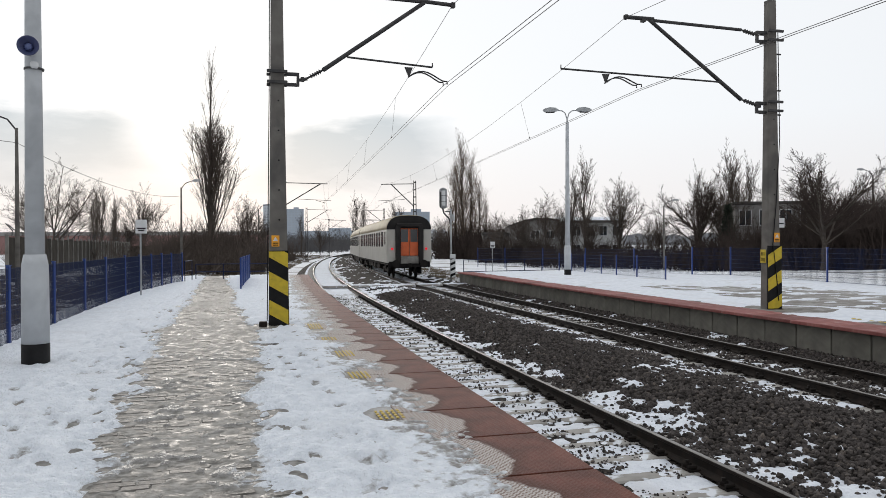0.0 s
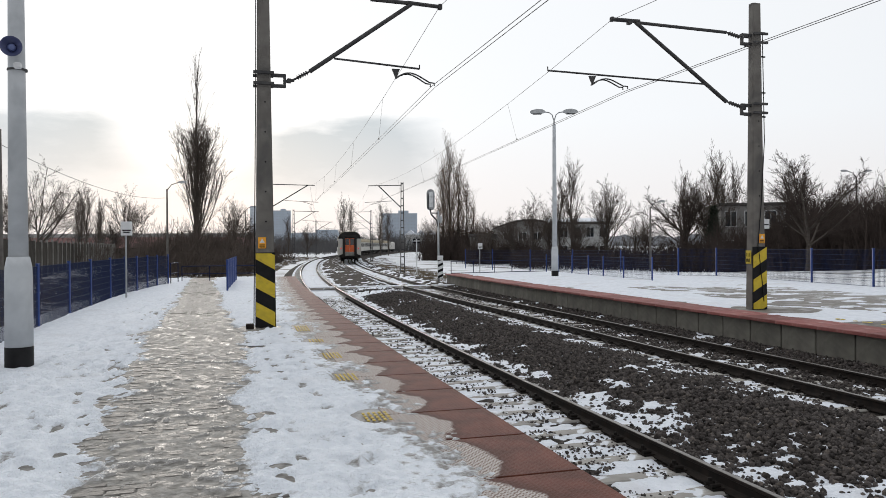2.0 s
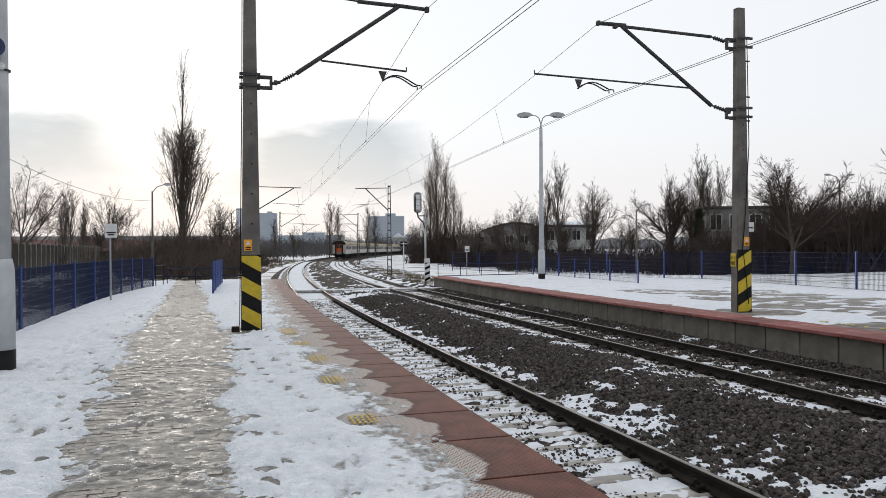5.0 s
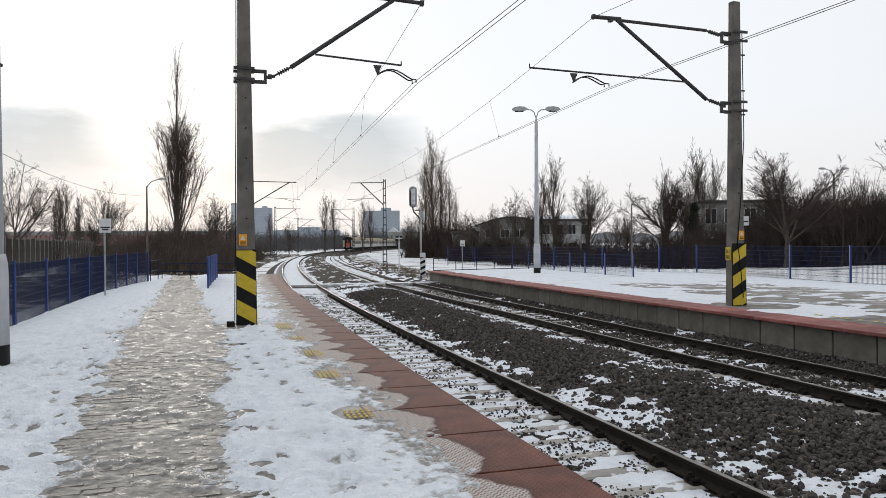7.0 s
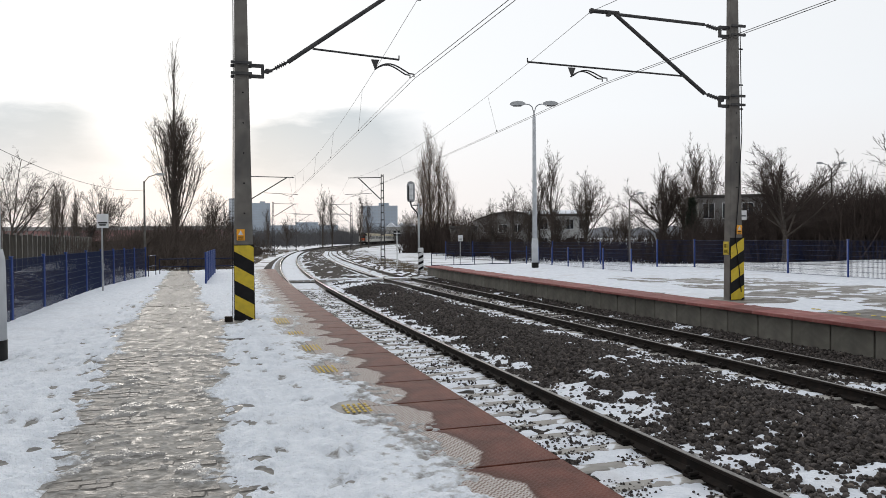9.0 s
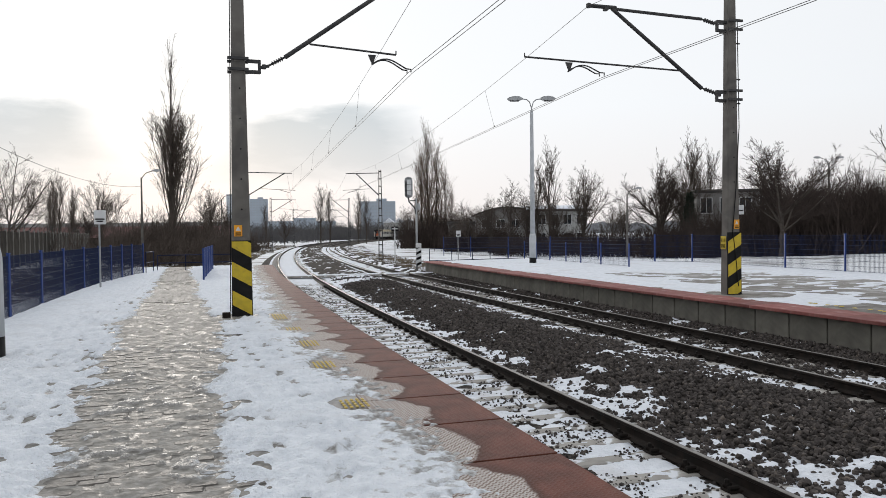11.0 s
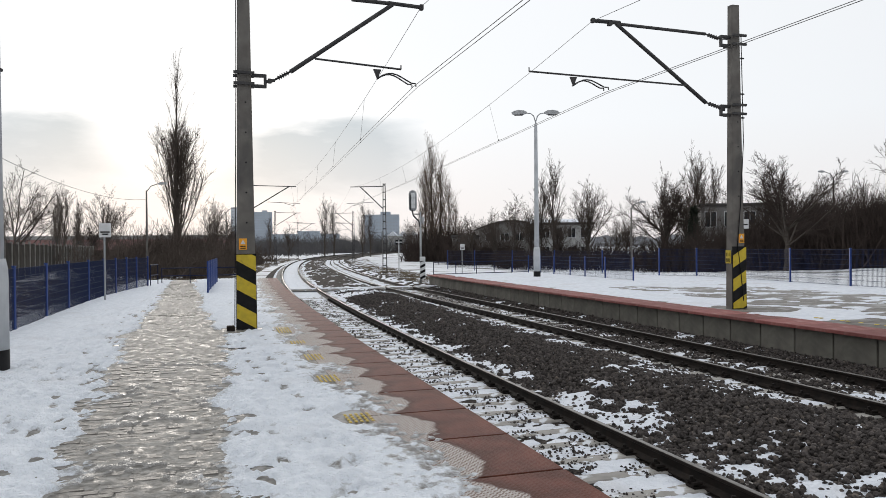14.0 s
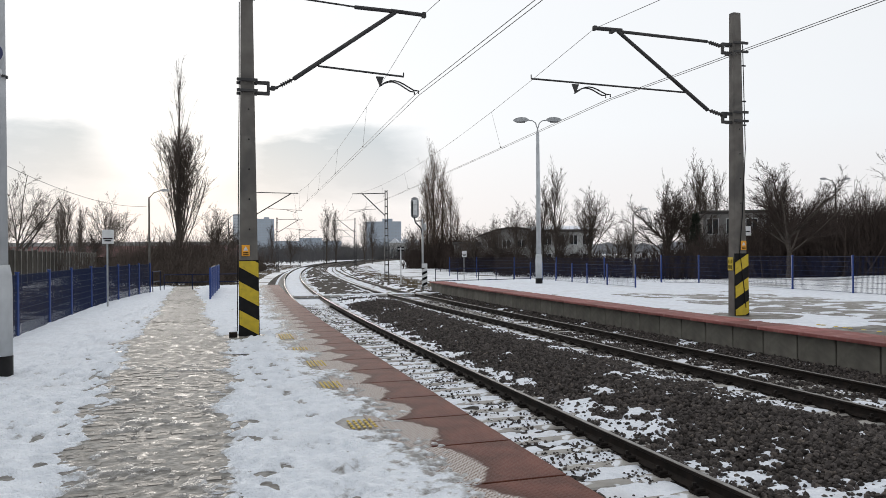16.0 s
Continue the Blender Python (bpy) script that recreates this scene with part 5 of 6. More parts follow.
# ---------------- signal, boards ----------------
def signal():
    root = thing("railway_signal", pose(-1.75, 49.3, -1.03, 0, 0, 10), "grey railway signal seen from behind with striped foot", "railway signal")
    part("pole", Shape().cone((0, 0, -0.1), (0, 0, 5.0), 0.075, 0.06, 12), GALV, root, "", True)
    sh = Shape()
    sh.tube([(0.0, 0, 3.9), (-0.12, 0, 4.4), (-0.46, 0, 4.75), (-0.54, 0, 5.1)], 0.05, 8)
    sh.box((-0.18, 0, 4.85), (0.45, 0.08, 0.07), ch=0.01)
    part("bracket", sh, STEEL, root)
    out = []
    for k in range(24):
        a = 2 * math.pi * k / 24
        out.append((0.27 * math.cos(a), 0.43 * (1 if math.sin(a) > 0 else -1) + 0.27 * math.sin(a)))
    sh = Shape()
    sh.loft([[(-0.50 + x, y, 5.72 + z) for x, z in out] for y in (-0.03, 0.02)])
    part("background_plate", sh, GALV, root, "oval grey plate")
    sh = Shape()
    sh.box((-0.50, -0.10, 5.72), (0.24, 0.16, 1.0), ch=0.04)
    part("lamp_case", sh, WHITE, root)
    part("side_bar", Shape().box((-0.68, -0.08, 5.62), (0.06, 0.08, 1.0), ch=0.01), STEEL, root)
    sh = Shape()
    for z in (5.1, 5.5, 5.9, 6.3):
        sh.cone((-0.76, -0.20, z), (-0.26, -0.20, z), 0.012, n=6)
    part("ladder_bars", sh, STEEL, root)
    sh = Shape()
    sh.box((0.12, 0, 0.95), (0.36, 0.16, 1.5), ch=0.03)
    b = part("striped_board", sh, WHITE, root, "white board with black slanting stripes", m=pose(-0.02, -0.1, 0.35))
    stripes(b, 0.34, 1.2, -0.088, BLACK, 0.45, 0.17, 0.2, 0.05, 0.22)
    for o in b.children:
        o.matrix_basis = pose(0.12, 0, 0)
    part("box", Shape().box((0.14, -0.05, 4.45), (0.2, 0.2, 0.45), ch=0.02), GALV, root)


signal()


def board_sign():
    root = thing("track_board", pose(-4.3, 66.5, -0.9, 0, 0, 8), "black and white board on a pale post beside the track", "track sign")
    part("pole", Shape().cone((0, 0, 0), (0, 0, 3.0), 0.05, n=8), WHITE, root)
    part("board", Shape().box((0, -0.06, 3.0), (0.62, 0.03, 0.40), ch=0.01), BLACK, root)
    part("cross_bar", Shape().box((0, -0.085, 3.0), (0.54, 0.012, 0.08)), WHITE, root)
    part("upright_bar", Shape().box((0, -0.092, 3.0), (0.08, 0.012, 0.34)), WHITE, root)


board_sign()


# ---------------- train ----------------
COACH = 24.5


def coach_section(y, w, top, zs=1.05):
    """Half-round roofed body section in the coach's own space, z over the rail."""
    side = [(-w, zs), (-w, 2.2), (-w, 3.15)]
    roof = [(-w * math.cos(a) ** 0.62, 3.15 + (top - 3.15) * math.sin(a)) for a in (0.22, 0.5, 0.8, 1.1, 1.35)]
    half = side + roof
    pts = half + [(0.0, top)] + [(-x, z) for x, z in half[::-1]]
    return [(x, y, z) for x, z in pts]


def coach(label):
    root = thing("passenger_coach", Matrix(), label, "railway coach", "coaches of the train")
    L = COACH / 2 - 0.3
    secs = [coach_section(y, w, top) for y, w, top in ((-L, 1.42, 4.02), (-L + 0.3, 1.435, 4.07), (L - 0.3, 1.435, 4.07), (L, 1.42, 4.02))]
    lower = Shape()
    lower.loft([s[:3] + s[-3:] for s in secs])
    part("body", lower, TRAIN_WHITE, root, "white painted coach body")
    roof = Shape()
    roof.loft([s[2:-2] for s in secs])
    part("roof", roof, TRAIN_ROOF, root, "weathered coach roof, cream with warm light in its colour", True)
    for side in (-1, 1):
        for k in range(11):
            y = -L + 2.6 + k * (2 * L - 5.2) / 10
            sh = Shape()
            sh.box((side * 1.43, y, 2.55), (0.03, 1.22, 0.98), ch=0.01)
            fr = part("window", sh, TRAIN_END, root)
            part("pane", Shape().box((side * 1.447, y, 2.42), (0.012, 1.08, 0.62), ch=0.004), PANE, fr)
            part("top_pane", Shape().box((side * 1.447, y, 2.90), (0.012, 1.08, 0.22), ch=0.004), PANE, fr)
        for y in (-L + 0.85, L - 0.85):
            d = part("door", Shape().box((side * 1.425, y, 2.1), (0.03, 0.85, 2.0), ch=0.01), TRAIN_WHITE, root)
            part("door_window", Shape().box((side * 1.442, y, 2.6), (0.012, 0.5, 0.8), ch=0.004), PANE, d)
    part("sole_bar", Shape().box((0, 0, 1.0), (2.7, 2 * L, 0.22), ch=0.03), TRAIN_DARK, root)
    for k, (y, w, h) in enumerate(((-3.4, 2.2, 0.5), (-0.6, 1.4, 0.6), (2.2, 2.4, 0.45), (4.4, 1.0, 0.5))):
        part("underfloor_box", Shape().box((0, y, 0.72), (2.3, w, h), ch=0.03), TRAIN_DARK, root)
    for y in (-L + 3.6, L - 3.6):
        sh = Shape()
        for x in (-1.0, 1.0):
            sh.box((x, y, 0.55), (0.16, 3.4, 0.28), ch=0.03)
            for dy in (-1.25, 1.25):
                sh.box((x, y + dy, 0.5), (0.26, 0.42, 0.42), ch=0.04)
            sh.box((x, y, 0.72), (0.3, 0.9, 0.3), ch=0.04)
        bogie = part("bogie", sh, TRAIN_DARK, root)
        for dy in (-1.25, 1.25):
            for x in (-0.74, 0.74):
                w = Shape()
                w.cone((x - 0.06, y + dy, 0.46), (x + 0.06, y + dy, 0.46), 0.46, n=20)
                part("wheel", w, TRAIN_DARK, bogie)
    for e in (-1, 1):
        y = e * L
        for pts in ([(-1.36, 1.05), (-0.78, 1.05), (-0.78, 3.55), (-1.30, 3.2)], [(1.36, 1.05), (0.78, 1.05), (0.78, 3.55), (1.30, 3.2)]):
            sh = Shape()
            sh.add([(a, y + e * 0.03, b) for a, b in pts] + [(a, y, b) for a, b in pts], [(0, 1, 2, 3), (0, 4, 5, 1), (1, 5, 6, 2), (2, 6, 7, 3), (3, 7, 4, 0)])
            part("end_wall", sh, TRAIN_WHITE, root, "white end wall")
        sh = Shape()
        sec = [(x * 1.0, z) for x, y0, z in coach_section(0, 1.42, 4.03) if z > 3.1]
        n = len(sec)
        sh.add([(a, y + e * 0.045, b) for a, b in sec] + [(a, y - e * 0.02, b) for a, b in sec], [tuple(range(n)), tuple(range(n, 2 * n))[::-1]] + [(i, (i + 1) % n, n + (i + 1) % n, n + i) for i in range(n)])
        part("end_roof_dome", sh, TRAIN_END, root, "dark end above the gangway")
        fr = Shape()
        for x in (-0.72, 0.72):
            fr.box((x, y + e * 0.16, 2.2), (0.32, 0.34, 2.35), ch=0.05)
        fr.box((0, y + e * 0.16, 3.42), (1.62, 0.34, 0.24), ch=0.05)
        g = part("gangway_frame", fr, TRAIN_END, root, "black rubber gangway frame")
        dr = Shape()
        for x in (-0.30, 0.30):
            dr.box((x, y + e * 0.06, 2.35), (0.57, 0.06, 1.72), ch=0.01)
        d = part("end_door", dr, DOOR_ORANGE, g, "orange double end door")
        part("door_pane", Shape().box((-0.30, y + e * 0.098, 2.76), (0.46, 0.012, 0.80), ch=0.004), PANE, g)
        part("door_pane", Shape().box((0.30, y + e * 0.098, 2.76), (0.46, 0.012, 0.80), ch=0.004), PANE, g)
        part("step_plate", Shape().box((0, y + e * 0.15, 1.22), (1.15, 0.2, 0.45), ch=0.02), CONCRETE, root)
        part("head_stock", Shape().box((0, y + e * 0.05, 0.95), (2.6, 0.25, 0.36), ch=0.03), TRAIN_DARK, root)
        for x in (-0.875, 0.875):
            bf = Shape()
            bf.cone((x, y, 1.0), (x, y + e * 0.45, 1.0), 0.11, n=12)
            bf.cone((x, y + e * 0.45, 1.0), (x, y + e * 0.52, 1.0), 0.24, n=16)
            part("buffer", bf, TRAIN_DARK, root)
        cp = Shape()
        cp.box((0, y + e * 0.3, 0.9), (0.2, 0.5, 0.25), ch=0.03)
        cp.tube([(0.35, y + e * 0.12, 0.85), (0.3, y + e * 0.2, 0.5), (0.2, y + e * 0.2, 0.4)], 0.03, 6)
        cp.tube([(-0.35, y + e * 0.12, 0.85), (-0.3, y + e * 0.2, 0.5), (-0.2, y + e * 0.2, 0.4)], 0.03, 6)
        part("coupling", cp, TRAIN_DARK, root)
    return root


def tail_lights(root):
    L = COACH / 2 - 0.3
    for x in (-1.08, 1.08):
        lp = Shape()
        lp.cone((x, -L - 0.03, 1.93), (x, -L - 0.10, 1.93), 0.075, n=16)
        part("tail_light", lp, TAIL_RED, root, "lit red tail light")


def locomotive():
    root = thing("locomotive", Matrix(), "boxy pale electric locomotive at the head of the train", "locomotive")
    sh = Shape()
    sh.loft([coach_section(y, w, t) for y, w, t in ((-8, 1.3, 3.5), (-7.2, 1.45, 3.75), (7.2, 1.45, 3.75), (8, 1.3, 3.5))])
    part("body", sh, TRAIN_WHITE, root)
    for y in (-5, 5):
        part("bogie", Shape().box((0, y, 0.6), (2.4, 4.2, 0.8), ch=0.08), TRAIN_DARK, root)
    part("underframe", Shape().box((0, 0, 1.0), (2.7, 15.8, 0.3), ch=0.03), TRAIN_DARK, root)
    for e in (-1, 1):
        for x in (-0.6, 0.6):
            part("cab_window", Shape().box((x, e * 7.75, 2.7), (0.9, 0.5, 0.7), ch=0.03), PANE, root)
    part("roof_gear", Shape().box((0, 0, 3.85), (1.4, 11, 0.3), ch=0.08), TRAIN_DARK, root)
    return root


TRAIN = []
first = coach("white passenger coach with orange end door and red tail lights")
for k in range(7):
    c = first if k == 0 else copy_thing(first, Matrix())
    if k:
        c["label"] = "white passenger coach with dark windows and roof painted warm-lit cream"
    TRAIN.append((c, COACH * k + COACH / 2))
tail_lights(first)
TRAIN.append((locomotive(), COACH * 7 + 8.3))


def tail_at(t):
    """How far along the line the train's tail is."""
    return float(np.interp(t, (0, 1, 2, 4, 7, 9, 11.3, 16), (46.3, 70.3, 94.6, 143, 212, 258, 313, 428)))


def train_pose(t, ahead):
    """A coach stands on its two bogies."""
    s = tail_at(t) + ahead
    a, b = (at(s + d, TRACK2 + float(draw_in(s + d)), RAIL_Z) for d in (-8.6, 8.6))
    c = (a + b) / 2
    return pose(c.x, c.y, c.z, 0, 0, math.degrees(math.atan2(-(b.x - a.x), b.y - a.y)))


# ---------------- walls and buildings ----------------
def yard_wall():
    """Old concrete panel wall with bent posts for barbed wire."""
    root = thing("yard_wall", Matrix(), "old dark concrete panel wall with barbed wire posts", "wall")
    a, h = Vector((-14.5, 13.0, -0.35)), radians(21.5)
    d = Vector((-math.sin(h), math.cos(h), 0))
    rng = random.Random(4)
    pn, po, ar = Shape(), Shape(), Shape()
    pn.box((0, 1.25, 1.25), (0.08, 2.44, 2.5), ch=0.01)
    po.box((0, 0, 1.3), (0.16, 0.16, 2.7), ch=0.015)
    ar.tube([(0, 0, 2.6), (0, 0, 2.85), (-0.35, 0, 3.2)], 0.03, 6)
    pm, om, am = pn.mesh("panel", WALL_DARK), po.mesh("post", CONCRETE), ar.mesh("wire_arm", STEEL)
    for k in range(44):
        p = a + d * 2.6 * k
        m = pose(p.x, p.y, p.z + rng.uniform(-0.06, 0.06), 0, 0, 21.5)
        if k not in (9,):
            part("panel", pm, WALL_DARK, root, m=m)
        part("post", om, CONCRETE, root, m=m)
        if rng.random() < 0.85:
            part("wire_arm", am, STEEL, root, m=m @ pose(0, 0, 0, 0, rng.uniform(-6, 6), 180 if k > 14 else 0))
    # the wall's far stretch turns across behind the platform's end
    b = a + d * 2.6 * 44
    for k in range(7):
        p = Vector((b.x + 2.6 * k, b.y - 0.4 * k, -0.6))
        part("panel", pm, WALL_DARK, root, m=pose(p.x, p.y, p.z - 0.3, 0, 0, -82))
    w = Shape()
    for off, z in ((-0.12, 2.95), (-0.3, 3.15)):
        w.tube([tuple(a + d * 2.6 * k + Vector((off, 0, z))) for k in range(0, 44)], 0.006, 4)
    part("barbed_wire", w, WIRE, root)


yard_wall()


def window_on(parent, x, y, z, w, h, mat=PANE, fr=WHITE):
    f = part("window", Shape().box((x, y, z), (w + 0.16, 0.08, h + 0.16), ch=0.01), fr, parent)
    part("pane", Shape().box((x, y - 0.05, z), (w, 0.02, h)), mat, f)
    part("mullion", Shape().box((x, y - 0.07, z), (0.07, 0.02, h)), fr, f)


def low_house(m, w, d, h, cols, rows, label, mat, snow_roof=True, eave=0.5, band=None):
    root = thing("low_building", m, label, "building", "buildings behind the trees")
    part("wall", Shape().box((0, d / 2, h / 2 - 0.5), (w, d, h + 1.0)), mat, root)
    part("roof", Shape().box((0, d / 2, h + 0.15), (w + 2 * eave, d + 2 * eave, 0.32), ch=0.03), ROOF_DARK, root)
    if snow_roof:
        part("roof_snow", Shape().add([(-w / 2 - eave, -eave, h + 0.32), (w / 2 + eave, -eave, h + 0.32), (w / 2 + eave, d, h + 1.15), (-w / 2 - eave, d, h + 1.15), (-w / 2 - eave, d, h + 0.3), (w / 2 + eave, d, h + 0.3)], [(0, 1, 2, 3), (3, 2, 5, 4), (0, 3, 4), (1, 5, 2)]), SNOW, root, "thin snow on the roof")
    fl = h / rows
    for r in range(rows):
        for c in range(cols):
            window_on(root, -w / 2 + (c + 0.5) * w / cols, 0.0, fl * (r + 0.55), w / cols * 0.55, fl * 0.5)
    return root


low_house(pose(16.7, 106, -0.6, 0, 0, 3), 7.4, 10, 5.2, 4, 2, "pale two-storey building with snowy eaves behind bare trees", PLASTER)
low_house(pose(32.0, 82, -0.6, 0, 0, -8), 8.2, 9, 6.4, 4, 2, "grey block building half hidden by bare trees", PLASTER_GREY, False, 0.2)


def barrel_hall():
    root = thing("arched_hall", pose(9.0, 112, -0.6), "pale grey hall with a low arched roof behind bushes", "building", "buildings behind the trees")
    part("wall", Shape().box((0.6, 6, 2.2), (9.6, 12, 5.4)), PLASTER_GREY, root)
    sec = []
    for k in range(13):
        u = -1 + k / 6
        sec.append((0.6 + u * 5.0, 4.9 + 1.25 * math.cos(u * 1.5)))
    gable = Shape()
    gable.loft([[(x, y, z - 0.25) for x, z in sec] + [(5.4, y, 4.4), (-4.2, y, 4.4)] for y in (0.02, 11.8)])
    part("gable", gable, PLASTER_GREY, root)
    sh = Shape()
    sh.loft([[(x, y, z) for x, z in sec] + [(x, y, z - 0.22) for x, z in sec[::-1]] for y in (-0.5, 12.5)])
    part("roof", sh, ROOF_DARK, root, "dark arched roof edge")
    part("side_wing", Shape().box((-5.6, 6, 1.6), (5.2, 10, 4.0)), MAST_CONCRETE, root)
    part("wing_roof", Shape().box((-5.6, 6, 3.8), (5.6, 11, 0.4), ch=0.05), ROOF_DARK, root)
    for c in range(4):
        for r in range(2):
            window_on(root, -2.6 + c * 2.2, 0.0, 1.4 + r * 2.2, 1.2, 1.1)


barrel_hall()


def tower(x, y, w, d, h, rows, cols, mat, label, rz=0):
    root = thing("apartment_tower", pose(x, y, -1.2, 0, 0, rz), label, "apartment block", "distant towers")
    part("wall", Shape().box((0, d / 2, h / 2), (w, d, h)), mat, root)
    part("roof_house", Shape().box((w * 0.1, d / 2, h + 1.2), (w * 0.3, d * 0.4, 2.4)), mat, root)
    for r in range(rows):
        part("window_band", Shape().box((0, -0.05, (r + 0.55) * h / rows), (w * 0.92, 0.2, h / rows * 0.42)), PANE_HAZED, root)
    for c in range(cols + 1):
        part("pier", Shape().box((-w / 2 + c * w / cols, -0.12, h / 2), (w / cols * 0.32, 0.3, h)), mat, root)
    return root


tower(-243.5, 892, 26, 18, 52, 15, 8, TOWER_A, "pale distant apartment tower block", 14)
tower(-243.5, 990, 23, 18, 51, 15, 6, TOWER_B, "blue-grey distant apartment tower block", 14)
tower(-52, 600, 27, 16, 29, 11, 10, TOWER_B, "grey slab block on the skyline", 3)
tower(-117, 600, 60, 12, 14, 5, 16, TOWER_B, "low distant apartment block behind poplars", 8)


def gable_house(x, y, w, h, label):
    root = thing("gabled_house", pose(x, y, -1.0), label, "house", "distant houses")
    part("wall", Shape().box((0, 5, h / 2), (w, 10, h)), PLASTER, root)
    sh = Shape()
    n = 3
    for k in range(n):
        x0, x1 = -w / 2 + k * w / n, -w / 2 + (k + 1) * w / n
        sh.loft([[(x0 - 0.2, yy, h - 0.1), (x1 + 0.2, yy, h - 0.1), ((x0 + x1) / 2, yy, h + 2.0)] for yy in (-0.4, 10.4)])
    part("roof", sh, SNOW, root, "snow-covered gables")
    for c in range(6):
        for r in range(2):
            window_on(root, -w / 2 + (c + 0.5) * w / 6, 0.0, 1.6 + r * 2.9, 1.2, 1.5, PANE_HAZED)


gable_house(-20.6, 350, 14.5, 8.0, "pale house row with snowy gables")


def red_shed():
    root = thing("long_shed", pose(-110, 238, -1.0, 0, 0, 8), "long dull red shed beyond the yard wall", "shed")
    part("wall", Shape().box((0, 6, 3.0), (90, 12, 6.0)), RED_ROOF, root)
    part("roof", Shape().box((0, 6, 6.6), (92, 13, 1.2), ch=0.1), PLASTER_GREY, root)


red_shed()


# ---------------- trees ----------------
def sticks(name, mat, segs, sides=3):
    """Tapered sticks (a, b, ra, rb) as one mesh."""
    A = np.array([s[0] for s in segs])
    B = np.array([s[1] for s in segs])
    ra, rb = np.array([s[2] for s in segs]), np.array([s[3] for s in segs])
    d = B - A
    d /= np.linalg.norm(d, axis=1, keepdims=True) + 1e-9
    ref = np.where(np.abs(d[:, 2:3]) > 0.9, np.array([[1.0, 0, 0]]), np.array([[0, 0, 1.0]]))
    u = np.cross(d, ref)
    u /= np.linalg.norm(u, axis=1, keepdims=True)
    w = np.cross(d, u)
    V = np.zeros((len(segs), 2, sides, 3))
    for k in range(sides):
        a = 2 * math.pi * k / sides
        off = u * math.cos(a) + w * math.sin(a)
        V[:, 0, k], V[:, 1, k] = A + off * ra[:, None], B + off * rb[:, None]
    base = (np.arange(len(segs)) * 2 * sides)[:, None]
    F = np.concatenate([base + np.array([[k, (k + 1) % sides, sides + (k + 1) % sides, sides + k]]) for k in range(sides)])
    return raw_mesh(name, mat, V.reshape(-1, 3), F)


def grow(rng, p, d, length, r, level, out, up, spread, kids, taper=0.45, bend=0.12, last=3):
    """A limb of a few bent pieces with side limbs; out[level] collects the sticks."""
    n = 5 if level == 0 else 4 if level == 1 else 3
    d = d / np.linalg.norm(d)
    for i in range(n):
        d = d + rng.normal(0, bend, 3) + np.array([0, 0, up])
        d /= np.linalg.norm(d)
        q = p + d * length / n
        r1 = r * (1 - (1 - taper) / n)
        out[min(level, 2)].append((p, q, r, r1))
        if level < last:
            first = 0.25 if level == 0 else 0.1
            if (i + 1) / n > first:
                for _ in range(rng.poisson(kids[level] / n)):
                    t = rng.rand()
                    side = rng.normal(0, 1, 3)
                    side -= d * (side @ d)
                    side /= np.linalg.norm(side) + 1e-9
                    nd = d * math.cos(spread[level]) + side * math.sin(spread[level])
                    grow(rng, p + (q - p) * t, nd, length * rng.uniform(0.38, 0.62) * (1 - 0.35 * i / n), r1 * 0.46, level + 1, out, up, spread, kids, taper, bend, last)
        p, r = q, r1


def poplar(seed, h, limbs=75, width=0.10, thick=0.22, base=0.08, full=False):
    rng = np.random.RandomState(seed)
    out = [[], [], []]
    pts = [np.array([rng.normal(0, 0.03) * k, rng.normal(0, 0.03) * k, h * k / 10 * 0.97]) for k in range(11)]
    pts[0][2] = -0.3
    for k in range(10):
        out[0].append((pts[k], pts[k + 1], thick * (1 - k / 10.5), thick * (1 - (k + 1) / 10.5)))
    for i in range(limbs):
        u = base + (0.93 - base) * (i + rng.rand()) / limbs
        k = min(9, int(u * 10))
        p = pts[k] + (pts[k + 1] - pts[k]) * (u * 10 - k)
        a = rng.uniform(0, 6.28)
        lean = rng.uniform(0.2, 0.55) if full else rng.uniform(0.18, 0.42)
        L = h * (max(0.07, 0.40 - 0.62 * abs(u - 0.16)) if full else 0.10 + 0.26 * math.sin(math.pi * min(1, (u + 0.22)) * 0.9)) * rng.uniform(0.7, 1.1)
        d = np.array([math.cos(a) * math.sin(lean), math.sin(a) * math.sin(lean), math.cos(lean)])
        grow(rng, p, d, L * (width / 0.10) ** 0.3, thick * 0.22 * (1.1 - u), 1, out, 0.17 if full else 0.12, (0, 0.42, 0.45), (0, 6, 4) if full else (0, 5, 4), 0.35, 0.06)
    return out


def tree_from(out, name, m, label, group, twig=TWIG, fine=0.011):
    root = thing(name, m, label, "tree", group)
    part("trunk", sticks("trunk", BARK, out[0], 8), BARK, root, "dark bare trunk")
    if out[1]:
        part("branching", sticks("branching", BARK, out[1], 4), BARK, root)["kind"] = "stuff"
    part("crown", sticks("crown", twig, [(a, b, max(ra, fine), max(rb, fine * 0.7)) for a, b, ra, rb in out[2]], 3), twig, root, "crown of bare twigs")["kind"] = "stuff"
    return root


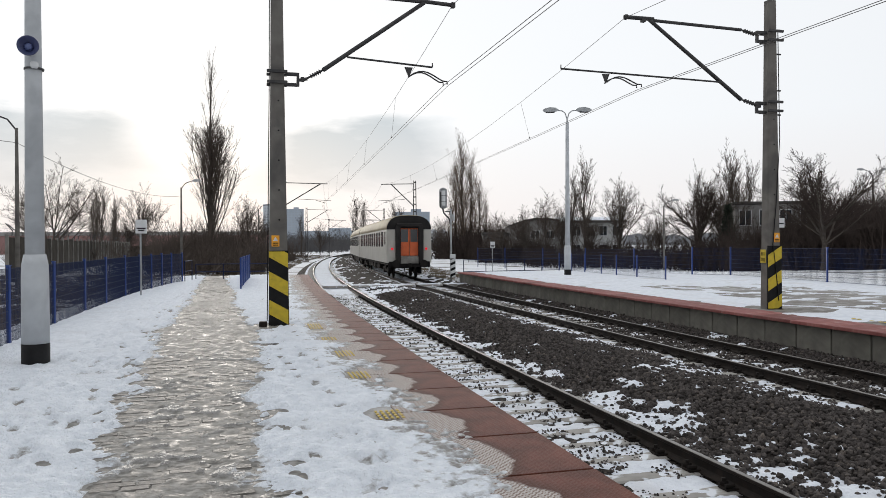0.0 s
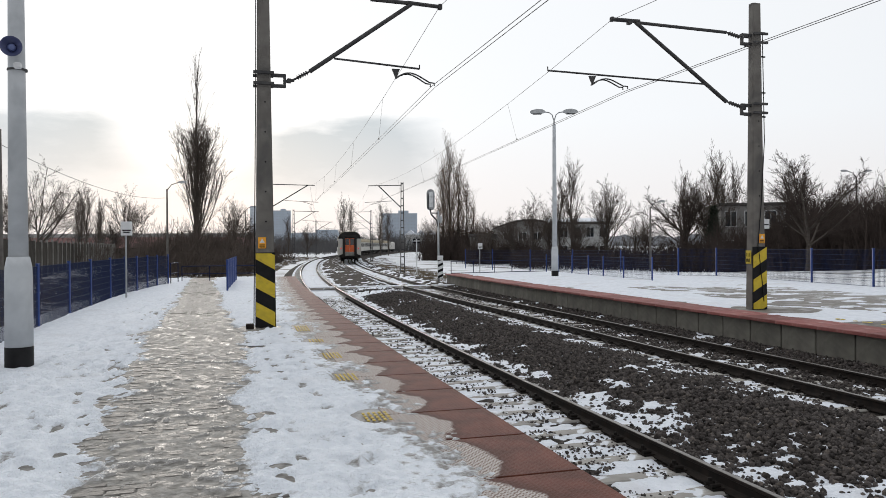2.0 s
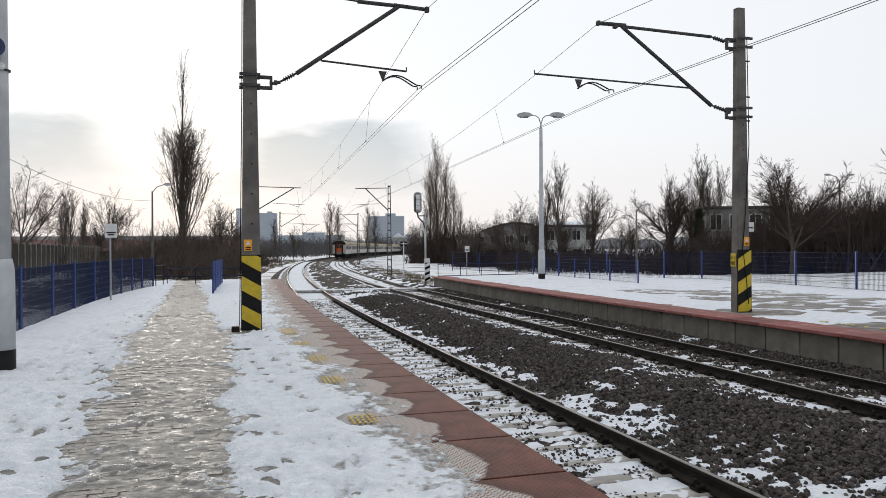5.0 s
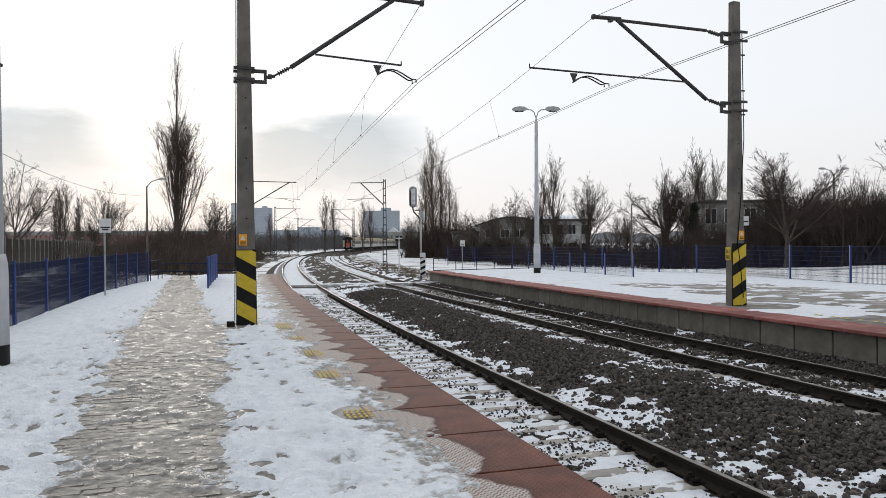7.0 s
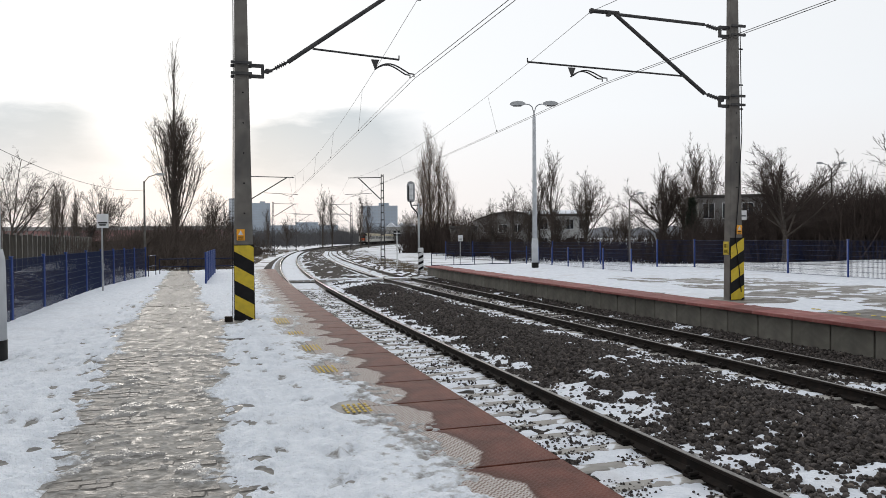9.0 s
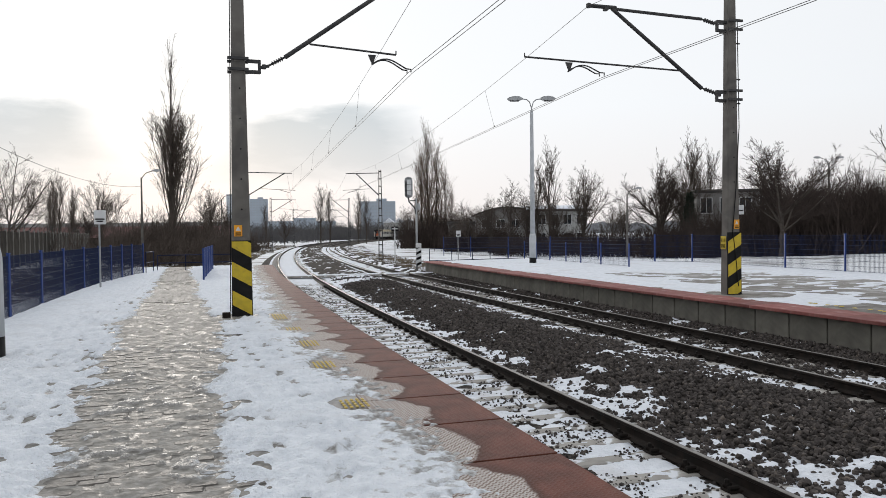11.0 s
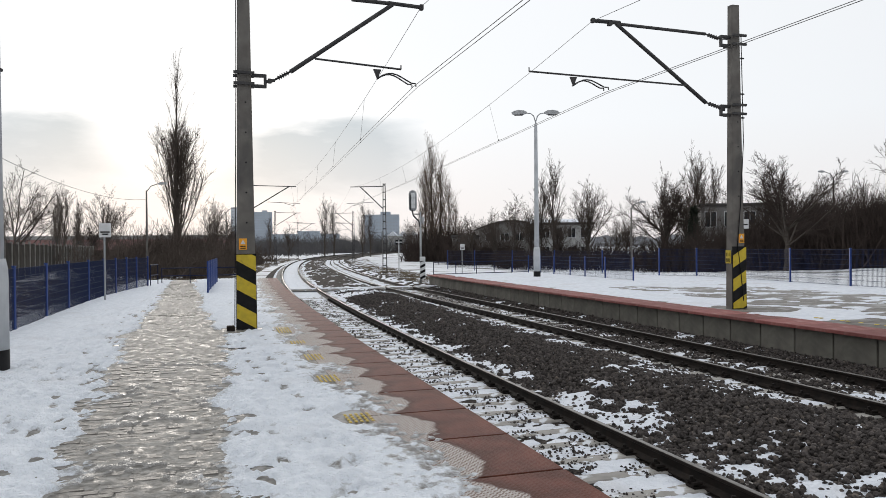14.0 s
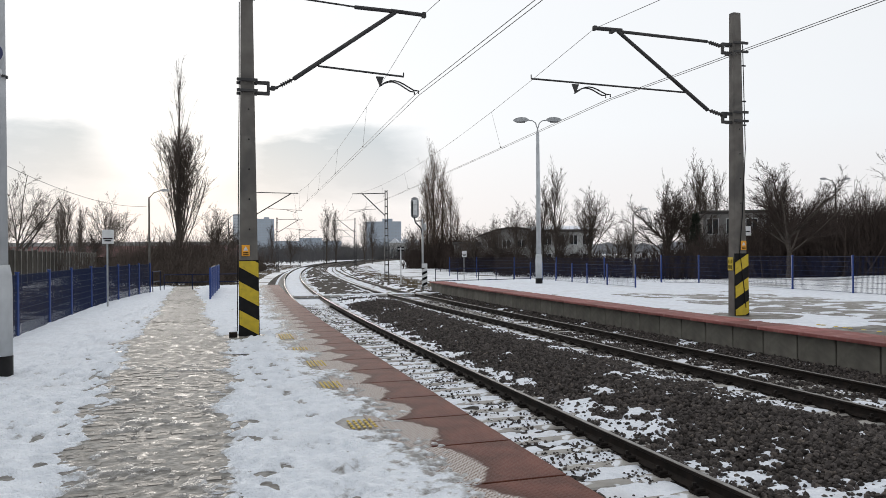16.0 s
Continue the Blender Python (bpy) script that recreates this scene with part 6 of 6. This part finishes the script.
def shoot(rng, p, d, length, r, level, out, up, bend, kids, angle):
    """A nearly straight limb with finer and finer side shoots."""
    n = (6, 4, 2, 1)[level]
    d = d / np.linalg.norm(d)
    for i in range(n):
        d = d + rng.normal(0, bend, 3) + np.array([0, 0, up])
        d /= np.linalg.norm(d)
        q = p + d * length / n
        r1 = r * (1 - 0.8 / n)
        out[1 if level == 0 else 2].append((p, q, r, r1))
        if level < 3 and (i > 0 or level > 0):
            for _ in range(rng.poisson(kids[level])):
                side = rng.normal(0, 1, 3)
                side -= d * (side @ d)
                side /= np.linalg.norm(side) + 1e-9
                a = rng.uniform(0.7, 1.2) * angle
                shoot(rng, p + (q - p) * rng.rand(), d * math.cos(a) + side * math.sin(a), length * rng.uniform(0.28, 0.5) * (1.15 - 0.5 * i / n), r1 * 0.5, level + 1, out, up * 0.7, bend, kids, angle)
        p, r = q, r1


def lean_out(rng, lean):
    a = rng.uniform(0, 6.28)
    return np.array([math.cos(a) * math.sin(lean), math.sin(a) * math.sin(lean), math.cos(lean)])


def vase_tree(seed, h, spread=0.7, limbs=17, thick=0.16, fork=1, bend=0.045, up=0.03, kids=(1.9, 1.8, 1.2)):
    """A short trunk that opens into a fan of long limbs with fine twigs."""
    rng = np.random.RandomState(seed)
    out = [[], [], []]
    p = np.array([0.0, 0.0, -0.3])
    for k in range(6):
        q = p + np.array([rng.normal(0, 0.05), rng.normal(0, 0.05), h * 0.065])
        out[0].append((p, q, thick * (1 - 0.09 * k), thick * (1 - 0.09 * (k + 1))))
        p = q
        for _ in range(limbs // (6 - fork) if k >= fork else 0):
            shoot(rng, p, lean_out(rng, rng.uniform(0.08, spread)), h * rng.uniform(0.48, 0.66) * (1.05 - 0.03 * k), thick * rng.uniform(0.28, 0.45), 0, out, up, bend, kids, 0.62)
    return out


def lopsided_poplar(seed, h):
    """Dense upswept limbs to the middle of the stem, thin broken shoots above."""
    rng = np.random.RandomState(seed)
    out = [[], [], []]
    pts = [np.array([rng.normal(0, 0.02) * k, rng.normal(0, 0.02) * k, h * k / 10 * 0.98]) for k in range(11)]
    pts[0][2] = -0.3
    for k in range(10):
        a, b = (0.36 * max(0.05, 1 - (k + e) / 9.2) for e in (0, 1))
        out[0].append((pts[k], pts[k + 1], a, b))

    def stem(u):
        k = min(9, int(u * 10))
        return pts[k] + (pts[k + 1] - pts[k]) * (u * 10 - k)

    for i in range(44):
        u = 0.10 + 0.40 * (i + rng.rand()) / 44
        shoot(rng, stem(u), lean_out(rng, rng.uniform(0.22, 0.58)), min(h * rng.uniform(0.24, 0.36), h * (0.62 - u)), 0.075 * (1.1 - u), 0, out, 0.10, 0.03, (1.9, 1.7, 0.8), 0.38)
    for i in range(13):
        shoot(rng, stem(rng.uniform(0.50, 0.63)), lean_out(rng, rng.uniform(0.3, 0.75)), h * rng.uniform(0.06, 0.11), 0.03, 1, out, 0.05, 0.08, (2, 3, 2), 0.55)
    for i in range(17):
        shoot(rng, stem(rng.uniform(0.55, 0.84)), lean_out(rng, rng.uniform(0.05, 0.28)), h * rng.uniform(0.10, 0.20), 0.03, 1, out, 0.07, 0.05, (1, 1.3, 0.8), 0.4)
    return out


BIG_POPLAR = tree_from(lopsided_poplar(2, 22.6), "poplar_tree", pose(-27.1, 75.1, -0.8), "tall bare poplar with upswept branches and a thin broken top", "tall poplars", TWIG, 0.009)
POP_B = tree_from(poplar(5, 21.3, 78, 0.085, 0.28, 0.02), "poplar_tree", pose(-2.6, 135, -0.9), "bare poplar with dense upright branches", "tall poplars", TWIG_WARM, 0.010)
POP_C = tree_from(poplar(9, 11.5, 46, 0.09, 0.16, 0.08), "poplar_tree", pose(-58.3, 112, -0.9), "bare upright poplar with thin branches", "tall poplars", TWIG, 0.012)
RT = [tree_from(vase_tree(20 + k, 9.0, sp, lm, th, 3 if k == 0 else 1, kids=(2.3, 2.6, 1.6) if k == 0 else (1.9, 1.8, 1.2)), "bare_tree", pose(*p), lb, "bare trees", SHRUB if k == 0 else TWIG, 0.008) for k, (p, sp, lm, th, lb) in enumerate((
    ((23.0, 51, -0.3), 1.15, 17, 0.24, "dark spreading leafless tree behind the far fence"), ((16.5, 88, -0.6), 0.62, 17, 0.15, "leafless broad tree with fine twigs"),
    ((-45.6, 100, -0.5), 0.66, 20, 0.15, "leafless fan-shaped tree beyond the old wall"), ((8.5, 95, -0.6), 0.8, 15, 0.14, "leafless broad tree with fine twigs")))]
RT[0].scale = (0.95, 0.95, 0.88)
RT[1].scale = (1.1, 1.1, 1.12)
RT[2].scale = (0.95, 0.95, 1.12)
for x, y, k, rz in ((1.7, 138, 0.50, 40), (-3.9, 136, 0.78, 100), (-1.2, 136.5, 0.86, 160), (0.3, 136, 0.64, 220), (-4.8, 138, 0.5, 300)):
    c = copy_thing(POP_B, pose(x, y, -0.9, 0, 0, rz))
    c.scale = (k, k, k)
    c["label"] = "bare upright poplar with thin branches"
for x, y, k, rz in ((-56.8, 111, 1.0, 60), (-55.5, 113, 0.88, 130), (-59.6, 114, 0.86, 200), (-54.6, 110, 0.72, 20), (28.4, 86, 1.12, 30), (29.3, 87, 1.02, 190), (31.2, 87, 1.02, 80), (30.5, 90, 0.9, 250), (24.8, 85, 0.92, 130), (13.8, 97, 1.17, 60), (12.4, 98, 0.98, 10), (-45, 190, 0.9, 210), (-32.7, 200, 1.33, 50), (-30.4, 201, 1.25, 150), (-22.6, 200, 1.2, 10), (-20.9, 204, 1.1, 80)):
    c = copy_thing(POP_C, pose(x, y, -0.9, 0, 0, rz))
    c.scale = (k, k, k)
rng_t = random.Random(12)
for x, y, z, v, k, rz in ((25.6, 39.5, -0.3, 1, 1.0, 20), (31, 62, -0.4, 2, 0.80, 50), (35, 64, -0.4, 3, 0.85, 70), (36, 57, -0.4, 1, 0.85, 110), (23.2, 80, -0.5, 0, 1.0, 200), (19.0, 84, -0.5, 3, 0.62, 140), (26.2, 82, -0.5, 2, 1.0, 10), (6.2, 98, -0.6, 2, 0.76, 80), (10.8, 97, -0.6, 1, 0.84, 30), (3.4, 101, -0.6, 3, 0.7, 220), (13.5, 92, -0.6, 2, 0.7, 300), (21, 88, -0.6, 1, 0.66, 20), (33, 72, -0.4, 2, 0.85, 330), (38, 62, -0.4, 3, 0.95, 15),
                          (-34.8, 60, -0.4, 3, 1.02, 90), (-37.5, 62, -0.4, 1, 0.86, 190), (-32.7, 105, -0.6, 1, 1.05, 30), (-46, 160, -0.8, 2, 1.0, 40), (-62, 130, -0.8, 0, 0.8, 140), (-36, 170, -0.8, 3, 0.9, 10), (-10, 200, -0.8, 1, 1.1, 60), (-3, 180, -0.8, 2, 1.0, 0), (4, 150, -0.8, 3, 1.0, 200)):
    c = copy_thing(RT[v], pose(x, y, z, 0, 0, rz))
    c.scale = (k * rng_t.uniform(0.9, 1.1), k * rng_t.uniform(0.9, 1.1), k)
    c["label"] = "leafless broad tree with fine twigs"


def conifer():
    rng = np.random.RandomState(41)
    root = thing("conifer_tree", pose(26.0, 79, -0.5), "small dark green conifer among bare trees", "tree")
    part("trunk", Shape().cone((0, 0, -0.3), (0, 0, 6.2), 0.12, 0.02, 8), BARK, root)
    segs = []
    for _ in range(420):
        u = rng.rand() ** 0.8
        p = np.array([0.0, 0.0, 0.5 + 5.6 * u])
        d = lean_out(rng, rng.uniform(1.3, 1.9))
        length = (1.45 * (1 - u) + 0.15) * rng.uniform(0.6, 1.0)
        q = p + d * length
        segs.append((p, q, 0.03, 0.015))
        for k in range(7):
            a = p + (q - p) * rng.uniform(0.2, 1.0)
            segs.append((a, a + d * 0.16 + rng.normal(0, 0.10, 3), 0.03, 0.012))
    part("crown", sticks("crown", PINE, segs, 3), PINE, root, "dense dark needles")["kind"] = "stuff"


conifer()


def bush_sticks(seed, h, stems, kids=(0, 7, 4)):
    rng = np.random.RandomState(seed)
    out = [[], [], []]
    for _ in range(stems):
        a, lean = rng.uniform(0, 6.28), rng.uniform(0.05, 0.6)
        p = np.array([rng.normal(0, 0.35), rng.normal(0, 0.35), -0.2])
        grow(rng, p, np.array([math.cos(a) * math.sin(lean), math.sin(a) * math.sin(lean), math.cos(lean)]), h * rng.uniform(0.6, 1.0), 0.03, 1, out, 0.04, (0, 0.6, 0.6), kids, 0.4, 0.12)
    return out[1] + out[2]


def thicket(name, label, spots, mat, fine):
    """Many bushes joined: nobody could count them."""
    kinds = [bush_sticks(60 + k, 1.0, 11) for k in range(4)]
    rng = np.random.RandomState(77)
    segs = []
    for x, y, z, h in spots:
        a = rng.uniform(0, 6.28)
        R = np.array([[math.cos(a), -math.sin(a), 0], [math.sin(a), math.cos(a), 0], [0, 0, 1]]) * h
        R[:2] *= 0.8
        for p, q, ra, rb in kinds[rng.randint(4)]:
            segs.append((R @ p + (x, y, z), R @ q + (x, y, z), max(ra * h * 0.5, fine), max(rb * h * 0.4, fine * 0.7)))
    tagged(new(name, sticks(name, mat, segs, 3)), label, "bushes", kind="stuff")


rng_b = np.random.RandomState(90)
spots = []
for _ in range(150):     # right: scrub behind the far fence
    u = rng_b.rand()
    x, y = 3 + 42 * u, 100 - 40 * u + rng_b.uniform(-2, 12)
    spots.append((x, y, -0.6, rng_b.uniform(1.6, 3.6) * (0.85 + 0.35 * u)))
for _ in range(170):     # low growth along the fence
    u = rng_b.rand()
    spots.append((6 + 36 * u, 86 - 34 * u + rng_b.uniform(-2, 4), -0.6, rng_b.uniform(1.0, 2.3)))
for _ in range(420):     # the dark mass at the end of the scrub
    u = rng_b.rand() ** 0.8
    spots.append((24 + 13 * u + rng_b.uniform(-1.5, 2), 60 - 4 * u + rng_b.uniform(-3, 8), -0.5, rng_b.uniform(2.2, 4.6) + 2.6 * u))
for _ in range(45):      # before the arched hall
    spots.append((rng_b.uniform(0.5, 9), rng_b.uniform(100, 109), -0.7, rng_b.uniform(2.0, 4.2)))
for _ in range(34):      # before the grey block
    spots.append((rng_b.uniform(21, 34), rng_b.uniform(71, 78), -0.6, rng_b.uniform(2.4, 4.4)))
for _ in range(130):
    spots.append((rng_b.uniform(-5.4, 7), rng_b.uniform(128, 146), -0.9, rng_b.uniform(3.2, 7.2)))
thicket("scrub_thicket", "dense leafless scrub behind the far fence", spots, SHRUB, 0.010)
spots = []
for _ in range(110):     # left: beyond the yard wall
    u = rng_b.rand()
    spots.append((-20 - 25 * u + rng_b.uniform(-3, 3), 62 + 50 * u + rng_b.uniform(-8, 8), -0.5, rng_b.uniform(1.6, 3.4)))
for _ in range(45):
    spots.append((-27.3 + rng_b.normal(0, 2.6), 74 + rng_b.normal(0, 2.5), -0.5, rng_b.uniform(3.0, 5.5)))
for _ in range(60):
    spots.append((rng_b.uniform(-70, -35), rng_b.uniform(100, 150), -0.8, rng_b.uniform(2.5, 4.8)))
for _ in range(90):      # low growth on the bank beyond the platform
    s_b = rng_b.uniform(62, 150)
    x_b, y_b = line_xy(s_b, rng_b.uniform(-15, -6))
    spots.append((float(x_b), float(y_b), -0.9, rng_b.uniform(0.8, 2.0)))
for _ in range(26):
    spots.append((rng_b.uniform(-34, -27), rng_b.uniform(80, 120), -0.9, rng_b.uniform(1.0, 1.9)))
thicket("yard_scrub", "leafless scrub and saplings beyond the old wall", spots, TWIG, 0.011)


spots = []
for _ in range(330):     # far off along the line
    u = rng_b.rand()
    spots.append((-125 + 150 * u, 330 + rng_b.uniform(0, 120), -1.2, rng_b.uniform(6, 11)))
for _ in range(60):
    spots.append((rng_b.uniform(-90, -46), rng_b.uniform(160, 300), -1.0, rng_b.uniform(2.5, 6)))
# its haze is only the greyed twig colour
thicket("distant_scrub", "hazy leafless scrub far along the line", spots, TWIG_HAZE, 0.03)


def weeds():
    rng = np.random.RandomState(17)
    segs = []
    for _ in range(2600):
        if rng.rand() < 0.6:
            s, o = rng.uniform(8, 45), rng.uniform(-13, -8.7)
            z = -0.3 if s < 40 else -0.6
        else:
            s, o = rng.uniform(44, 85), rng.uniform(7.9, 10.8)
            z = -0.95
        p = np.array([*line_xy(s, o), z])
        for _ in range(3):
            segs.append((p, p + np.array([rng.normal(0, 0.12), rng.normal(0, 0.12), rng.uniform(0.12, 0.55)]), 0.008, 0.003))
    tagged(new("dry_weeds", sticks("dry_weeds", GRASS, segs, 3)), "dry brown weeds sticking out of the snow", "weeds", kind="stuff")


weeds()


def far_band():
    """Distant woods and roofs all round, an uneven line on the horizon, hazed pale in its colour."""
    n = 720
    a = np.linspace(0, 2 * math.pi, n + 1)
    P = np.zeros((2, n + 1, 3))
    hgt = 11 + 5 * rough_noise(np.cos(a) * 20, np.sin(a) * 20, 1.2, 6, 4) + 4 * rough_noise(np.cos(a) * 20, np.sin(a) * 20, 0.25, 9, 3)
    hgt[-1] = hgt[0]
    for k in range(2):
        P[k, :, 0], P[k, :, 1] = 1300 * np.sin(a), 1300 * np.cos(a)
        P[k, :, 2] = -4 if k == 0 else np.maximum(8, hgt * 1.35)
    tagged(new("backdrop", grid_mesh("backdrop", HAZED_WOOD, P)), "hazy grey line of distant woods and roofs", "backdrop", kind="structure")


far_band()


# ---------------- lamps of the streets around ----------------
def street_lamp(m, h, twin, label):
    root = thing("street_lamp", m, label, "street lamp", "street lamps")
    part("pole", Shape().cone((0, 0, -0.3), (0, 0, h), 0.11, 0.06, 10), MAST_CONCRETE if not twin else STEEL, root)
    for d in (-1, 1) if twin else (1,):
        sh = Shape()
        sh.tube([(0, 0, h - 0.1), (d * 0.35, 0, h + 0.35), (d * 0.9, 0, h + 0.55)], 0.035, 6)
        part("arm", sh, STEEL, root)
        hd = Shape()
        hd.loft([[(d * x, -w, z0), (d * x, w, z0), (d * x, w * 0.7, z1), (d * x, -w * 0.7, z1)] for x, w, z0, z1 in ((0.85, 0.05, h + 0.5, h + 0.58), (1.1, 0.14, h + 0.46, h + 0.68), (1.45, 0.12, h + 0.5, h + 0.68), (1.6, 0.03, h + 0.56, h + 0.6))])
        part("lamp_head", hd, GALV, root)


street_lamp(pose(-24.1, 60, -0.6, 0, 0, 10), 7.0, False, "concrete street lamp beyond the old wall")
street_lamp(pose(-31, 105, -0.6, 0, 0, 10), 7.4, False, "distant concrete street lamp")
street_lamp(pose(-18.75, 29.7, -0.4, 0, 0, 190), 6.9, False, "concrete street lamp beyond the fence")
street_lamp(pose(38.6, 75, -0.4, 0, 0, 5), 8.6, True, "twin-armed street lamp rising from the scrub")
street_lamp(pose(17.2, 70, -0.5, 0, 0, 20), 5.6, False, "street lamp among bare trees")


def slack_cable():
    sh = Shape()
    a, b = Vector((-18.75, 29.7, 5.9)), Vector((-24.1, 60, 5.7))
    c = Vector((-14.0, 10.0, 5.6))
    for p, q, sag in ((c, a, 0.4), (a, b, 0.7)):
        pts = [p.lerp(q, k / 16) - Vector((0, 0, sag * 4 * (k / 16) * (1 - k / 16))) for k in range(17)]
        sh.tube([tuple(v) for v in pts], 0.012, 5)
    root = thing("slack_cable", Matrix(), "thin slack cable strung between the street lamps", "cable")
    part("cable", sh, WIRE, root)


slack_cable()


# ---------------- paving stones of the worn path ----------------
def pavers():
    sh = Shape()
    sh.box((0, 0, 0), (0.196, 0.096, 0.06), ch=0.008)
    me = sh.mesh("paver", PAVER)
    rng = random.Random(9)
    count = 0
    bv, bf = np.array(sh.v), sh.f
    rest = Shape()
    r = 0
    s = 4.0
    while s < 40:
        c, w = float(path_centre(s)), float(path_half(s)) + 0.22
        o = c - w + (0.1 if r % 2 else 0.0)
        while o < c + w:
            z = -0.029 + rng.uniform(-0.007, 0.006)
            m = on_line(s, o, z) @ pose(0, 0, 0, rng.uniform(-1.2, 1.2), rng.uniform(-1.2, 1.2), rng.uniform(-4, 4))
            if 4.9 < s < 8.2 and count < 300 and abs(o - c) < w - 0.3:
                part("paver", me, PAVER, PLATFORM_1, m=m)
                count += 1
            else:
                rest.add([m @ Vector(v) for v in bv], bf)
            o += 0.2
        s += 0.1
        r += 1
    tagged(new("paving_stones", rest.mesh("paving_stones", PAVER)), "worn wet paving stones of the walked path", "paving", kind="stuff")


pavers()


def motions():
    times = [0, 0.5, 1, 1.5, 2, 2.5, 3, 3.5, 4, 4.75, 5.5, 6.25, 7, 8, 9, 10, 11, 12, 13, 14, 15, 16]
    for c, ahead in TRAIN:
        walk(c, [(t, train_pose(t, ahead)) for t in times])


motions()
